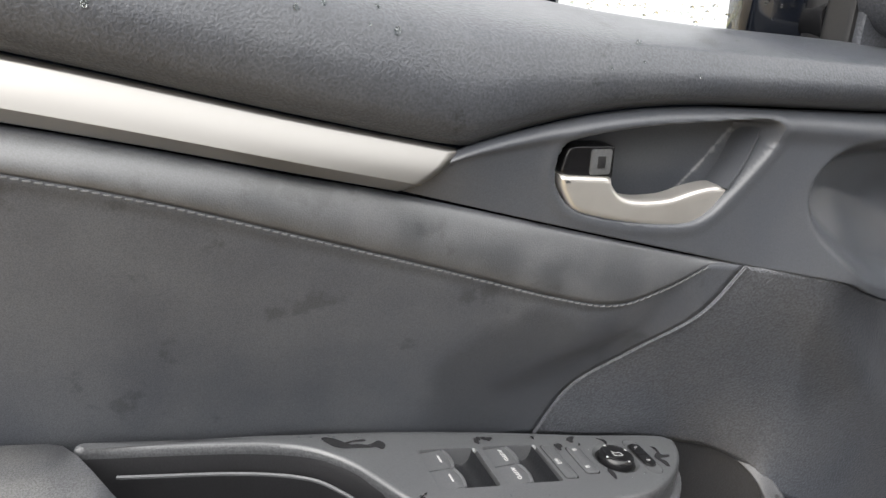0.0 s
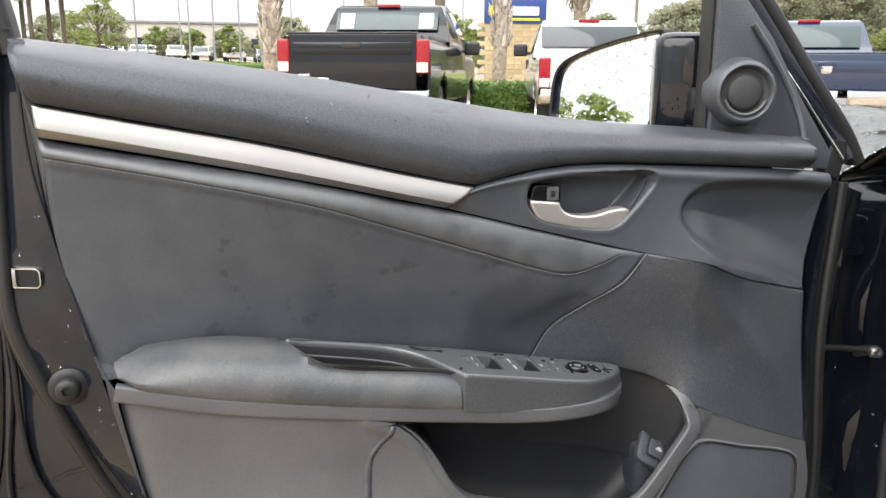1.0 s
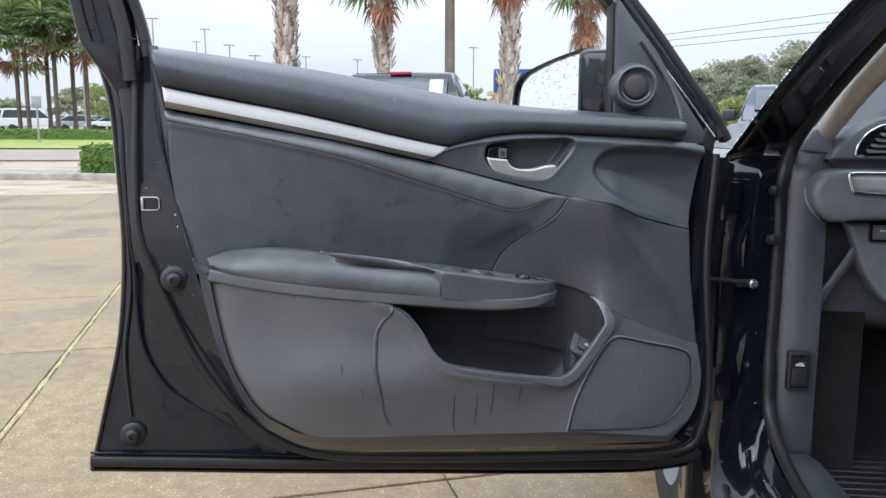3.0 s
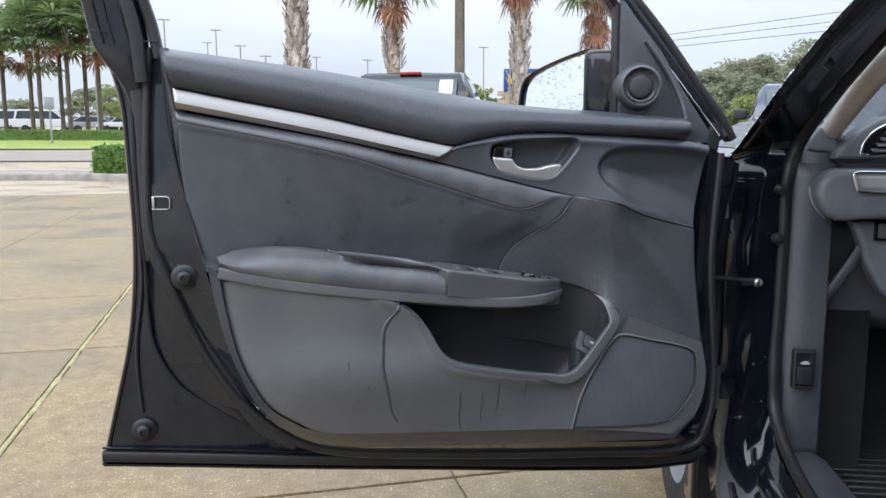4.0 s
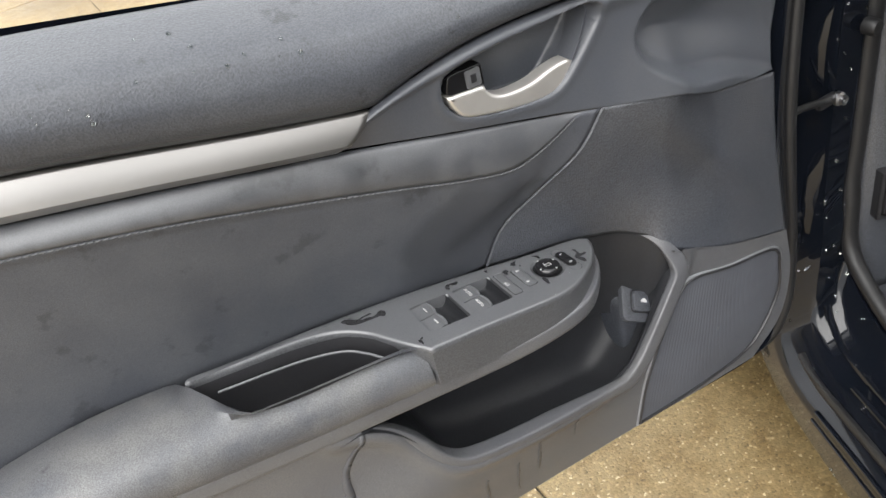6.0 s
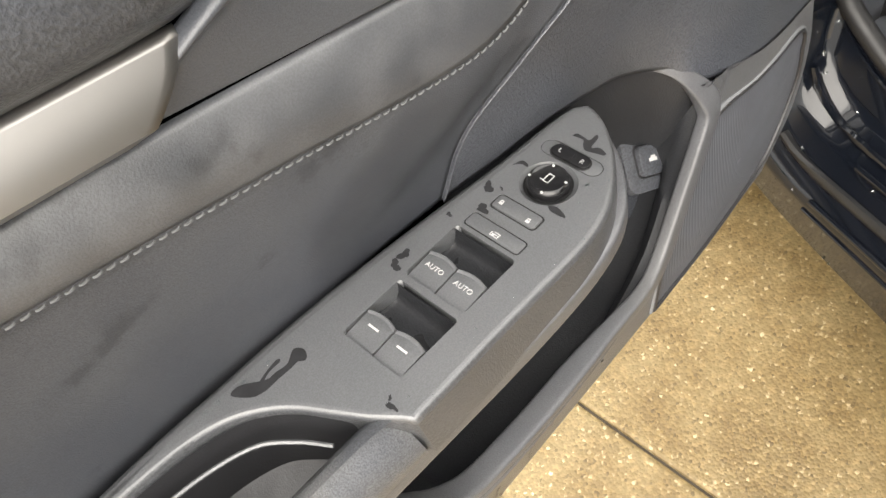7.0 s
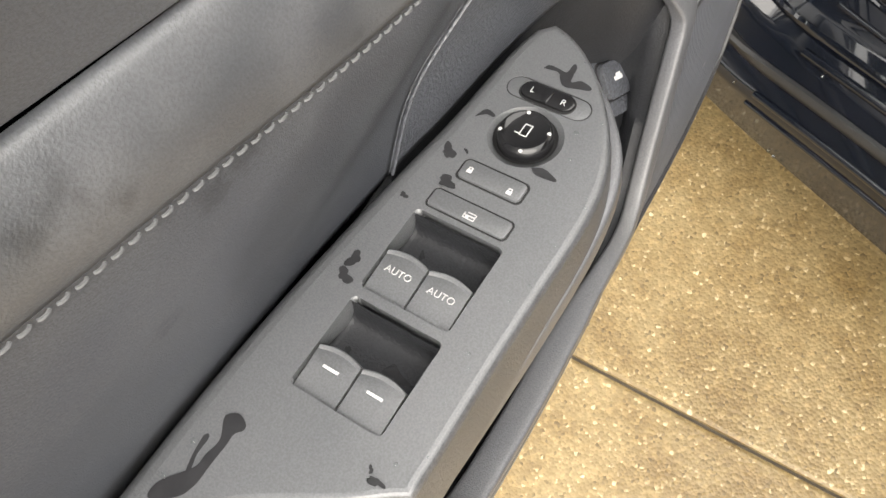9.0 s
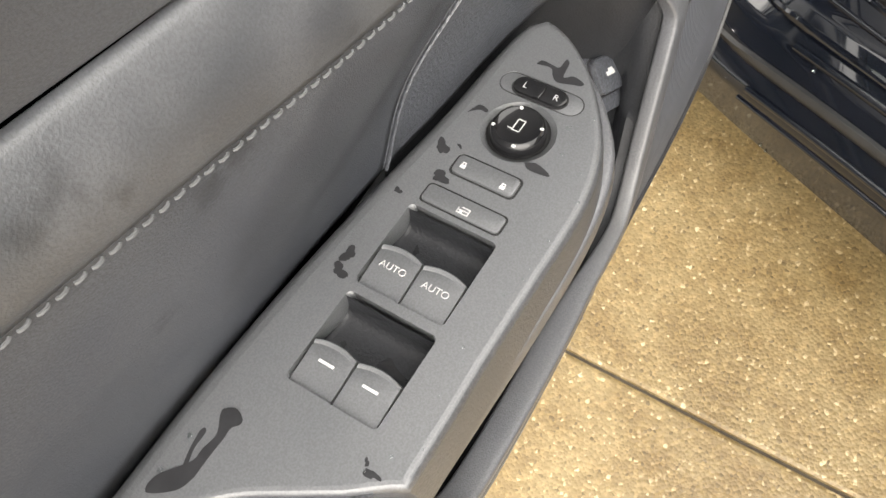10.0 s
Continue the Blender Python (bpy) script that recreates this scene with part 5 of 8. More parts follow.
# sail panel with tweeter
SAIL = [(0.806, 1.003), (0.806, 1.05), (0.806, 1.095), (0.806, 1.150), (0.806, 1.190), (0.812, 1.188), (0.832, 1.163), (0.881, 1.109), (0.922, 1.048), (0.978, 0.976), (0.974, 0.957), (0.920, 0.960), (0.910, 0.985), (0.860, 1.000)]
m = Matrix.Translation((0, 0.103, 0)) @ Matrix.Rotation(radians(90), 4, "X")
sail = part("sail_panel", prism(SAIL, 0.010, m, 0.003), PLASTIC, door, "black plastic triangle below the mirror")
part("sail_ridge", sweep(curve([(0.915, 0.066, 0.962), (0.918, 0.074, 1.0), (0.908, 0.084, 1.04), (0.882, 0.089, 1.085), (0.85, 0.091, 1.125)], 24), 0.0034, 0.0034, 8), PLASTIC, sail)
tw = Matrix.Translation((0.836, 0.086, 1.050)) @ Matrix.Rotation(radians(90), 4, "X") @ Matrix.Rotation(radians(-14), 4, "Y")
tweeter = part("tweeter_pod", turned([(0.040, -0.012), (0.038, 0.004), (0.035, 0.016), (0.0325, 0.0205), (0.0305, 0.021), (0.0285, 0.019), (0.0270, 0.0145)], 48, tw), PLASTIC, door, "round black tweeter pod")
part("tweeter_mesh", turned([(0.0270, 0.0145), (0.0225, 0.0120), (0.0205, 0.0125), (0.0195, 0.0165), (0.016, 0.0185), (0.006, 0.0192), (0.0002, 0.0193)], 40, tw), material("fine_tweeter_mesh", (0.030, 0.030, 0.032), 0.6, grain=1.0, grain_size=0.0009), tweeter)
part("tweeter_ring", sweep([tw @ Vector((0.0245 * math.cos(radians(a)), 0.0245 * math.sin(radians(a)), 0.0185)) for a in range(200, 342, 6)], 0.0016, 0.0016, 8), SATIN, tweeter)

# latch opening, bump stops, plugs and screws on the shut face
latch_m = Matrix.Translation((0.0705, 0.1225, 0.8705)) @ Matrix.Rotation(radians(-17), 4, "Z")
latch_loop = [latch_m @ Vector((x, -0.004, z)) for x, z in [(-0.013, -0.0095)] + [(0.009 + 0.005 * math.cos(radians(a)), -0.0045 + 0.005 * math.sin(radians(a))) for a in range(-90, 1, 15)] + [(0.009 + 0.005 * math.cos(radians(a)), 0.0045 + 0.005 * math.sin(radians(a))) for a in range(0, 91, 15)] + [(-0.013, 0.0095)]]
latch = part("latch_frame", sweep(latch_loop, 0.0014, 0.0030, 8), CHROME, door, "bright thin steel latch opening")
# black plate stands in for the shade inside the latch opening
part("latch_hole_fill", prism(rounded(0.026, 0.018, 0.004), 0.006, latch_m @ Matrix.Rotation(radians(90), 4, "X")), GAPSHADE, latch)
part("latch_striker_slot", block((0.004, 0.006, 0.017), latch_m @ Matrix.Translation((-0.010, -0.006, 0.0)), 0.001), STEEL, latch)
for x, y, z in ((0.099, 0.112, 0.756), (0.019, 0.178, 0.494)):
    m = Matrix.Translation((x, y, z)) @ Matrix.Rotation(radians(90), 4, "X")
    bump = part("bump_stop", turned([(0.020, -0.004), (0.020, 0.003), (0.017, 0.0055), (0.0125, 0.006), (0.0115, 0.013), (0.0095, 0.0155), (0.005, 0.016), (0.0045, 0.012), (0.0002, 0.012)], 28, m), RUBBER, door, "round black rubber bump stop")

# check strap between door and pillar
strap = part("check_strap", sweep(curve([(1.0, 0.115, 0.715), (1.05, 0.118, 0.710), (1.09, 0.114, 0.704)], 12), 0.0045, 0.004, 8), RUBBER, door, "black door check strap")
part("strap_bolt", turned([(0.0085, 0.0), (0.0085, 0.006), (0.006, 0.008), (0.006, 0.012), (0.0035, 0.0125), (0.003, 0.009), (0.0002, 0.009)], 20, Matrix.Translation((1.102, 0.115, 0.702)) @ Matrix.Rotation(radians(90), 4, "X")), STEEL, strap, "zinc bolt head")
part("strap_fork", block((0.03, 0.008, 0.014), Matrix.Translation((1.088, 0.117, 0.703)), 0.003), DARKPLASTIC, strap)

# door mirror
glass_at = Matrix.Translation((0.772, 0.285, 1.053)) @ Matrix.Rotation(radians(-73), 4, "Z") @ Matrix.Rotation(radians(84), 4, "X")
MIRROR_SHAPE = [(-0.090, -0.058), (-0.097, -0.046), (-0.098, 0.0), (-0.088, 0.022), (-0.06, 0.036), (0.0, 0.051), (0.06, 0.061), (0.084, 0.063), (0.092, 0.057), (0.093, 0.0), (0.090, -0.035), (0.074, -0.056), (0.0, -0.065)]
loop = [(p.x, p.y) for p in curve([(x, y, 0) for x, y in MIRROR_SHAPE] + [(*MIRROR_SHAPE[0], 0)], 64)[:-1]]
rows = []
for s, dz in ((1.0, 0.004), (1.03, 0.011), (1.075, 0.012), (1.10, 0.002), (1.10, -0.05), (1.0, -0.10), (0.75, -0.135), (0.35, -0.15), (0.02, -0.152)):
    rows.append([glass_at @ Vector((x * s, y * s, dz)) for x, y in loop])
mirror_shell = part("mirror_housing", sheet(rows, closed=True), PAINT, door, "gloss black wet mirror housing")
mirror_glass = part("mirror_glass", prism([(x * 1.01, y * 1.01) for x, y in loop], 0.004, glass_at), MIRROR, door, "rain-spotted mirror glass", smooth=False)
part("mirror_arm", sweep(curve([(0.84, 0.12, 1.02), (0.845, 0.17, 1.015), (0.835, 0.22, 1.02)], 12), 0.04, 0.026, 14, up=(0, 0, 1)), PIANO, mirror_shell)
part("mirror_inner_cap", block((0.130, 0.080, 0.136), Matrix.Translation((0.846, 0.172, 1.050)) @ Matrix.Rotation(radians(-24), 4, "Z"), 0.018, 3), PAINT, mirror_shell, "gloss black inner end of the mirror housing")
part("mirror_inset", prism(rounded(0.050, 0.052, 0.010), 0.003, Matrix.Translation((0.822, 0.1395, 1.082)) @ Matrix.Rotation(radians(-24), 4, "Z") @ upright, 0.001), PIANO, mirror_shell)
part("mirror_base", block((0.11, 0.03, 0.07), Matrix.Translation((0.86, 0.135, 1.02)), 0.012, 3), DARKPLASTIC, door)


# ---- the parked car the door belongs to: forward, right and up from its front door hinge ----
car = thing("parked_car", (1.06, 0.13, 0.0), label="black car with its front door open, wet hood and dark dashboard", category="car")
AHEAD, RIGHT = Vector((0.36, 0.933, 0)), Vector((0.933, -0.36, 0))


def car_at(f, r, z):
    return Vector((1.06, 0.13, 0)) + AHEAD * f + RIGHT * r + Vector((0, 0, z))


def car_m(f, r, z):
    return Matrix.Translation(car_at(f, r, z)) @ Matrix.Rotation(math.atan2(-0.36, 0.933), 4, "Z")


PILLAR = [
    [(-0.8, 0.11, 1.285), (-0.4, 0.026, 1.124), (0.05, 0.010, 0.950), (0.095, -0.020, 0.89), (0.09, -0.025, 0.79), (0.09, -0.025, 0.63), (0.09, -0.02, 0.45), (0.03, -0.005, 0.24), (-0.3, 0.0, 0.19), (-1.2, 0.0, 0.19)],
    [(-0.8, 0.14, 1.300), (-0.4, 0.065, 1.130), (0.02, 0.045, 0.965), (0.045, 0.012, 0.89), (0.04, 0.01, 0.79), (0.04, 0.01, 0.63), (0.03, 0.01, 0.47), (-0.02, -0.012, 0.30), (-0.3, -0.01, 0.285), (-1.2, -0.01, 0.285)],
    [(-0.8, 0.165, 1.308), (-0.4, 0.09, 1.140), (0.0, 0.070, 0.975), (0.005, 0.05, 0.89), (0.005, 0.045, 0.79), (0.005, 0.045, 0.63), (0.0, 0.045, 0.50), (-0.05, 0.03, 0.345), (-0.3, 0.028, 0.335), (-1.2, 0.028, 0.335)],
    [(-0.8, 0.19, 1.320), (-0.4, 0.12, 1.150), (-0.01, 0.098, 0.982), (0.01, 0.080, 0.89), (0.012, 0.078, 0.79), (0.012, 0.078, 0.63), (0.005, 0.075, 0.52), (-0.04, 0.068, 0.375), (-0.3, 0.07, 0.345), (-1.2, 0.07, 0.345)],
    [(-0.8, 0.21, 1.330), (-0.4, 0.142, 1.165), (-0.015, 0.118, 0.985), (0.015, 0.092, 0.89), (0.02, 0.092, 0.79), (0.018, 0.090, 0.63), (0.012, 0.087, 0.54), (-0.03, 0.09, 0.43), (-0.3, 0.10, 0.365), (-1.2, 0.10, 0.365)]]
pl = [stations([car_at(*q) for q in row], 8) for row in PILLAR]
rows = []
for a, b in zip(pl, pl[1:]):
    rows += [a, [p.lerp(q, 0.15) for p, q in zip(a, b)], [p.lerp(q, 0.85) for p, q in zip(a, b)]]
part("body_side", sheet(rows + [pl[-1]]), PAINT, car, "gloss black door opening, wet with drops")
part("opening_seal", sweep([p + Vector((0, 0, 0.004)) for p in pl[-1]], 0.0125, 0.011, 12), RUBBER, car, "black rubber door opening seal")
part("flange_bead", sweep([p.lerp(q, 0.6) + Vector((0, -0.004, 0.004)) for p, q in zip(pl[3], pl[4])], 0.0025, 0.0025, 6), PAINT, car)
part("sill_groove", sweep([p.lerp(q, 0.5) + Vector((0, 0, 0.001)) for p, q in zip(pl[1][56:], pl[2][56:])], 0.008, 0.006, 8), RUBBER, car)
part("sill_bead", sweep([p.lerp(q, 0.45) + Vector((0, -0.002, 0.003)) for p, q in zip(pl[2][54:], pl[3][54:])], 0.006, 0.005, 8), PAINT, car)
for a, b, k, w in ((1, 2, 0.05, 0.004), (2, 3, 0.05, 0.005), (3, 4, 0.2, 0.003), (0, 1, 0.75, 0.004)):
    part("sill_rib", sweep([p.lerp(q, k) + Vector((0, -0.001, 0.002)) for p, q in zip(pl[a][60:], pl[b][60:])], w, w, 8), PAINT, car)
part("drip_moulding", sweep([p.lerp(q, 0.5) + Vector((0, -0.003, 0.003)) for p, q in zip(pl[0][:18], pl[1][:18])], 0.006, 0.006, 8), RUBBER, car)
# rubber stops and wiring boot on the hinge pillar
for z in (0.872, 0.783):
    part("pillar_stop", turned([(0.010, -0.008), (0.010, 0.004), (0.008, 0.008), (0.0002, 0.009)], 18, Matrix.Translation(car_at(-0.002, 0.077, z)) @ Matrix.Rotation(radians(90), 4, "X")), RUBBER, car)
for z in (0.86, 0.50):
    hinge = part("hinge", block((0.05, 0.05, 0.055), car_m(0.03, -0.005, z), 0.008), PAINT, car)
    part("hinge_pin", turned([(0.008, -0.04), (0.008, 0.04), (0.0002, 0.041)], 14, Matrix.Translation(car_at(0.0, -0.02, z))), STEEL, hinge)
part("pillar_gusset", sheet([[car_at(0.045, 0.0, z), car_at(0.02 + 0.012 * math.sin(z * 31), 0.022, z), car_at(0.008, 0.036 + 0.006 * math.sin(z * 23), z)] for z in [0.50 + 0.03 * i for i in range(14)]]), PAINT, car)

# front wing, hood, wheel
rows = []
for i in range(40):
    f = 0.085 + 1.25 * i / 39
    rows.append([car_at(f, -0.022 - 0.05 * math.sin(math.pi * min(1, (z - 0.2) / 0.8)) * step(f, 0.1, 0.5) - 0.01 + (0.07 * step(z, 0.86, 0.985)), z) for z in [0.2 + 0.742 * k / 25 for k in range(26)]])
bm = bmesh.new()
verts = [[bm.verts.new(p) for p in r] for r in rows]
for i in range(39):
    for k in range(25):
        f, z = 0.085 + 1.25 * (i + 0.5) / 39, 0.2 + 0.742 * (k + 0.5) / 25
        if (f - 0.50) ** 2 + (z - 0.31) ** 2 > 0.345 ** 2:
            bm.faces.new((verts[i][k], verts[i + 1][k], verts[i + 1][k + 1], verts[i][k + 1]))
bmesh.ops.delete(bm, geom=[v for v in bm.verts if not v.link_faces], context="VERTS")
part("front_wing", bm, PAINT, car, "gloss black wet front wing", thick=0.003)
hood = []
for i in range(31):
    row = []
    for k in range(41):
        r = 0.03 + 1.40 * k / 40
        f0 = 0.04 + 0.30 * step(r, 0.06, 0.26)
        f = f0 + (1.30 - f0) * i / 30
        inset_r = min(r - 0.03, 1.43 - r)
        row.append(car_at(f, r, 0.945 + 0.060 * step(inset_r, 0.0, 0.14) - 0.012 * step(inset_r, 0.16, 0.30) + 0.012 * step(inset_r, 0.30, 0.7) - 0.10 * step(f, 0.6, 1.4)))
    hood.append(row)
part("hood", sheet([r[::-1] for r in hood]), material("wet_black_hood", (0.05, 0.051, 0.053), 0.5, coat=0.2, ior=1.6, grain=1.0, grain_size=0.006, stain=0.5, stain_size=0.03, tint=(0.03, 0.03, 0.03)), car, "wet black hood mirroring the sky")
rng = random.Random(15)
bm = bmesh.new()
for _ in range(1800):
    i, k = rng.randrange(1, 29), rng.randrange(0, 14)
    p = hood[i][k].lerp(hood[i + 1][k], rng.random()).lerp(hood[i][k + 1].lerp(hood[i + 1][k + 1], rng.random()), rng.random())
    bmesh.ops.create_icosphere(bm, subdivisions=1, radius=rng.uniform(0.0015, 0.0045), matrix=Matrix.Translation(p) @ Matrix.Diagonal((1, 1, 0.6, 1)))
part("hood_spatter", bm, WATER, car, kind="stuff")
wheel_m = car_m(0.50, 0.09, 0.31) @ Matrix.Rotation(radians(90), 4, "Y")
wheel = part("front_wheel", turned([(0.21, -0.10), (0.29, -0.105), (0.315, -0.08), (0.32, 0.0), (0.315, 0.08), (0.29, 0.105), (0.21, 0.10)], 48, wheel_m), TYRE, car)
part("rim", turned([(0.21, -0.10), (0.20, -0.05), (0.08, -0.07), (0.0005, -0.075)], 32, wheel_m), GALV, wheel)
part("wing_liner", sheet([[car_at(0.12, -0.02, z), car_at(0.14, 0.10, z), car_at(0.14, 0.3, z)] for z in (0.18, 0.5, 0.9)]), UNDER, car)
part("underbody", block((1.36, 4.5, 0.06), car_m(-1.15, 0.76, 0.21)), UNDER, car)

# windscreen with drops, pillar lining
screen = [[car_at(0.30 - 1.06 * v, 0.10 + 0.06 * v + (1.26 - 0.12 * v) * u, 0.962 + 0.24 * v + 0.08 * v * v) + AHEAD * 0.12 * math.sin(math.pi * u) for u in [i / 20 for i in range(21)]] for v in [j / 12 for j in range(13)]]
part("windscreen", sheet(screen), glass("tinted_windscreen_glass", (0.78, 0.88, 0.82)), car, "rain-spotted windscreen").visible_shadow = False
rng = random.Random(5)
bm = bmesh.new()
for _ in range(900):
    v, u = rng.random() ** 1.2 * 0.7, rng.random() ** 2 * 0.55
    p = car_at(0.30 - 1.06 * v, 0.10 + 0.06 * v + (1.26 - 0.12 * v) * u, 0.964 + 0.24 * v + 0.08 * v * v) + AHEAD * 0.12 * math.sin(math.pi * u)
    bmesh.ops.create_icosphere(bm, subdivisions=1, radius=rng.uniform(0.0015, 0.004), matrix=Matrix.Translation(p))
part("rain_spatter", bm, WATER, car, kind="stuff")
lining = [car_at(-0.85, 0.25, 1.345), car_at(-0.42, 0.178, 1.168), car_at(-0.20, 0.166, 1.080), car_at(-0.10, 0.164, 1.038), car_at(0.06, 0.172, 0.972)]
part("pillar_lining", sweep(curve(lining, 24), 0.0185, 0.020, 14, up=(0.36, 0.93, 0.5)), BEIGE, car, "grey-beige pillar lining")

# dashboard: one moulded profile across the car, with the parts the driver's end shows
DASH = [(0.40, 0.975), (0.20, 0.988), (0.08, 0.979), (0.04, 0.965), (0.035, 0.94), (0.04, 0.915), (0.05, 0.88), (0.05, 0.84), (0.06, 0.79), (0.08, 0.75), (0.12, 0.68), (0.16, 0.60), (0.30, 0.55)]
line = curve([(f, 0, z) for f, z in DASH], 70)
rows = []
for i in range(30):
    r = 0.125 + 1.26 * (i / 29) ** 1.5
    q = step(r, 0.12, 0.20)
    rows.append([car_at(p.x + (1 - q) * 0.05 * (p.x < 0.2), r, p.z - 0.006 * (1 - q)) for p in line])
DASHTRIM = material("soft_black_dash", (0.135, 0.142, 0.160), 0.42, grain=0.3, grain_size=0.0009, stain=0.4, stain_size=0.05, wear=0.3)
part("dashboard", sheet([r[::-1] for r in rows]), DASHTRIM, car, "black moulded dashboard")


def dash_plate(name, outline, f, lift, m, bevel, label="", smooth=True, parent=None):
    """A plate cut to an outline across the car, raised towards the seats."""
    loop = [(p.x, p.z) for p in curve([(r, 0, z) for r, z in outline] + [(outline[0][0], 0, outline[0][1])], 56)[:-1]]
    return part(name, prism(loop, lift, car_m(f, 0, 0) @ Matrix.Rotation(radians(90), 4, "X"), bevel, segments=3), m, parent or car, label, smooth=smooth)


dash_plate("dash_side_cap", [(0.128, 0.944), (0.132, 0.962), (0.144, 0.981), (0.158, 0.980), (0.170, 0.973), (0.178, 0.958), (0.177, 0.940), (0.158, 0.940), (0.140, 0.940)], 0.05, 0.022, DASHTRIM, 0.005)
part("dash_side_panel", sheet([[car_at(0.045 - 0.03 * math.sin(math.pi * k), 0.098 + 0.082 * k, z) for k in (0, 0.2, 0.4, 0.6, 0.8, 1)] for z in (0.938, 0.91, 0.87, 0.82, 0.77, 0.72)]), DASHTRIM, car)
hump = dash_plate("vent_housing", [(0.166, 0.928), (0.170, 0.938), (0.179, 0.952), (0.205, 0.978), (0.227, 0.993), (0.250, 1.002), (0.30, 1.008), (0.42, 1.008), (0.47, 0.99), (0.475, 0.945), (0.46, 0.928), (0.35, 0.928), (0.24, 0.928)], 0.05, 0.050, DASHTRIM, 0.007)
VENT = [(0.207, 0.936), (0.210, 0.954), (0.222, 0.971), (0.239, 0.983), (0.262, 0.989), (0.34, 0.990), (0.405, 0.986), (0.420, 0.965), (0.418, 0.940), (0.405, 0.935), (0.31, 0.935), (0.225, 0.934)]
vent = dash_plate("air_vent", VENT, 0.0, 0.002, PIANO, 0.0004)
part("vent_rim", sweep([car_at(-0.003, p.x, p.z) for p in curve([(r, 0, z) for r, z in VENT] + [(VENT[0][0], 0, VENT[0][1])], 60)], 0.0030, 0.0030, 8), CHROME, vent, "bright silver vent rim")
for k in range(5):
    part("vent_slat", block((0.186 - 0.008 * k, 0.016, 0.0030), car_m(-0.008, 0.317 + 0.003 * k, 0.9435 + 0.0095 * k) @ Matrix.Rotation(radians(16), 4, "X"), 0.0008), DASHTRIM, vent)
bolster = dash_plate("dash_bolster", [(0.127, 0.868), (0.131, 0.890), (0.143, 0.904), (0.160, 0.911), (0.24, 0.911), (0.60, 0.908), (0.64, 0.86), (0.60, 0.824), (0.24, 0.824), (0.180, 0.820), (0.158, 0.822), (0.138, 0.840)], 0.04, 0.080, DASHTRIM, 0.014, "soft black dashboard bolster")
part("bolster_bead", sweep(curve([car_at(0.0, 0.1255, 0.878), car_at(-0.004, 0.128, 0.858), car_at(-0.006, 0.138, 0.838), car_at(-0.004, 0.154, 0.822)], 16), 0.0014, 0.0014, 6), GALV, bolster)
part("dash_strip", sheet([[car_at(-0.042, 0.184 + 0.009 * v + 0.4 * u, 0.904 - 0.031 * v - 0.012 * u * v) for u in (0, 0.25, 0.5, 1)] for v in (0, 0.33, 0.66, 1)]), GALV, car, "satin silver dashboard strip", thick=0.003)
part("dash_strip_edge", sweep([car_at(-0.045, 0.60, 0.906), car_at(-0.045, 0.19, 0.906), car_at(-0.045, 0.183, 0.904), car_at(-0.045, 0.183, 0.900), car_at(-0.045, 0.190, 0.876), car_at(-0.045, 0.194, 0.873), car_at(-0.045, 0.246, 0.870), car_at(-0.045, 0.60, 0.860)], 0.0028, 0.0028, 8), CHROME, car)
dash_plate("knee_bolster", [(0.205, 0.815), (0.40, 0.818), (0.60, 0.818), (0.62, 0.70), (0.45, 0.64), (0.30, 0.66), (0.245, 0.72), (0.225, 0.77)], 0.05, 0.040, DASHTRIM, 0.010)
part("dash_switch_block", block((0.11, 0.012, 0.036), car_m(0.006, 0.298, 0.800), 0.003), PIANO, car)
for k in range(3):
    sw = part("dash_switch", block((0.030, 0.008, 0.026), car_m(-0.001, 0.262 + 0.034 * k, 0.800), 0.002), SATIN, car)
    part("dash_switch_icon", block((0.010, 0.001, 0.003), car_m(-0.0055, 0.262 + 0.034 * k, 0.803)), WHITEPRINT, sw)
part("knee_edge", sweep(curve([car_at(0.03, 0.238, 0.775), car_at(0.03, 0.215, 0.732), car_at(0.03, 0.176, 0.671), car_at(0.035, 0.140, 0.612)], 20), 0.011, 0.006, 10), PLASTIC, car)
side = [(0.90, 0.150), (0.84, 0.160), (0.80, 0.235), (0.775, 0.228), (0.732, 0.205), (0.671, 0.166), (0.640, 0.148), (0.610, 0.132)]
part("dash_lower_side", sheet([[car_at(0.040 - 0.012 * math.sin(math.pi * k / 6), 0.096 + (r - 0.096) * k / 6, z) for k in range(7)] for z, r in side]), POCKETTRIM, car)

# kick panel with the bonnet release, footwell, floor, mat
kick = [[car_at(f, r, z) for r, f in ((0.095, 0.028), (0.11, 0.012), (0.14, 0.008), (0.17, 0.012), (0.185, 0.05), (0.20, 0.30))] for z in [0.36 + 0.56 * k / 20 for k in range(21)]]
part("kick_panel", sheet(kick), PLASTIC, car, "black plastic kick panel", thick=0.002)
release = part("bonnet_release", cut(block((0.040, 0.020, 0.075), car_m(0.004, 0.136, 0.540), 0.004), [block((0.030, 0.02, 0.062), car_m(-0.008, 0.136, 0.540), 0.003)]), DARKPLASTIC, car, "black bonnet release handle", smooth=False)
part("release_tab", block((0.028, 0.010, 0.034), car_m(-0.004, 0.136, 0.530), 0.003), DARKPLASTIC, release)
part("release_icon", block((0.015, 0.001, 0.004), car_m(-0.0075, 0.136, 0.553)), WHITEPRINT, release, "small white pictogram")
part("release_icon", block((0.008, 0.001, 0.004), car_m(-0.0075, 0.137, 0.5555)), WHITEPRINT, release)
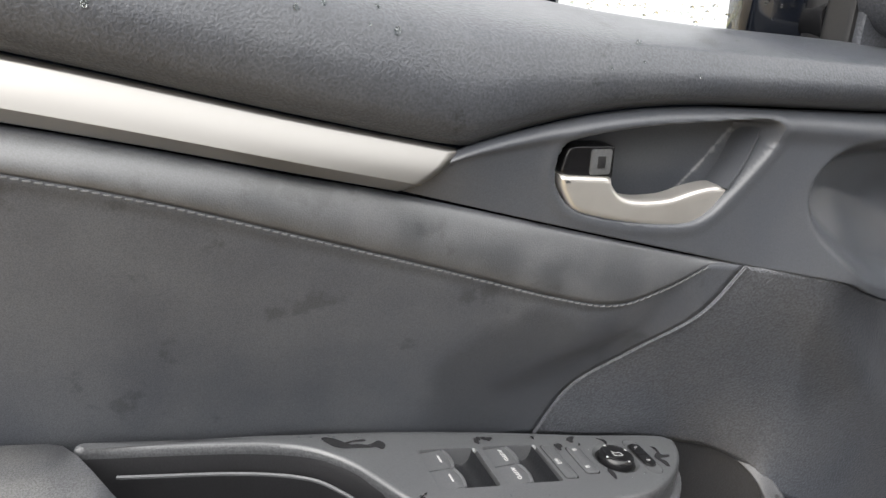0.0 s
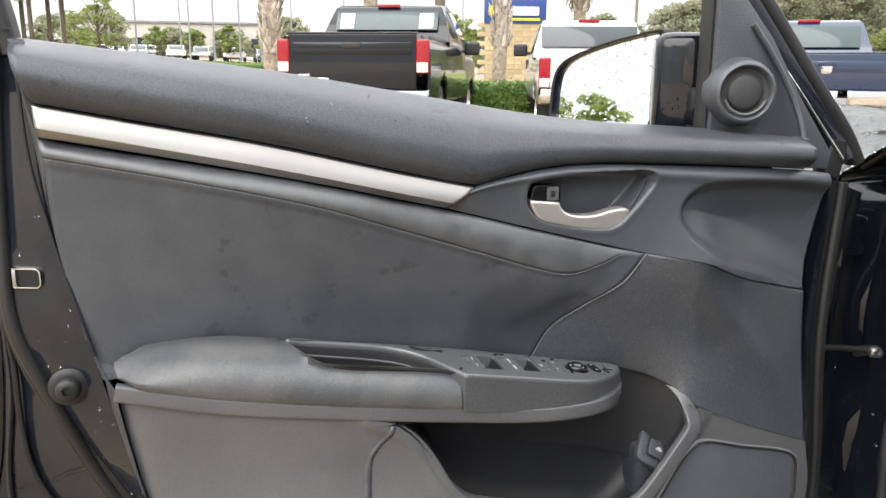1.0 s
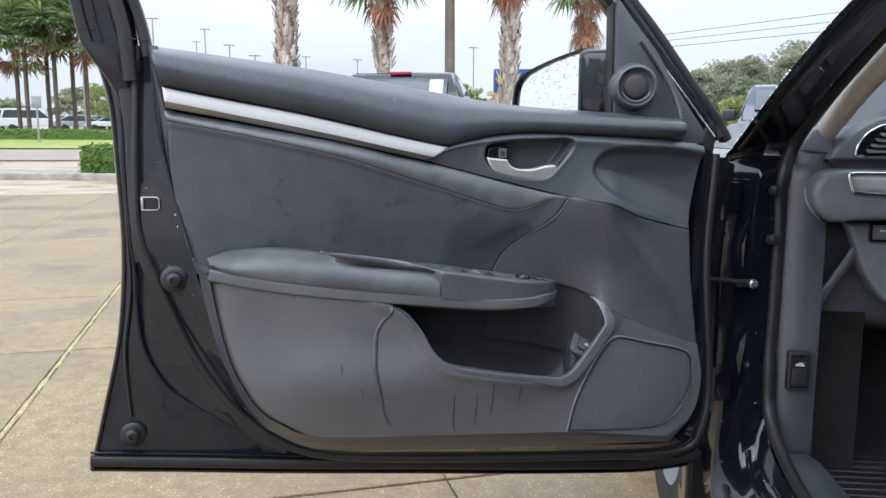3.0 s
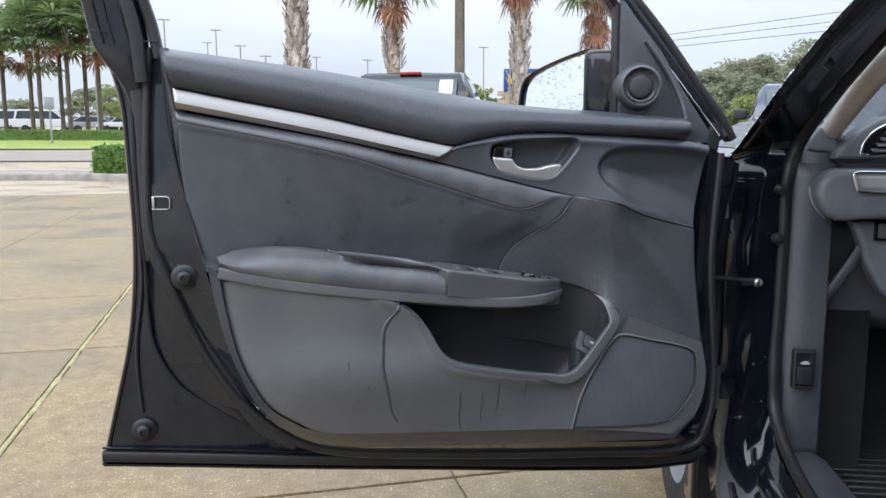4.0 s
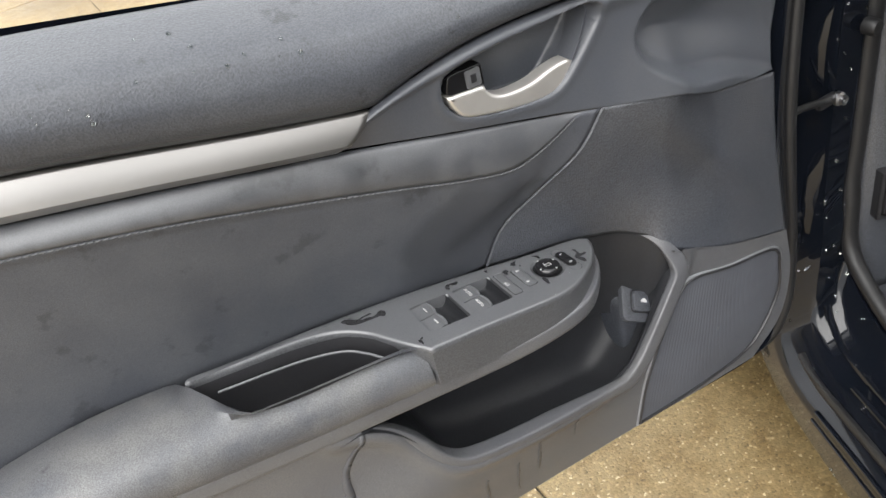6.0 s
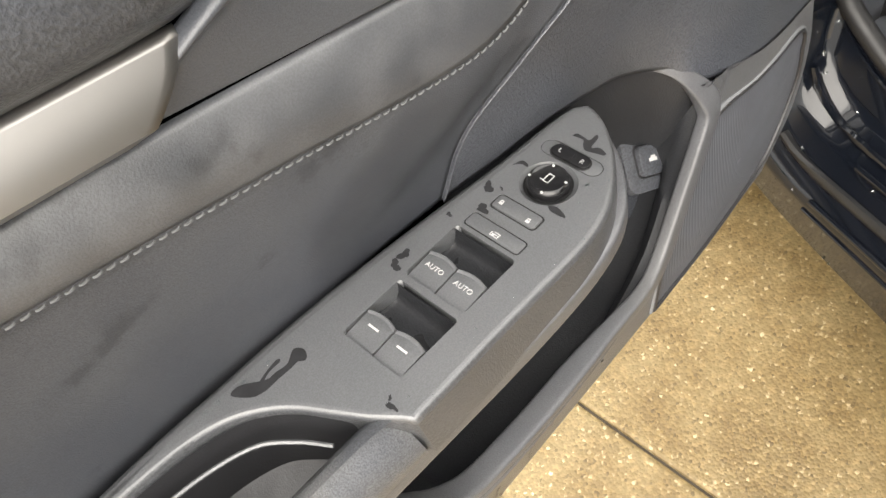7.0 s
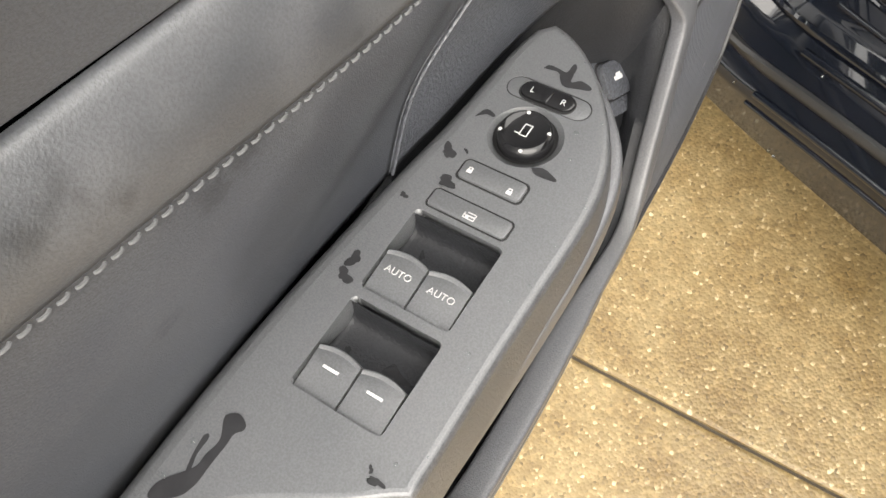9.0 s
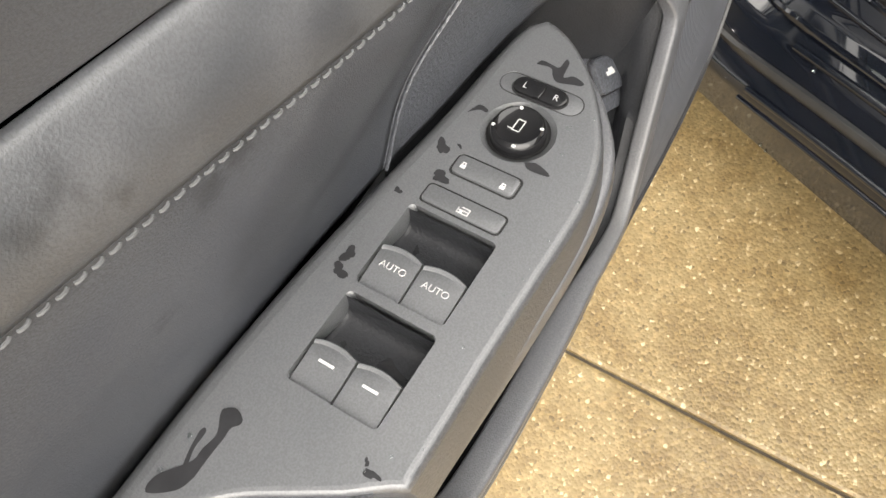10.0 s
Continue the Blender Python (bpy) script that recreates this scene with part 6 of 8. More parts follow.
part("scuff_plate", sheet([[car_at(f, r, z) for f in (0.0, -0.06, -0.15, -0.3, -0.7, -1.2)] for r, z in ((0.10, 0.367), (0.12, 0.378), (0.16, 0.380), (0.185, 0.365), (0.19, 0.28))]), PLASTIC, car, "black plastic sill scuff plate")
part("footwell", sheet([[car_at(f, r, z) for r in (0.185, 0.5, 1.4)] for f, z in ((0.40, 0.80), (0.42, 0.45), (0.30, 0.30), (-0.2, 0.27), (-1.6, 0.27))]), CARPET, car, "black carpeted footwell")
mat = part("floor_mat", block((0.46, 0.66, 0.012), car_m(-0.07, 0.44, 0.284), 0.004, 2), RUBBER, car, "black ribbed rubber floor mat")
for k in range(22):
    part("mat_rib", block((0.42, 0.010, 0.008), car_m(0.22 - 0.028 * k, 0.44, 0.292), 0.002, 1), RUBBER, mat)
# the rest of the cabin, closed
def section(f, top, belt, tuck):
    """One cross-section of the rear body, from the left sill over the roof to the right sill."""
    half = [(0.03, 0.20), (-0.005, 0.32), (-0.045, 0.55), (-0.045, 0.75), (-0.005, belt), (0.08 + tuck * 0.5, (belt + top) / 2 + 0.02), (0.17 + tuck, top - 0.05), (0.26 + tuck, top), (0.50, top + 0.025), (0.74, top + 0.03)]
    return [car_at(f, r, z) for r, z in half] + [car_at(f, 1.48 - r, z) for r, z in half[-2::-1]]


shell = [section(f, top, belt, tuck) for f, top, belt, tuck in ((-1.22, 1.40, 0.97, 0.0), (-1.6, 1.405, 0.98, 0.0), (-2.0, 1.385, 0.99, 0.01), (-2.4, 1.31, 1.0, 0.03), (-2.75, 1.19, 1.01, 0.05), (-3.05, 1.08, 1.0, 0.06), (-3.35, 1.05, 0.97, 0.05), (-3.48, 0.93, 0.86, 0.06))]
part("rear_body", sheet([r[::-1] for r in shell]), PAINT, car, "gloss black rear body and roof", thick=0.012)
part("tail_panel", sheet([[a.lerp(b, k / 6) + AHEAD * -0.03 * math.sin(math.pi * k / 6) for k in range(7)] for a, b in zip(shell[-1][:10], shell[-1][:8:-1])]), PAINT, car)
part("roof", sheet([[car_at(f, 0.20 + 1.08 * j / 12, z + 0.045 * math.sin(math.pi * j / 12)) for j in range(13)] for f, z in ((-0.74, 1.352), (-0.85, 1.375), (-1.0, 1.387), (-1.25, 1.388))]), PAINT, car, thick=0.02)
# out of view; added under the roof to bounce light onto the dashboard
part("headlining", sheet([[car_at(f, 0.24 + 1.0 * j / 10, z + 0.030 * math.sin(math.pi * j / 10)) for j in range(11)] for f, z in ((-0.78, 1.325), (-1.0, 1.350), (-1.6, 1.355), (-2.2, 1.32))]), BEIGE, car, "unseen pale headlining that bounces light onto the dashboard", thick=0.006)
for side, name in ((0, "rear_side_window"), (1, "far_rear_window")):
    pts = [(-1.32, 0.985, 0.02), (-1.9, 0.995, 0.02), (-2.32, 1.015, 0.035), (-2.2, 1.22, 0.135), (-1.9, 1.305, 0.145), (-1.32, 1.325, 0.135)]
    bm = bmesh.new()
    bm.faces.new([bm.verts.new(car_at(f, (1.48 - r + 0.012) if side else r - 0.012, z)) for f, z, r in pts])
    bmesh.ops.triangulate(bm, faces=bm.faces)
    part(name, bm, WINDOW, car, thick=0.006, smooth=False)
# the far flank, closed nose and the other wheels
part("far_side", sheet([[car_at(f, 1.45 + 0.065 * math.sin(math.pi * (z - 0.15) / 0.95), z) for f in (1.30, 0.9, 0.3, -0.4, -1.23)] for z in (0.22, 0.4, 0.55, 0.75, 0.88, 0.95)]), PAINT, car, thick=0.02)
part("nose", sheet([[car_at(1.34 + 0.10 * math.sin(math.pi * (r + 0.02) / 1.5) + bulge, r, z) for r in [-0.02 + 1.5 * k / 10 for k in range(11)]] for z, bulge in ((0.20, -0.06), (0.40, 0.02), (0.62, 0.03), (0.78, -0.01), (0.86, -0.09))]), PAINT, car, thick=0.02)
for f, r, flip in ((0.50, 1.39, -1), (-2.20, 0.09, 1), (-2.20, 1.39, -1)):
    m = car_m(f, r, 0.31) @ Matrix.Rotation(radians(90 * flip), 4, "Y")
    w = part("wheel", turned([(0.21, -0.10), (0.29, -0.105), (0.315, -0.08), (0.32, 0.0), (0.315, 0.08), (0.29, 0.105), (0.21, 0.10)], 36, m), TYRE, car)
    part("rim", turned([(0.21, -0.10), (0.20, -0.05), (0.08, -0.07), (0.0005, -0.075)], 28, m), GALV, w)


# ---- ground ----
def ground_z(x, y):
    """The lot is level; beyond the kerb the land rises a little, more to the west."""
    rise = 0.020 - 0.010 * step(x, -5, 15)
    return rise * max(0.0, y - 18) if y < 120 else rise * 102


xs = [-400, -200, -110, -60, -40, -28, -20, -14, -10, -7.185, -4, -2, 0, 2, 4, 6, 8.655, 12, 16, 20, 28, 40, 60, 110, 200, 400]
ys = [-300, -120, -50, -20, -10, -4.0, 0, 4, 8, 12, 15, 18, 22, 27, 32, 38, 46, 55, 70, 90, 120, 250, 900]
bm = sheet([[Vector((x, y, ground_z(x, y) - 0.014)) for x in xs] for y in ys])
bmesh.ops.reverse_faces(bm, faces=bm.faces)
ground = solo("ground", bm, ground_material("far_aggregate_concrete", (0.44, 0.36, 0.25), (0.66, 0.62, 0.57), 0.012, (0.75, 0.70, 0.58)), "tan aggregate concrete parking lot, damp in patches", "ground", kind="structure")


def ribbon(name, line, half, lift, m, label, category):
    """A strip of surface that lies on the land along a line."""
    rows = []
    for i, (x, y) in enumerate(line):
        a, b = line[max(i - 1, 0)], line[min(i + 1, len(line) - 1)]
        t = Vector((b[0] - a[0], b[1] - a[1])).normalized()
        rows.append([Vector((x - t.y * s, y + t.x * s, ground_z(x - t.y * s, y + t.x * s) + lift)) for s in [half * (k / 4 - 1) for k in range(9)]])
    bm = sheet(rows)
    bmesh.ops.recalc_face_normals(bm, faces=bm.faces)
    if sum(f.normal.z for f in bm.faces) < 0:
        bmesh.ops.reverse_faces(bm, faces=bm.faces)
    return solo(name, bm, m, label, category, kind="structure")


# land beyond the kerb: planted island, drive, lawn
ISLAND = [(-3.3, 17.3), (-2.3, 16.6), (1.5, 16.2), (5.4, 14.4), (9.0, 13.2), (14.0, 11.6), (24.0, 8.4)]
isl = curve([(x, y, 0) for x, y in ISLAND], 40)
bm = sheet([[p + Vector((0, 0.12, 0.13)) for p in isl], [p + Vector((1.0, 3.4, 0.14 + 0.0)) for p in isl], [p + Vector((1.5, 5.0, 0.12)) for p in isl], [p + Vector((1.5, 5.02, -0.05)) for p in isl]])
bmesh.ops.recalc_face_normals(bm, faces=bm.faces)
if sum(f.normal.z for f in bm.faces) < 0:
    bmesh.ops.reverse_faces(bm, faces=bm.faces)
solo("planting_island", bm, GRASS, "grassy planting island behind a concrete kerb", "lawn", kind="structure")
kb = sheet([[p + Vector((0, dy, dz)) for p in isl] for dy, dz in ((0.0, -0.02), (0.0, 0.12), (0.02, 0.15), (0.15, 0.15), (0.15, 0.10))])
bmesh.ops.recalc_face_normals(kb, faces=kb.faces)
west = curve([(-16.0, 19.6, 0), (-9.0, 18.6, 0), (-5.0, 17.9, 0), (-3.2, 17.32, 0)], 16)
kw = sheet([[p + Vector((0, dy, dz)) for p in west] for dy, dz in ((0.0, -0.02), (0.0, 0.10), (0.02, 0.13), (1.6, 0.13), (1.6, 0.02))])
bmesh.ops.recalc_face_normals(kw, faces=kw.faces)
solo("kerb_walk", kw, KERB, "low stained concrete walk and kerb beside the hedge", "kerb", kind="structure")
solo("kerb", kb, KERB, "grey stained concrete kerb", "kerb", kind="structure")
ribbon("drive", [(-80, 36), (-30, 33), (-14, 31), (-4, 29.5), (8, 29), (14, 36), (16, 60)], 4.2, 0.02, ASPHALT, "pale concrete drive across the lot", "road")
ribbon("lawn_west", [(-70, 50.5), (-30, 45.5), (-14, 42.5), (-5, 40.8), (4, 40)], 6.4, 0.05, GRASS, "bright green lawn strip", "lawn")
ribbon("lawn_east", [(9.5, 24), (16, 32), (26, 40), (60, 52), (140, 60)], 7.0, 0.06, GRASS, "bright green lawn round the sign", "lawn")


# ---- plants ----
def leaves(bm, centre, spread, count, size, rng, flat=1.0):
    """Small pointed leaves scattered in a soft clump."""
    for _ in range(count):
        d = Vector((rng.gauss(0, 1), rng.gauss(0, 1), rng.gauss(0, flat)))
        d *= rng.random() ** 0.33 / max(d.length, 1e-6)
        p = centre + Vector((d.x * spread[0], d.y * spread[1], d.z * spread[2]))
        a = Vector((rng.gauss(0, 1), rng.gauss(0, 1), rng.gauss(0, 0.6))).normalized()
        b = a.orthogonal().normalized()
        b.rotate(Matrix.Rotation(rng.uniform(0, 6.28), 3, a))
        s = size * rng.uniform(0.6, 1.3)
        q = [bm.verts.new(p - a * s), bm.verts.new(p + b * s * 0.5), bm.verts.new(p + a * s), bm.verts.new(p - b * s * 0.5)]
        bm.faces.new(q)


def hedge(line, height, depth, seed, label, leaf=0.05, per=900, group="clipped hedges"):
    """A clipped hedge: twiggy core hidden by many leaves, uneven on top."""
    rng = random.Random(seed)
    pts = curve([(x, y, 0) for x, y in line], max(4, int(sum((Vector(a) - Vector(b)).length for a, b in zip(line, line[1:])) / 0.4)))
    mid = pts[len(pts) // 2]
    h = thing("hedge", (mid.x, mid.y, ground_z(mid.x, mid.y)), label=label, category="hedge", group=group)
    core = bmesh.new()
    rows = []
    for i, p in enumerate(pts):
        t = (pts[min(i + 1, len(pts) - 1)] - pts[max(i - 1, 0)]).normalized()
        s = Vector((-t.y, t.x, 0))
        z0 = ground_z(p.x, p.y)
        rows.append([p + s * depth * k * 0.42 + Vector((0, 0, z0 + z * height * rng.uniform(0.93, 1.0))) for k, z in ((-1, 0), (-1, 0.8), (-0.7, 0.92), (0, 0.95), (0.7, 0.92), (1, 0.8), (1, 0))])
    sheet(rows, core)
    for e in (rows[0], rows[-1]):
        core.faces.new([core.verts.new(p) for p in e])
    part("core", core, LEAF, h)
    bm = bmesh.new()
    length = sum((a - b).length for a, b in zip(pts, pts[1:]))
    for _ in range(int(per * length)):
        k = rng.random() * (len(pts) - 1)
        i = int(k)
        p = pts[i].lerp(pts[i + 1], k - i)
        t = (pts[i + 1] - pts[i]).normalized()
        s = Vector((-t.y, t.x, 0))
        if rng.random() < 0.45:
            o, z = rng.uniform(-0.46, 0.46), height * (0.95 + rng.gauss(0, 0.045))
        else:
            o, z = rng.choice((-0.46, 0.46)) + rng.gauss(0, 0.03), height * rng.random()
        c0 = p + s * depth * o + Vector((0, 0, ground_z(p.x, p.y) + z))
        a = Vector((rng.gauss(0, 1), rng.gauss(0, 1), rng.gauss(0, 1))).normalized()
        b = a.orthogonal().normalized()
        r = leaf * rng.uniform(0.6, 1.3)
        bm.faces.new([bm.verts.new(c0 - a * r), bm.verts.new(c0 + b * r * 0.55), bm.verts.new(c0 + a * r), bm.verts.new(c0 - b * r * 0.55)])
    part("leaves", bm, LEAF, h, smooth=False, kind="stuff")
    return h


hedge([(-3.0, 17.8), (-1.6, 17.3), (1.6, 16.95), (5.6, 15.2), (9.2, 14.0), (14.0, 12.4)], 0.72, 0.95, 1, "clipped bright green hedge behind the kerb", 0.045, 1500)
hedge([(-34, 53.5), (-20, 51.0), (-11.5, 49.0), (-4, 47.5), (3, 46.5)], 0.62, 1.2, 2, "low clipped green hedge across the drive", 0.07, 260)
hedge([(20.0, 36.2), (24.0, 35.2)], 0.7, 1.0, 4, "low dark green hedge beside the sign", 0.07, 300)


def frond_fan(bm, at, out, length, rng, droop):
    """One fan leaf: stalk and a spray of narrow blades."""
    side = out.cross(Vector((0, 0, 1)))
    side = side.normalized() if side.length > 0.05 else Vector((1, 0, 0))
    hub = at + out * length * 0.5 + Vector((0, 0, -droop * 0.25))
    q = [bm.verts.new(at - side * 0.02), bm.verts.new(hub - side * 0.012), bm.verts.new(hub + side * 0.012), bm.verts.new(at + side * 0.02)]
    bm.faces.new(q)
    lift = side.cross(out).normalized()
    for k in range(13):
        a = radians(-100 + 200 * k / 12)
        d = (out * math.cos(a) + side * math.sin(a) + lift * rng.uniform(-0.12, 0.12)).normalized()
        r = length * 0.5 * (1 - 0.2 * abs(k - 6) / 6) * rng.uniform(0.85, 1.1)
        w = side.cross(d)
        w = d.cross(lift).normalized() * 0.028 * length
        mid_p, tip = hub + d * r * 0.6, hub + d * r + Vector((0, 0, -droop * 0.45))
        v = [bm.verts.new(hub), bm.verts.new(mid_p + w), bm.verts.new(tip), bm.verts.new(mid_p - w)]
        bm.faces.new(v)


def palm(x, y, height, girth, seed, label, boots=(0.3, 1.0), group="palms on the planting island", skirt=10, fronds=34, size=1.3, leanx=0.0, low=0.5, bark=None):
    """A cabbage palm: trunk, crossed leaf boots, dead skirt and fan crown."""
    rng = random.Random(seed)
    base = Vector((x, y, ground_z(x, y) + 0.05))
    p = thing("palm_tree", base, label=label, category="palm tree", group=group)
    n = 26
    path = [base + Vector((leanx * (i / (n - 1)) ** 1.5 * height, 0.03 * math.sin(i * 0.5), height * i / (n - 1))) for i in range(n)]
    part("trunk", sweep(path, [girth * (1.25 - 0.35 * step(i / (n - 1), 0, 0.15) + rng.uniform(-0.03, 0.03)) for i in range(n)], None, 16), bark or PALMBARK, p, "brown fibrous trunk")
    bm = bmesh.new()
    turns = int(height * (boots[1] - boots[0]) / 0.075)
    for k in range(turns):
        z = height * boots[0] + 0.075 * k
        for s in range(5):
            a = 2.4 * k + s * 2 * math.pi / 5 + rng.uniform(-0.2, 0.2)
            o = Vector((math.cos(a), math.sin(a), 0))
            t = Vector((-o.y, o.x, 0))
            c0 = base + Vector((leanx * (z / height) ** 1.5 * height, 0, z)) + o * girth * 0.95
            l = rng.uniform(0.16, 0.26)
            w = girth * rng.uniform(0.28, 0.42)
            tip = c0 + o * rng.uniform(0.04, 0.13) + Vector((0, 0, l))
            ll, rr = c0 - t * w, c0 + t * w
            v = [bm.verts.new(q) for q in (ll, rr, tip + t * w * 0.35, tip - t * w * 0.35, (ll + rr) / 2 + o * 0.035, tip + o * 0.025)]
            for f in ((0, 4, 5, 3), (4, 1, 2, 5), (0, 1, 4), (3, 5, 2)):
                bm.faces.new([v[i] for i in f])
    part("leaf_boot_coat", bm, BOOT, p, "weathered grey-brown leaf boots", smooth=False, kind="stuff")
    top = path[-1]
    bm = bmesh.new()
    for _ in range(skirt):
        a = rng.uniform(0, 6.28)
        frond_fan(bm, top + Vector((0, 0, -rng.uniform(0, low))), Vector((math.cos(a), math.sin(a), -rng.uniform(0.7, 2.0))).normalized(), size * rng.uniform(0.5, 0.8), rng, 0.4)
    if skirt:
        part("dead_fronds", bm, DEADLEAF, p, "hanging dead brown fronds", smooth=False, kind="stuff")
    bm = bmesh.new()
    for k in range(fronds):
        a = 2.4 * k + rng.uniform(-0.2, 0.2)
        e = rng.uniform(-0.5, 1.2)
        frond_fan(bm, top + Vector((0, 0, rng.uniform(-0.1, 0.2))), Vector((math.cos(a) * math.cos(e), math.sin(a) * math.cos(e), math.sin(e))), size * rng.uniform(0.85, 1.2), rng, 0.5)
    part("crown", bm, PALMLEAF, p, "green fan-leaf crown", smooth=False, kind="stuff")
    return p


palm(1.27, 17.0, 5.2, 0.20, 11, "tall palm with grey crossed leaf boots by the kerb", (0.24, 1.0))
palm(3.40, 16.9, 4.6, 0.17, 12, "palm with a brown trunk and boots starting high", (0.52, 1.0))
palm(6.15, 16.3, 4.8, 0.17, 13, "slim palm with grey boots above a brown trunk", (0.30, 1.0), leanx=0.02)
palm(8.35, 17.0, 4.5, 0.17, 14, "palm with a shaggy reddish dead skirt", (0.50, 1.0), skirt=30, size=1.1, low=1.5)
for i, (x, y, h) in enumerate(((-12.6, 48.5, 5.2), (-11.9, 47.6, 6.4), (-11.0, 48.9, 7.2), (-10.3, 47.5, 6.6), (-9.6, 49.0, 7.0), (-8.7, 48.2, 5.9), (-14.5, 50, 6.0), (-16.5, 49, 6.8), (-19, 51, 6.2))):
    palm(x, y + 3.5, h, 0.14, 30 + i, "slender palm in the far row", (0.8, 1.0), "far row of palms", 5, 34, 2.9, bark=BARK)


def tree(x, y, height, crown, seed, label, leaf=0.28, clumps=26, each=60, group="trees", bare=0.3, foliage=None, clump=(0.20, 0.40)):
    """Tapered trunk, limbs and a ragged crown of leaf clumps with gaps."""
    rng = random.Random(seed)
    base = Vector((x, y, ground_z(x, y) - 0.05))
    t = thing("tree", base, label=label, category="tree", group=group)
    top = base + Vector((rng.uniform(-0.3, 0.3), 0, height * 0.85))
    bm = sweep(curve([base, base.lerp(top, 0.5) + Vector((rng.uniform(-0.3, 0.3), 0, 0)), top], 12), [max(0.03, height * 0.022 * (1 - 0.85 * i / 11)) for i in range(12)], None, 8)
    spots = []
    for k in range(clumps):
        a = rng.uniform(0, 6.28)
        z = rng.uniform(bare, 1.0)
        r = crown * math.sqrt(max(0.05, 1 - ((z - bare) / (1 - bare) * 1.6 - 0.6) ** 2)) * rng.uniform(0.3, 1.0)
        c0 = base + Vector((math.cos(a) * r, math.sin(a) * r, height * z))
        spots.append(c0)
        if k % 2 == 0:
            root = base.lerp(top, max(0.25, z - 0.2))
            sweep([root, root.lerp(c0, 0.5) + Vector((0, 0, -0.1 * crown)), c0], [height * 0.008, height * 0.005, height * 0.002], None, 5, bm)
    part("trunk", bm, BARK, t)
    bm = bmesh.new()
    for c0 in spots:
        s = crown * rng.uniform(*clump)
        leaves(bm, c0, (s, s, s * 0.6), each, leaf, rng)
    part("crown", bm, foliage or HAZEDLEAF, t, smooth=False, kind="stuff")
    return t


for x, y, h, k in ((-19.4, 14.4, 3.9, 1.5), (-20.9, 12.8, 3.7, 1.3), (-21.9, 10.6, 3.2, 1.0)):
    tree(x, y, h, k, int(90 - x), "leafy green lot tree beside the parking bays", 0.10, 70, 80, "lot trees", 0.15, LOTLEAF, (0.14, 0.30))
rng = random.Random(77)
for i, (x, y, h) in enumerate(((47.5, 82, 4.6), (50.5, 79, 5.2), (53.0, 84, 7.6), (55.5, 78, 6.4), (58.5, 82, 9.2), (61.5, 78, 9.0), (64.5, 82, 10.8), (67.5, 76, 10.6), (71, 80, 13), (75, 77, 13.5), (79, 73, 13.0), (84, 70, 14), (90, 66, 14))):
    tree(x, y, h, h * 0.34, 100 + i, "tall pine-edged woodland tree in autumn green", 0.20, 90, 90, "woodland edge", 0.12, clump=(0.22, 0.48))
for i, (x, y, h) in enumerate(((46, 74, 3.4), (50, 72, 4.0), (55, 71, 4.2), (60, 69, 4.4), (66, 67, 4.6), (72, 64, 5.0), (43.5, 77, 3.2), (78, 61, 5))):
    tree(x, y, h, h * 0.55, 130 + i, "scrubby yellow-green bush at the woodland edge", 0.18, 70, 90, "woodland edge", 0.05, LOTLEAF, (0.2, 0.44))
for i, (x, y, h) in enumerate(((-8.6, 66, 5.6), (-13, 82, 4.0), (-6.0, 86, 3.2), (-2.5, 84, 3.0), (1.0, 80, 3.4), (4.6, 76, 3.6), (9.5, 72, 3.4), (17.0, 58, 4.3), (18.6, 57, 3.2), (-22, 70, 4.0), (-30, 62, 4.5), (26.5, 52, 3.4), (17.9, 39.5, 2.3))):
    tree(x, y, h, h * 0.42, 160 + i, "small open-crowned lot tree", 0.13, 40, 60, "lot trees", 0.25, LOTLEAF, (0.12, 0.26))
for i in range(15):
    x, h = 44 + 3.0 * i, 5.0 + 0.60 * i + 0.9 * math.sin(i * 2.3)
    tree(x, 92 - 0.55 * i + 3 * math.sin(i * 1.3), h, h * 0.46, 250 + i, "hazy olive woodland tree behind the front row", 0.22, 80, 80, "woodland edge", 0.05, clump=(0.22, 0.48))
for i in range(16):
    x = -48 + 7.0 * i
    tree(x, 105 + 8 * math.sin(i * 2.1), 4.2 + 1.2 * math.sin(i * 1.7), 3.6, 200 + i, "distant low tree on the skyline", 0.24, 60, 60, "distant trees", 0.05, None, (0.14, 0.30))


# ---- vehicles ----
def wheel_set(parent, spots, r, w):
    for x, y in spots:
        m = Matrix.Translation((x, y, r)) @ Matrix.Rotation(radians(90), 4, "Y")
        wl_ = part("wheel", turned([(r * 0.6, -w / 2), (r * 0.92, -w / 2), (r, -w * 0.38), (r, w * 0.38), (r * 0.92, w / 2), (r * 0.6, w / 2)], 36, m), TYRE, parent, local=True)
        part("rim", turned([(r * 0.6, -w / 2), (r * 0.57, -w * 0.3), (r * 0.2, -w * 0.36), (0.0005, -w * 0.36)], 24, m), CHROME, wl_, local=True)
        part("rim", turned([(r * 0.6, w / 2), (r * 0.57, w * 0.3), (r * 0.2, w * 0.36), (0.0005, w * 0.36)], 24, m), CHROME, wl_, local=True)


def box_part(name, size, at, m, parent, bevel=0.02, label=""):
    return part(name, block(size, Matrix.Translation(at), bevel, 3), m, parent, label, local=True)


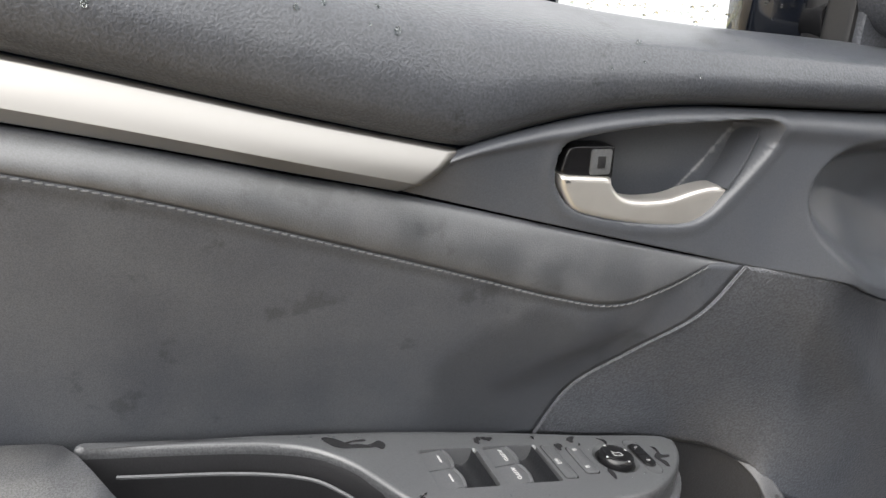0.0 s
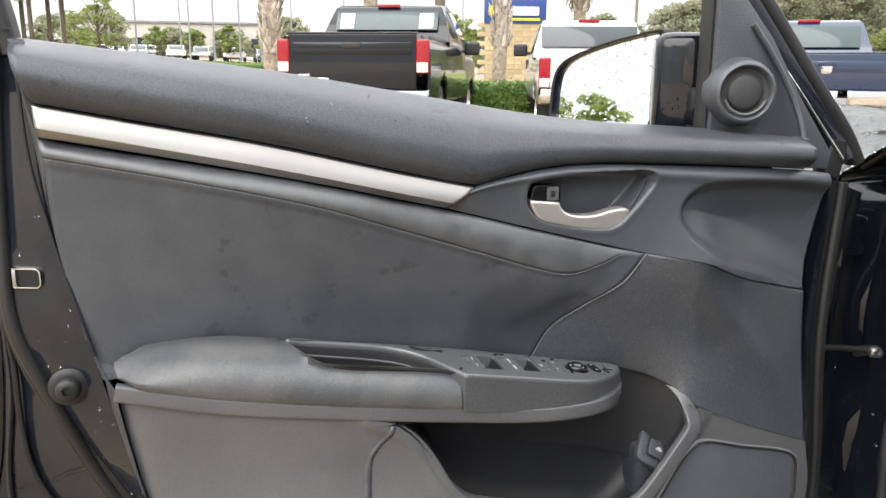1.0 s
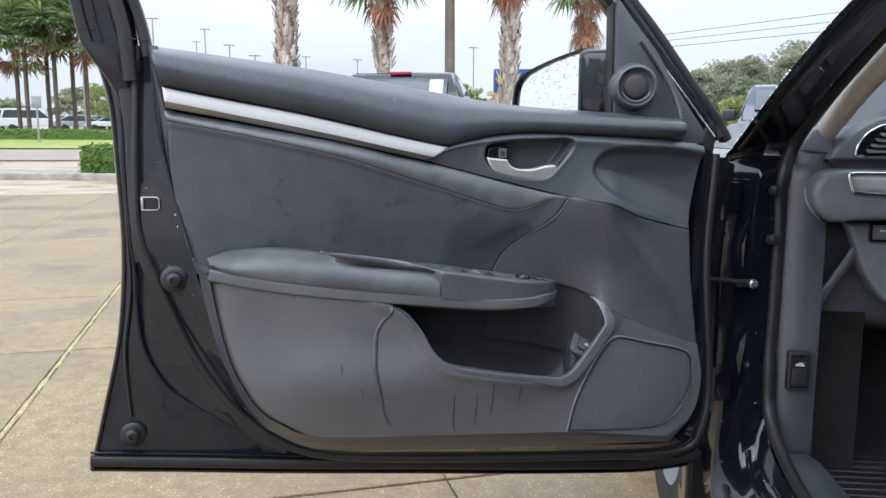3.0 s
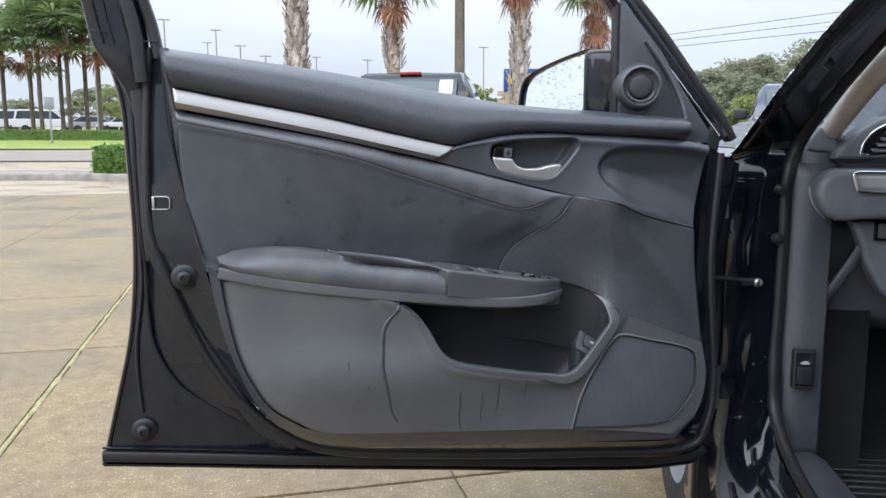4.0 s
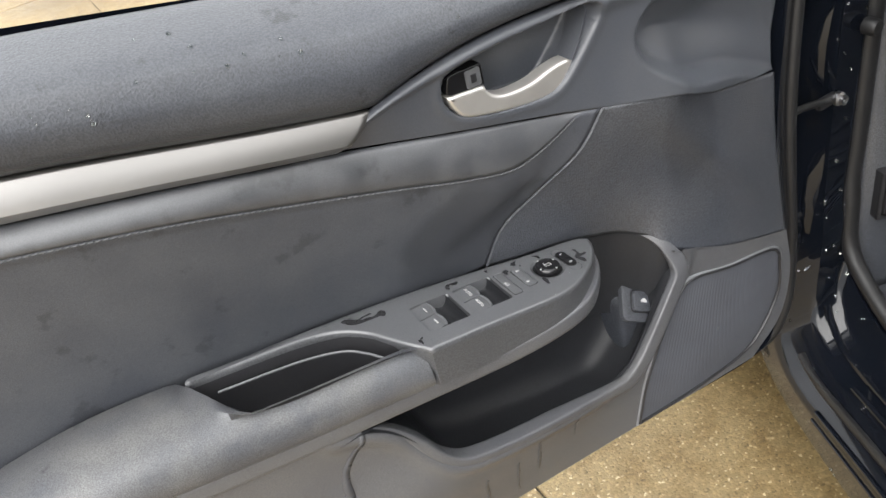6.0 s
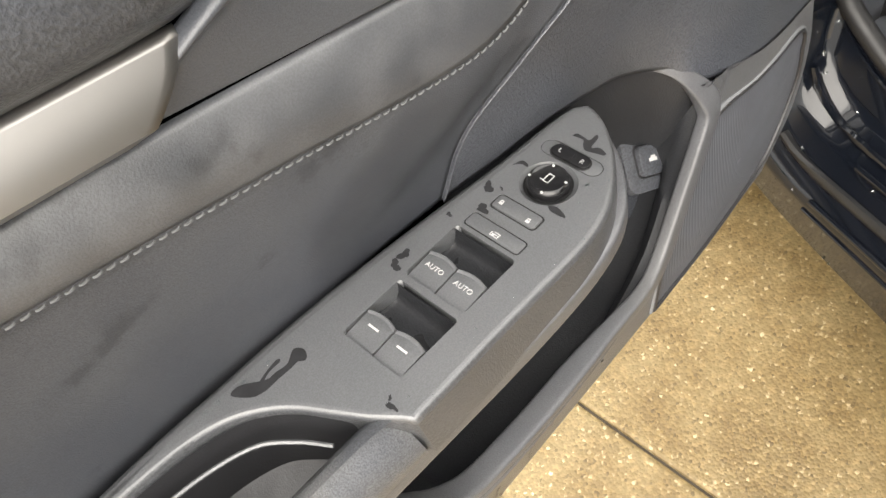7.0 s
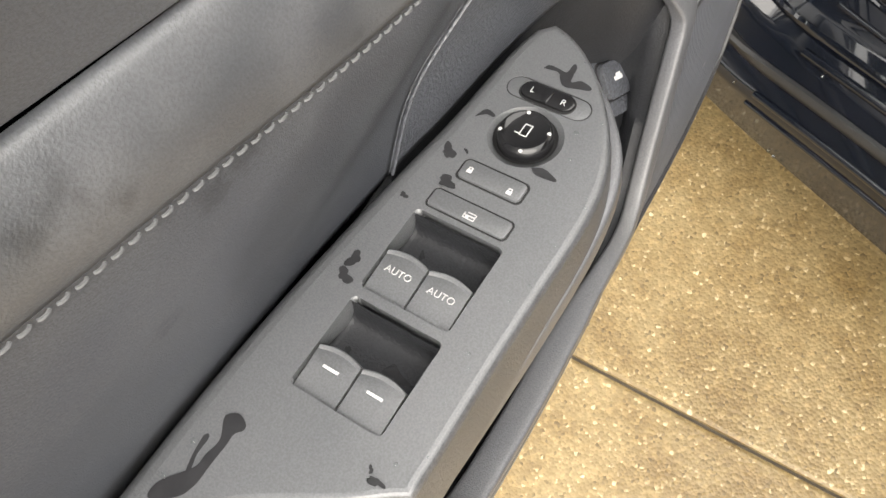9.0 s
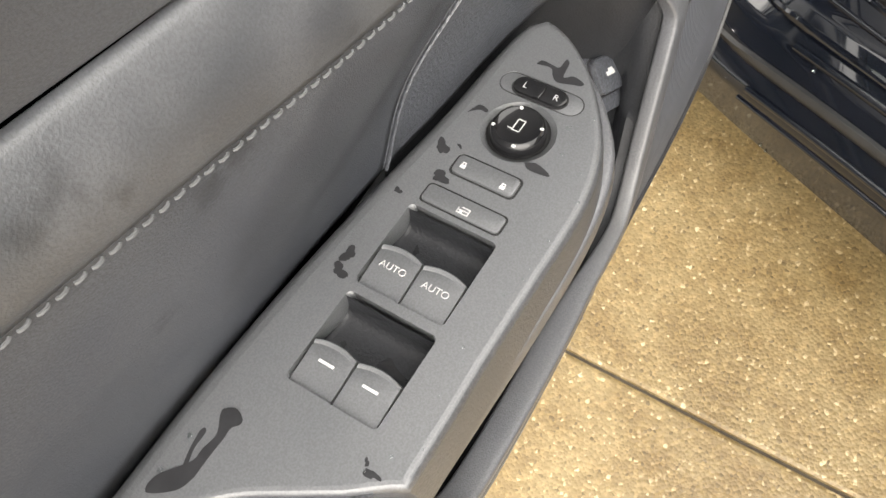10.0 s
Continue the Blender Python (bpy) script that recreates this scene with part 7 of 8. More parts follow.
def pickup(at, turn, paint, label, width=2.03, stacked=True, sheets=True, exhaust=False, tail_h=1.42, roof_h=1.95, badge=False):
    """A parked pickup, its tail at the thing's place and its nose along +y."""
    t = thing("pickup_truck", (*at, 0.0), turn, label, "pickup truck", "parked pickup trucks")
    w = width / 2
    # body sides with wheel arches, from the tail to the nose
    for s in (-1, 1):
        bm = bmesh.new()
        ny, nz = 60, 14
        grid = [[bm.verts.new((s * (w - 0.02 + 0.03 * math.sin(math.pi * k / nz) - 0.07 * step(k / nz, 0.86, 1.0) - 0.03 * step(j / ny, 0.93, 1.0)), 0.04 + 5.6 * j / ny, 0.52 + (tail_h - 0.55 - 0.18 * step(j / ny, 0.62, 0.75)) * k / nz)) for k in range(nz + 1)] for j in range(ny + 1)]
        for j in range(ny):
            for k in range(nz):
                y, z = 0.04 + 5.6 * (j + 0.5) / ny, 0.52 + (tail_h - 0.55) * (k + 0.5) / nz
                if all((y - a) ** 2 + (z - 0.42) ** 2 > 0.47 ** 2 for a in (1.25, 4.75)):
                    bm.faces.new((grid[j][k], grid[j + 1][k], grid[j + 1][k + 1], grid[j][k + 1]))
        bmesh.ops.delete(bm, geom=[v for v in bm.verts if not v.link_faces], context="VERTS")
        bmesh.ops.recalc_face_normals(bm, faces=bm.faces)
        part("body_side", bm, paint, t, local=True, thick=0.03)
        lamp = part("tail_lamp", block((0.17, 0.10, 0.44), Matrix.Translation((s * (w - 0.085), 0.035, tail_h - 0.30)), 0.03, 3), REDLENS, t, "red and clear tail lamp", local=True)
        part("lamp_lens", block((0.15, 0.03, 0.13), Matrix.Translation((s * (w - 0.085), -0.012, tail_h - 0.44)), 0.012, 2), CLEARLENS, lamp, local=True)
        arm = box_part("door_mirror", (0.26, 0.10, 0.22), (s * (w + 0.16), 3.55, 1.35), DARKPLASTIC, t, 0.04)
        part("mirror_stay", block((0.14, 0.05, 0.05), Matrix.Translation((s * (w + 0.02), 3.57, 1.30)), 0.01), DARKPLASTIC, arm, local=True)
        box_part("mud_flap", (0.30, 0.02, 0.34), (s * (w - 0.22), 0.82, 0.45), RUBBER, t, 0.005)
    # tailgate, bed, bumper
    gate = part("tailgate", block((2 * w - 0.33, 0.06, tail_h - 0.76), Matrix.Translation((0, 0.02, (tail_h + 0.74) / 2)), 0.02, 3), paint, t, local=True)
    part("gate_crease", block((2 * w - 0.45, 0.02, 0.16), Matrix.Translation((0, -0.012, tail_h - 0.20)), 0.008, 2), paint, gate, local=True)
    part("gate_handle", block((0.26, 0.03, 0.075), Matrix.Translation((0, -0.022, tail_h - 0.16)), 0.012, 2), DARKPLASTIC if paint != BLUEPAINT else paint, gate, local=True)
    part("gate_top", block((2 * w - 0.30, 0.09, 0.03), Matrix.Translation((0, 0.03, tail_h - 0.005)), 0.012, 2), paint, gate, local=True)
    if badge:
        part("badge", block((0.42, 0.012, 0.055), Matrix.Translation((-w + 0.50, -0.014, 0.87)), 0.004), CHROME, gate, "chrome badge bar", local=True)
        part("badge", block((0.16, 0.010, 0.025), Matrix.Translation((-w + 0.37, -0.014, 0.93)), 0.003), CHROME, gate, "chrome badge bar", local=True)
    if exhaust:
        part("badge", prism(rounded(0.15, 0.17, 0.04), 0.012, Matrix.Translation((0, -0.012, tail_h - 0.22)) @ Matrix.Rotation(radians(90), 4, "X"), 0.003), CHROME, gate, "plain chrome shield shape", local=True)
        part("badge", block((0.15, 0.012, 0.055), Matrix.Translation((-w + 0.42, -0.012, tail_h - 0.30)), 0.004), CHROME, gate, "chrome badge bar", local=True)
        for s in (-1, 1):
            part("exhaust_pipe", turned([(0.045, 0), (0.055, 0.0), (0.055, 0.2), (0.045, 0.2), (0.045, 0.0)], 20, Matrix.Translation((s * 0.62, -0.03, 0.48)) @ Matrix.Rotation(radians(-90), 4, "X")), CHROME, t, local=True)
    bar = curve([(-w, 0.05, 0), (-w + 0.04, -0.08, 0), (-w + 0.5, -0.13, 0), (-0.30, -0.14, 0)], 16)
    halves = []
    for s in (-1, 1):
        rows = [[Vector((s * p.x, p.y + dy, z)) for p in bar] for dy, z in ((0.05, 0.52), (0.0, 0.56), (-0.01, 0.66), (0.0, 0.74), (0.06, 0.755))]
        bm = sheet(rows)
        bmesh.ops.recalc_face_normals(bm, faces=bm.faces)
        halves.append(part("rear_bumper", bm, CHROME, t, "chrome rear step bumper", local=True, thick=0.02))
    bumper = halves[0]
    part("bumper_step", block((0.66, 0.16, 0.12), Matrix.Translation((0, -0.05, 0.58)), 0.02), GREYPAINT, bumper, local=True)
    part("number_plate", block((0.34, 0.012, 0.17), Matrix.Translation((0, -0.115, 0.655)), 0.004), CHROME, bumper, "plate holder with plain bars", local=True)
    part("plate_bars", block((0.27, 0.012, 0.10), Matrix.Translation((0, -0.122, 0.655)), 0.003), DARKPLASTIC if paint == PAINT else PAPER, bumper, local=True)
    part("tow_hitch", block((0.09, 0.20, 0.09), Matrix.Translation((0, -0.06, 0.46)), 0.01), CHROME if badge else UNDER, t, local=True)
    box_part("bed_floor", (2 * w - 0.2, 1.9, 0.06), (0, 1.0, 0.95), UNDER, t, 0.01)
    box_part("chassis", (1.1, 5.2, 0.22), (0, 2.8, 0.55), UNDER, t, 0.03)
    box_part("rear_axle", (1.6, 0.16, 0.16), (0, 1.25, 0.42), UNDER, t, 0.04)
    box_part("spare_wheel", (0.7, 0.7, 0.18), (0, 0.55, 0.52), UNDER, t, 0.06)
    # cab
    cabin = []
    for y, z, k in ((2.02, tail_h - 0.06, 0.99), (2.12, tail_h + 0.10, 0.965), (2.32, roof_h - 0.06, 0.83), (2.45, roof_h - 0.01, 0.78), (3.1, roof_h + 0.02, 0.78), (3.55, roof_h - 0.04, 0.79), (4.25, tail_h - 0.05, 0.96), (4.4, tail_h - 0.22, 0.97)):
        cabin.append([Vector((w * k * math.copysign(abs(c) ** 0.3, c) if abs(c) > 1e-6 else 0.0, y, z)) for c in [math.cos(math.pi * i / 16) for i in range(17)]])
    bm = sheet(cabin)
    side_l, side_r = [r[0] for r in cabin], [r[-1] for r in cabin]
    for s in (side_l, side_r):
        sheet([s, [Vector((math.copysign(w * 0.97, p.x), p.y, tail_h - 0.24)) for p in s]], bm)
    bmesh.ops.recalc_face_normals(bm, faces=bm.faces)
    cab = part("cab", bm, paint, t, local=True)
    slope = math.atan2(0.20, roof_h - 0.16 - tail_h)
    pane = part("rear_window", block((1.62, 0.012, roof_h - tail_h - 0.20), Matrix.Translation((0, 2.165, (roof_h + tail_h) / 2 + 0.0)) @ Matrix.Rotation(-slope, 4, "X"), 0.004), WINDOW if paint == WHITEPAINT else CABINGLASS, cab, "tinted rear window", local=True)
    part("high_lamp", block((0.36, 0.04, 0.05), Matrix.Translation((0, 2.33, roof_h - 0.025)), 0.01), REDLENS, cab, local=True)
    if sheets:
        for x in (-0.63, 0.63):
            part("window_sheet", block((0.22, 0.006, 0.26), Matrix.Translation((x, 2.150, (roof_h + tail_h) / 2)) @ Matrix.Rotation(-slope, 4, "X")), PAPER, pane, "white paper sheet in the window", local=True)
    for s in (-1, 1):
        q = [Vector((s * w * a, y, z)) for a, y, z in ((0.975, 2.30, tail_h + 0.02), (0.975, 4.10, tail_h - 0.02), (0.83, 3.50, roof_h - 0.10), (0.84, 2.45, roof_h - 0.09))]
        bm = bmesh.new()
        bm.faces.new([bm.verts.new(p + Vector((s * 0.01, 0, 0))) for p in q])
        part("side_window", bm, WINDOW, cab, local=True, thick=0.006)
    box_part("hood", (2 * w - 0.1, 1.35, 0.10), (0, 4.95, tail_h - 0.22), paint, t, 0.05)
    box_part("nose", (2 * w - 0.06, 0.12, 0.70), (0, 5.62, 0.85), DARKPLASTIC, t, 0.04)
    wheel_set(t, [(s * (w - 0.17), y) for s in (-1, 1) for y in (1.25, 4.75)], 0.40, 0.27)
    return t


HEADING = math.degrees(math.atan2(-0.27, 0.963))
pickup((1.91, 9.98), HEADING - 8, PAINT, "black pickup with chrome bumper parked by the kerb", 2.06, badge=True, tail_h=1.48, roof_h=2.0)
pickup((5.62, 10.05), HEADING - 3, WHITEPAINT, "white pickup with a dark gate handle beside the black one", 1.92, sheets=False, tail_h=1.27, roof_h=1.85)
pickup((8.88, 9.40), HEADING - 16, BLUEPAINT, "dark blue pickup with wide chrome bumper and twin exhausts", 2.06, exhaust=True, sheets=False, tail_h=1.29, roof_h=1.88)


def far_car(kind, paint, label):
    """A far parked car; kind is sedan or van. Nose along +x."""
    t = thing("parked_" + kind, label=label, category="car", group="cars in the far lot")
    l, w, h, belt = (5.2, 1.9, 1.95, 1.15) if kind == "van" else (4.6, 1.8, 1.45, 0.92)
    body = [(-l / 2, 0.45), (-l / 2 + 0.05, belt - 0.05), (-l / 2 + 0.25, belt), (l / 2 - 0.9, belt - 0.05), (l / 2 - 0.1, belt - 0.22), (l / 2, 0.5)]
    roof = [(-l / 2 + 0.15, belt), (-l / 2 + 0.35, h - 0.04), (-l / 2 + 0.6, h), (l / 2 - 2.0, h), (l / 2 - 1.2, belt)] if kind == "van" else [(-l / 2 + 0.3, belt), (-l / 2 + 1.2, h - 0.03), (-0.3, h), (0.45, h - 0.08), (1.25, belt - 0.02)]
    part("body", prism([(x, z) for x, z in body], w, Matrix.Translation((0, w / 2, 0)) @ Matrix.Rotation(radians(90), 4, "X"), 0.0), paint, t, local=True, smooth=False, bevel=0.06)
    part("cabin", prism([(x, z) for x, z in roof], w * 0.82, Matrix.Translation((0, w * 0.41, 0)) @ Matrix.Rotation(radians(90), 4, "X"), 0.0), paint, t, local=True, smooth=False, bevel=0.05)
    inset_roof = [(x * 0.93 + 0.0, belt + (z - belt) * 0.82 + 0.02) for x, z in roof]
    for (xa, za), (xb, zb) in ((roof[0], roof[1]), (roof[-1], roof[-2])):
        lean = math.atan2(xb - xa, zb - za)
        part("end_glass", block((0.03, w * 0.70, math.hypot(xb - xa, zb - za) * 0.72), Matrix.Translation(((xa + xb) / 2 - math.copysign(0.01, -xa), 0, (za + zb) / 2)) @ Matrix.Rotation(lean, 4, "Y"), 0.008), WINDOW, t, local=True)
    for s in (-1, 1):
        part("side_glass", prism(inset_roof, 0.02, Matrix.Translation((0, s * w * 0.415 + 0.01, 0)) @ Matrix.Rotation(radians(90), 4, "X")), WINDOW, t, local=True, smooth=False)
        for x in (-l * 0.3, l * 0.31):
            m = Matrix.Translation((x, s * (w / 2 - 0.08), 0.32)) @ Matrix.Rotation(radians(90), 4, "X")
            part("wheel", turned([(0.0005, 0.11), (0.30, 0.11), (0.32, 0.08), (0.32, -0.08), (0.30, -0.11), (0.0005, -0.11)], 18, m), TYRE, t, local=True)
    return t


protos = [far_car("van", WHITEPAINT, "white van parked in the far lot"), far_car("sedan", GREYPAINT, "grey sedan parked in the far lot"), far_car("sedan", WHITEPAINT, "white sedan parked in the far lot")]
spots = [(-17.0, 74.5, 0, 1), (-13.0, 74.2, 1, 1), (-10.6, 74.0, 2, 1), (-21.5, 75.5, 0, 1)]
rng = random.Random(9)
for k in range(24):
    spots.append((-13.0 + 2.9 * (k % 12) + rng.uniform(-0.3, 0.3), 82.0 + 7 * (k // 12), 1 + k % 2, 0))
used = set()
for x, y, kind, across in spots:
    m = Matrix.Translation((x, y, ground_z(x, y) + 0.02)) @ Matrix.Rotation(radians(rng.choice((0, 180)) + (8 if across else 90) + rng.uniform(-3, 3)), 4, "Z")
    if kind not in used:
        used.add(kind)
        protos[kind].matrix_basis = m
    else:
        copy_thing(protos[kind], m)

# ---- sign, poles and wires ----
sign = thing("monument_sign", (14.35, 37.8, ground_z(14.35, 37.8)), -14.5, "tan block monument sign with a blue and yellow panel", "sign")
rng = random.Random(3)
base_block = block((0.72, 0.5, 0.22), None, 0.012, 1)
me = bpy.data.meshes.new("block")
base_block.to_mesh(me)
base_block.free()
me.materials.append(TANBLOCK)
part("sign_core", block((2.9, 0.42, 3.0), Matrix.Translation((0, 0, 1.45))), KERB, sign, local=True, smooth=False)
for r in range(13):
    for c_ in range(5):
        x = -1.48 + 0.74 * c_ - (0.37 if r % 2 else 0)
        if -1.5 < x < 1.5:
            ob = new("block", me)
            ob.parent = sign
            ob.matrix_basis = Matrix.Translation((x, rng.uniform(-0.008, 0.008), 0.11 + 0.226 * r))
panel = part("sign_panel", block((3.05, 0.56, 1.16), Matrix.Translation((0, -0.02, 3.45)), 0.03, 2), SIGNBLUE, sign, "blue panel with plain yellow and white shapes", local=True)
part("sign_shape", block((1.05, 0.02, 0.46), Matrix.Translation((-0.80, -0.31, 3.50)), 0.05), SIGNYELLOW, panel, local=True)
part("sign_shape", block((1.30, 0.02, 0.42), Matrix.Translation((0.50, -0.31, 3.48)), 0.05), PAPER, panel, local=True)
part("sign_bar", block((1.5, 0.02, 0.10), Matrix.Translation((0.45, -0.31, 3.08))), SIGNYELLOW, panel, local=True)


def pole(x, y, height, r, m, label, arms=0, name="light_pole"):
    p = thing(name, (x, y, ground_z(x, y)), label=label, category="pole", group="lot light poles" if arms else "utility poles")
    b = Vector((x, y, ground_z(x, y) - 0.1))
    part("shaft", sweep([b, b + Vector((0, 0, height * 0.5)), b + Vector((0, 0, height))], [r, r * 0.85, r * 0.7], None, 10), m, p)
    for k in range(arms):
        s = -1 if k else 1
        part("lamp_head", block((0.36, 0.2, 0.08), Matrix.Translation(b + Vector((s * 0.24, 0, height - 0.05))), 0.03), m, p)
    return p


pole(4.95, 16.9, 8.5, 0.13, WOODPOLE, "weathered round wooden pole on the island", 0, "utility_pole")
pole(30.0, 54.5, 8.3, 0.14, WOODPOLE, "thin wooden pole far off carrying wires", 0, "utility_pole")
for x, y, h in ((-5.7, 62, 8.6), (-0.3, 60.7, 6.8), (1.5, 60.3, 6.1), (3.0, 60.0, 5.5), (-12, 70, 9), (-9.5, 78, 8), (-3.5, 80, 8.6), (6.5, 76, 7.5), (10.5, 70, 7.0), (20, 66, 8.0), (-15.5, 64, 7.5), (-2.4, 72, 9.0)):
    pole(x, y, h, 0.075, GALV, "slim grey parking lot light pole", 2)
for k in range(3):
    a, b = Vector((30.0, 54.5, 8.2 - 0.45 * k)), Vector((110, 30.0, 21.0 - 1.6 * k))
    solo("power_line", sweep([a.lerp(b, i / 12) - Vector((0, 0, 0.9 * math.sin(math.pi * i / 12))) for i in range(13)], 0.020, None, 5), UNDER, "thin dark overhead wire", "wire", "overhead wires")
post = thing("sign_post", (-9.35, 41.8, ground_z(-9.35, 41.8)), label="small grey sign on a thin post in the lawn", category="sign post")
part("post", sweep([Vector((-9.35, 41.8, 0.3)), Vector((-9.35, 41.8, 1.3)), Vector((-9.35, 41.8, 2.5))], 0.045, None, 8), GALV, post)
part("sign_plate", block((0.45, 0.03, 0.6), Matrix.Translation((-9.35, 41.75, 2.5)), 0.01), GALV, post)

# far shop buildings on the skyline
for x, y, w, h in ((-4, 118, 26, 4.2), (26, 122, 20, 4.6)):
    b = thing("shop_building", (x, y, ground_z(x, y)), label="long low pale shop building on the skyline", category="building", group="far buildings")
    part("wall", block((w, 10, h), Matrix.Translation((x, y, ground_z(x, y) + h / 2)), 0.05, 1), material("pale_render_wall", (0.55, 0.52, 0.48), 0.8, stain=0.3, stain_size=2.0), b, smooth=False)
    part("roof_edge", block((w + 0.6, 10.6, 0.35), Matrix.Translation((x, y, ground_z(x, y) + h + 0.1)), 0.05, 1), GALV, b, smooth=False)
    for k in range(5):
        part("shop_window", block((w / 7, 0.2, 1.6), Matrix.Translation((x - w * 0.38 + w * 0.19 * k, y - 5.05, ground_z(x, y) + 1.5)), 0.03, 1), WINDOW, b, smooth=False)

# ---- rain drops and wet marks ----
rng = random.Random(21)
bm = bmesh.new()
for _ in range(260):
    k = rng.randrange(len(loop))
    s = math.sqrt(rng.random()) * 0.97
    p = glass_at @ Vector((loop[k][0] * s, loop[k][1] * s, 0.0042))
    bmesh.ops.create_icosphere(bm, subdivisions=1, radius=rng.uniform(0.0008, 0.0024), matrix=Matrix.Translation(p))
part("rain_spatter", bm, WATER, mirror_glass, kind="stuff")

cap_beads = bmesh.new()
cap_at = Matrix.Translation((0.846, 0.172, 1.050)) @ Matrix.Rotation(radians(-24), 4, "Z")
for _ in range(70):
    p = cap_at @ Vector((rng.uniform(-0.055, 0.055), -0.0402, rng.uniform(-0.055, 0.056)))
    bmesh.ops.create_icosphere(cap_beads, subdivisions=1, radius=rng.uniform(0.0008, 0.0020), matrix=Matrix.Translation(p))
part("drop_spatter", cap_beads, WATER, mirror_shell, kind="stuff")

# wet film and runs on the trim
def blob(x, y, r, seed, stretch=1.0, angle=0.0):
    g = random.Random(seed)
    ph = [g.uniform(0, 6.28) for _ in range(4)]
    out = []
    for k in range(36):
        a = 2 * math.pi * k / 36
        q = r * (1 + 0.34 * math.sin(2 * a + ph[0]) + 0.20 * math.sin(3 * a + ph[1]) + 0.10 * math.sin(5 * a + ph[2]) + 0.05 * math.sin(9 * a + ph[3]))
        u, v = q * math.cos(a) * stretch, q * math.sin(a) / stretch
        out.append((x + u * math.cos(angle) - v * math.sin(angle), y + u * math.sin(angle) + v * math.cos(angle)))
    return out


def hollow_dz(x, y):
    """How far the floor of a switch hollow lies below the panel's top."""
    for x0, span in ((0.5205, 0.0199), (0.565, 0.0189)):
        if x0 < x < x0 + span and 0.039 < y < 0.078:
            k = (x - x0) / span
            a, b = [(p, q) for p, q in zip(HOLLOW, HOLLOW[1:]) if p[0] <= k <= q[0]][0]
            return a[1] + (b[1] - a[1]) * (k - a[0]) / (b[0] - a[0]) + 0.0001
    return 0.0003


def wet(outline):
    """A thin film of water with the given outline on the switch panel."""
    b2 = bmesh.new()
    top_v = [b2.verts.new((px, py, top_z(px) + hollow_dz(px, py) + 0.0002)) for px, py in outline]
    low_v = [b2.verts.new(v.co - Vector((0, 0, 0.0002))) for v in top_v]
    b2.faces.new(top_v)
    for k in range(len(outline)):
        b2.faces.new((top_v[k], low_v[k], low_v[(k + 1) % len(outline)], top_v[(k + 1) % len(outline)]))
    bmesh.ops.recalc_face_normals(b2, faces=b2.faces)
    return part("wet_spot", b2, WETFILM, switch_panel, "dark wet spot", smooth=False)


def smear(points, n):
    return wet([(p.x, p.y) for p in curve([(x, y, 0) for x, y in points] + [(*points[0], 0)], n)[:-1]])


smear([(0.4806, 0.0884), (0.4832, 0.0890), (0.4856, 0.0852), (0.4839, 0.0809), (0.4816, 0.0803), (0.4792, 0.0823), (0.4752, 0.0821), (0.4689, 0.0823), (0.4646, 0.0823), (0.4591, 0.0824), (0.4534, 0.0849), (0.4480, 0.0930), (0.4539, 0.0938), (0.4636, 0.0866), (0.4689, 0.0861), (0.4751, 0.0852)], 80)
smear([(0.4733, 0.0911), (0.4749, 0.0902), (0.4734, 0.0889), (0.4674, 0.0887), (0.4617, 0.0868), (0.4611, 0.0881), (0.4670, 0.0900)], 40)
smear([(0.6731, 0.0707), (0.6758, 0.0693), (0.6756, 0.0643), (0.6755, 0.0608), (0.6811, 0.0602), (0.6797, 0.0581), (0.6745, 0.0574), (0.6713, 0.0564), (0.6738, 0.0529), (0.6724, 0.0475), (0.6705, 0.0478), (0.6695, 0.0515), (0.6678, 0.0580), (0.6705, 0.0615), (0.6738, 0.0640)], 70)
smear([(0.6361, 0.0831), (0.6416, 0.0807), (0.6410, 0.0762), (0.6394, 0.0759), (0.6393, 0.0794)], 30)
smear([(0.6243, 0.0494), (0.6261, 0.0446), (0.6240, 0.0382), (0.6225, 0.0381), (0.6220, 0.0462)], 30)
smear([(0.5242, 0.0558), (0.5272, 0.0548), (0.5293, 0.0533), (0.5270, 0.0490), (0.5252, 0.0426), (0.5243, 0.0440), (0.5228, 0.0488), (0.5244, 0.0500), (0.5236, 0.0530)], 44)
for i, (x, y, r, st, an) in enumerate(((0.5550, 0.0870, 0.0028, 1.1, 0.5), (0.5475, 0.0858, 0.0028, 1.1, 1.0), (0.6155, 0.0828, 0.0030, 1.15, 0.2), (0.6022, 0.0752, 0.0030, 1.35, 1.7), (0.5886, 0.0868, 0.0014, 1.0, 0.2),
                                       (0.4935, 0.0350, 0.0010, 1.2, 0.4), (0.4910, 0.0315, 0.0020, 1.5, 1.4), (0.5246, 0.0712, 0.0014, 1.1, 0.0), (0.5720, 0.0700, 0.0016, 1.7, 0.6), (0.6190, 0.0765, 0.0009, 1.2, 1.0))):
    wet(blob(x, y, r, 50 + i, st, an))
# fine stipple of spray beside the mirror control
rng = random.Random(12)
stipple = bmesh.new()
for _ in range(90):
    k = rng.random()
    x, y = 0.6235 + rng.gauss(0, 0.0013) + 0.002 * k, 0.071 - 0.021 * k + rng.gauss(0, 0.0012)
    if math.hypot(x - 0.637, y - 0.0593) > 0.0172:
        bmesh.ops.create_icosphere(stipple, subdivisions=1, radius=rng.uniform(0.0002, 0.0005), matrix=Matrix.Translation((x, y, top_z(x))))
part("spray_stipple", stipple, WATER, switch_panel, kind="stuff")

rng = random.Random(31)
bm = bmesh.new()


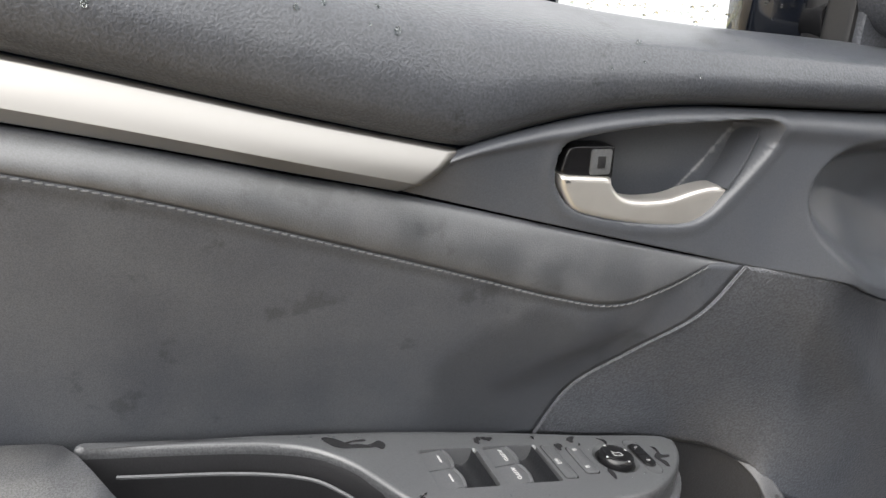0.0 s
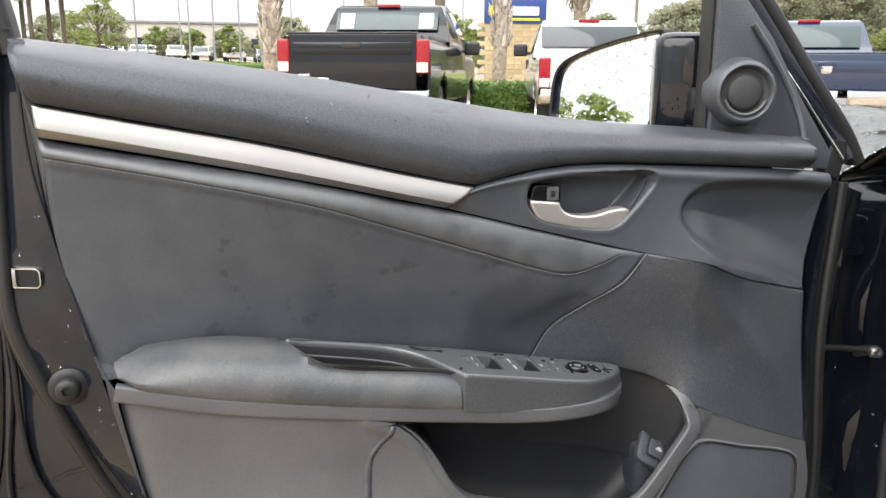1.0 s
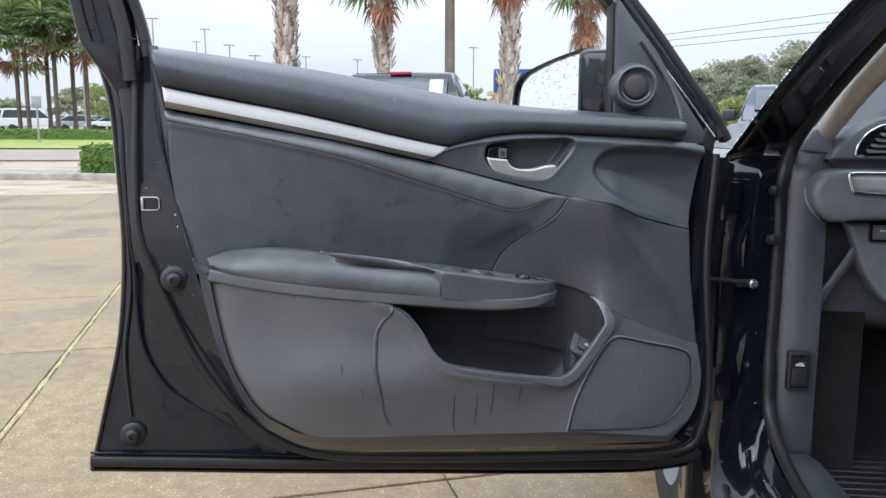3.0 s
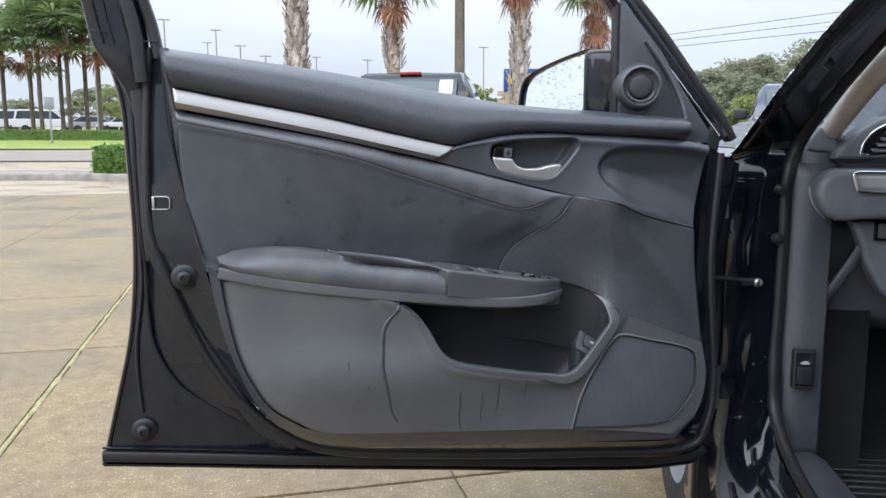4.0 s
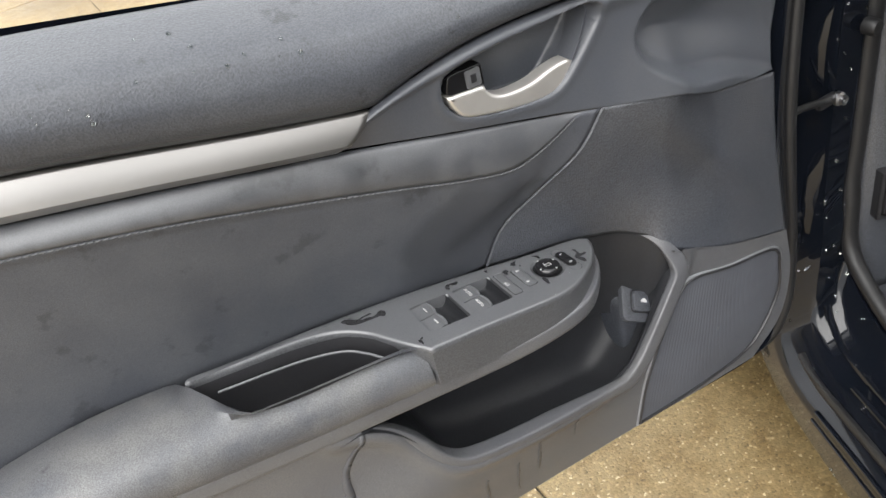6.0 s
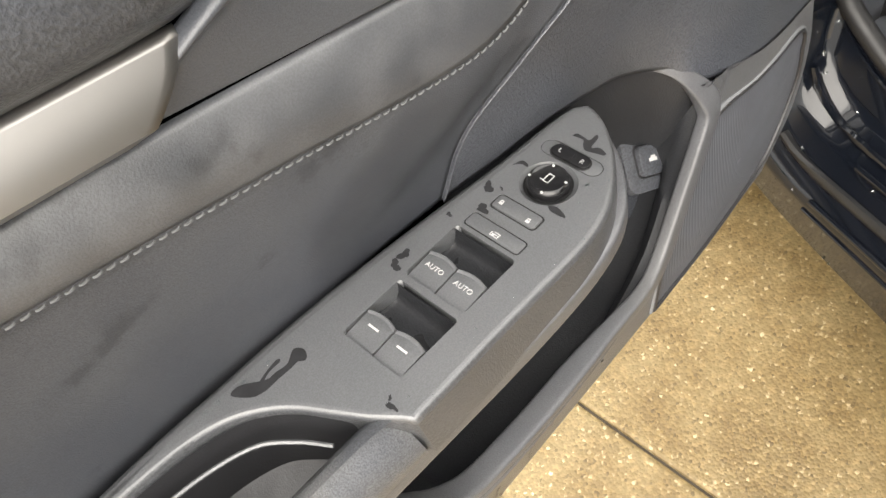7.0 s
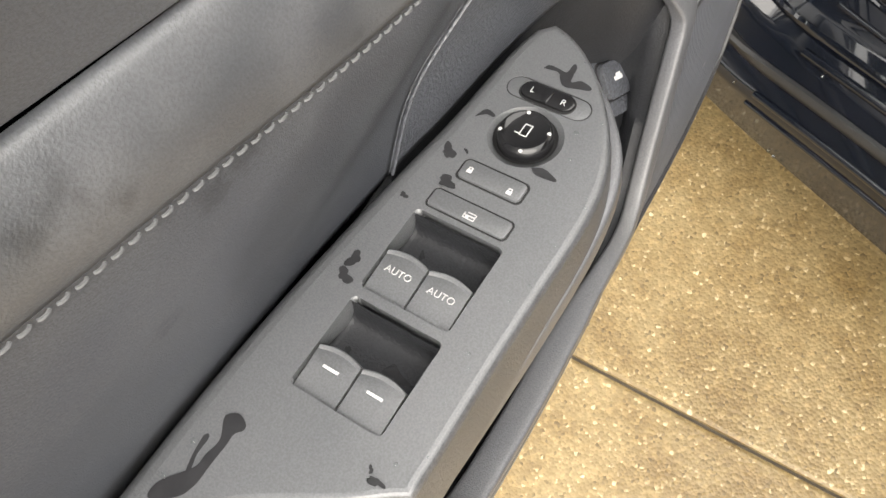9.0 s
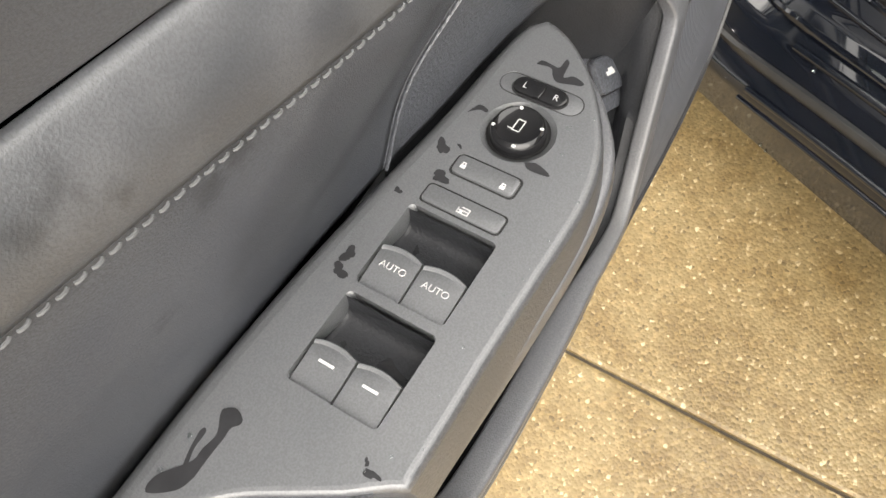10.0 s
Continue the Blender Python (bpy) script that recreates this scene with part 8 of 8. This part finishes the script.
def bead(bm, p, r, out):
    q = out.to_track_quat("Z", "Y").to_matrix().to_4x4()
    bmesh.ops.create_icosphere(bm, subdivisions=2, radius=r, matrix=Matrix.Translation(p) @ q @ Matrix.Diagonal((1, rng.uniform(0.8, 1.3), 0.45, 1)))


for _ in range(30):
    bead(bm, pad[rng.randrange(3, 12)][rng.randrange(30, 118)] + Vector((0, -0.0003, 0)), rng.uniform(0.0006, 0.0018), Vector((0, -1, 0.4)))
for x, y in ((0.4905, 0.0340), (0.5440, 0.0290), (0.4990, 0.0290), (0.6480, 0.0420), (0.6350, 0.0380), (0.4700, 0.0930), (0.4560, 0.0940), (0.4420, 0.0950), (0.4350, 0.0955)):
    bead(bm, Vector((x, y, top_z(x) + 0.0002)), rng.uniform(0.0007, 0.0014), Vector((0, 0, 1)))
for _ in range(60):
    k, s = rng.randrange(2, 60), rng.random()
    bead(bm, lines[2][k].lerp(lines[3][k], s) + Vector((0, -0.001, 0)), rng.uniform(0.0006, 0.0018), Vector((0, -1, 0)))
for _ in range(22):
    q = outline[rng.randrange(40, 88)]
    bead(bm, Vector((q[0] + rng.uniform(-0.002, 0.0), q[1] + rng.uniform(0.0030, 0.009), top_z(q[0]) + 0.0001)), rng.uniform(0.0003, 0.0008), Vector((0, 0, 1)))
part("bead_spatter", bm, WATER, door, "clear water beads on the trim", kind="stuff")


# drops on the painted sill and hinge pillar
rng = random.Random(44)
sill_beads = bmesh.new()
for _ in range(130):
    row, k, s = rng.randrange(0, 4), rng.randrange(30, len(pl[0]) - 2), rng.random()
    p = pl[row][k].lerp(pl[row][k + 1], rng.random()).lerp(pl[row + 1][k], s)
    bead(sill_beads, p + Vector((-0.001, -0.001, 0.0012)), rng.uniform(0.0006, 0.0022), Vector((-0.5, -0.4, 0.7)))
for _ in range(420):
    k = rng.randrange(0, 18)
    p = pl[0][k].lerp(pl[0][k + 1], rng.random()).lerp(pl[1][k], rng.random() ** 2 * 0.5)
    bead(sill_beads, p + Vector((-0.001, -0.001, 0.001)), rng.uniform(0.0008, 0.0022), Vector((-0.5, -0.6, 0.6)))
part("bead_spatter", sill_beads, WATER, car, "clear drops on the painted sill", kind="stuff")


# runs of water down the lower panel follow its surface
lower_rows = lower


def run_mark(way, wide, seed):
    """A dark run of water through the given places (u across, v down) of the lower panel."""
    g = random.Random(seed)
    nu, nv = len(lower_rows[0]), len(lower_rows)
    a, b = [], []
    for k, q in enumerate(curve([(u, 0, v) for u, v in way], 40)):
        wob = (0.0010 * math.sin(k * 0.5 + seed) + g.gauss(0, 0.0002)) * min(1, abs(way[-1][1] - way[0][1]) * 2.2)
        wv = wide * (0.35 + 0.65 * math.sin(math.pi * min(1, (k + 3) / 43)) ** 0.6) * g.uniform(0.85, 1.2)
        for out, side in ((a, -1), (b, 1)):
            i, j = min(nu - 2, max(0, (q.x + wob + side * wv) * (nu - 1))), min(nv - 2, max(0, q.z * (nv - 1)))
            p = lower_rows[int(j)][int(i)].lerp(lower_rows[int(j)][int(i) + 1], i - int(i)).lerp(lower_rows[int(j) + 1][int(i)].lerp(lower_rows[int(j) + 1][int(i) + 1], i - int(i)), j - int(j))
            out.append(p + Vector((0, -0.0006, 0)))
    bm = sheet([a, b])
    bmesh.ops.recalc_face_normals(bm, faces=bm.faces)
    part("water_run", bm, RUNMARK, lower_panel, "dark water run mark", thick=0.0002)


for i, (way, w_) in enumerate((([(0.322, 0.015), (0.312, 0.08), (0.286, 0.19), (0.272, 0.34), (0.264, 0.60), (0.256, 0.86)], 0.0046), ([(0.415, 0.58), (0.408, 0.74), (0.395, 0.97)], 0.0022), ([(0.462, 0.60), (0.458, 0.72), (0.452, 0.88)], 0.0020),
                               ([(0.497, 0.53), (0.495, 0.62), (0.492, 0.76)], 0.0022), ([(0.556, 0.53), (0.553, 0.67)], 0.0018), ([(0.206, 0.40), (0.203, 0.46)], 0.0018), ([(0.232, 0.55), (0.229, 0.62)], 0.0016))):
    run_mark(way, w_, 70 + i)

# ---- slabs, last ----
XJ = [-0.585 + 1.32 * k for k in range(-5, 8)]
YJ = [-4.0, -2.45, -0.75, 0.94, 2.68, 3.95, 5.45, 6.95, 8.45, 9.95, 11.45, 12.95]


def slab_mesh(w, d):
    bm = block((w - 0.012, d - 0.012, 0.05), Matrix.Translation((0, 0, -0.025)), 0.006, 2)
    me = bpy.data.meshes.new("slab")
    bm.to_mesh(me)
    bm.free()
    me.materials.append(AGGREGATE)
    return me


paving = thing("pavement", (0, 0, -0.03), label="exposed aggregate concrete slabs with open joints, damp in patches", category="pavement", kind="structure")
meshes = {}
for x0, x1 in zip(XJ, XJ[1:]):
    for y0, y1 in zip(YJ, YJ[1:]):
        key = round(y1 - y0, 3)
        if key not in meshes:
            meshes[key] = slab_mesh(x1 - x0, key)
        ob = new("slab", meshes[key])
        ob.parent = paving
        shift = 0.008 if abs(x0 + 0.585) < 0.01 else -0.008 if abs(x1 + 0.585) < 0.01 else 0.0
        ob.matrix_basis = Matrix.Translation(((x0 + x1) / 2 + shift, (y0 + y1) / 2, 0.03))
bed = bmesh.new()
block((XJ[-1] - XJ[0], YJ[-1] - YJ[0], 0.02), Matrix.Translation(((XJ[0] + XJ[-1]) / 2, (YJ[0] + YJ[-1]) / 2, -0.0165)), bm=bed)
part("joint_bed", bed, JOINT, paving)
moss = bmesh.new()
rng = random.Random(8)
for k in range(200):
    y = YJ[0] + (YJ[-1] - YJ[0]) * k / 200
    block((0.021 * rng.uniform(0.6, 1.2), 0.09, 0.02), Matrix.Translation((-0.585 + rng.uniform(-0.002, 0.002), y, -0.0100 + rng.uniform(-0.002, 0.001))), 0.003, 1, moss)
part("joint_moss", moss, MOSS, paving, "green moss in the joint", kind="stuff")
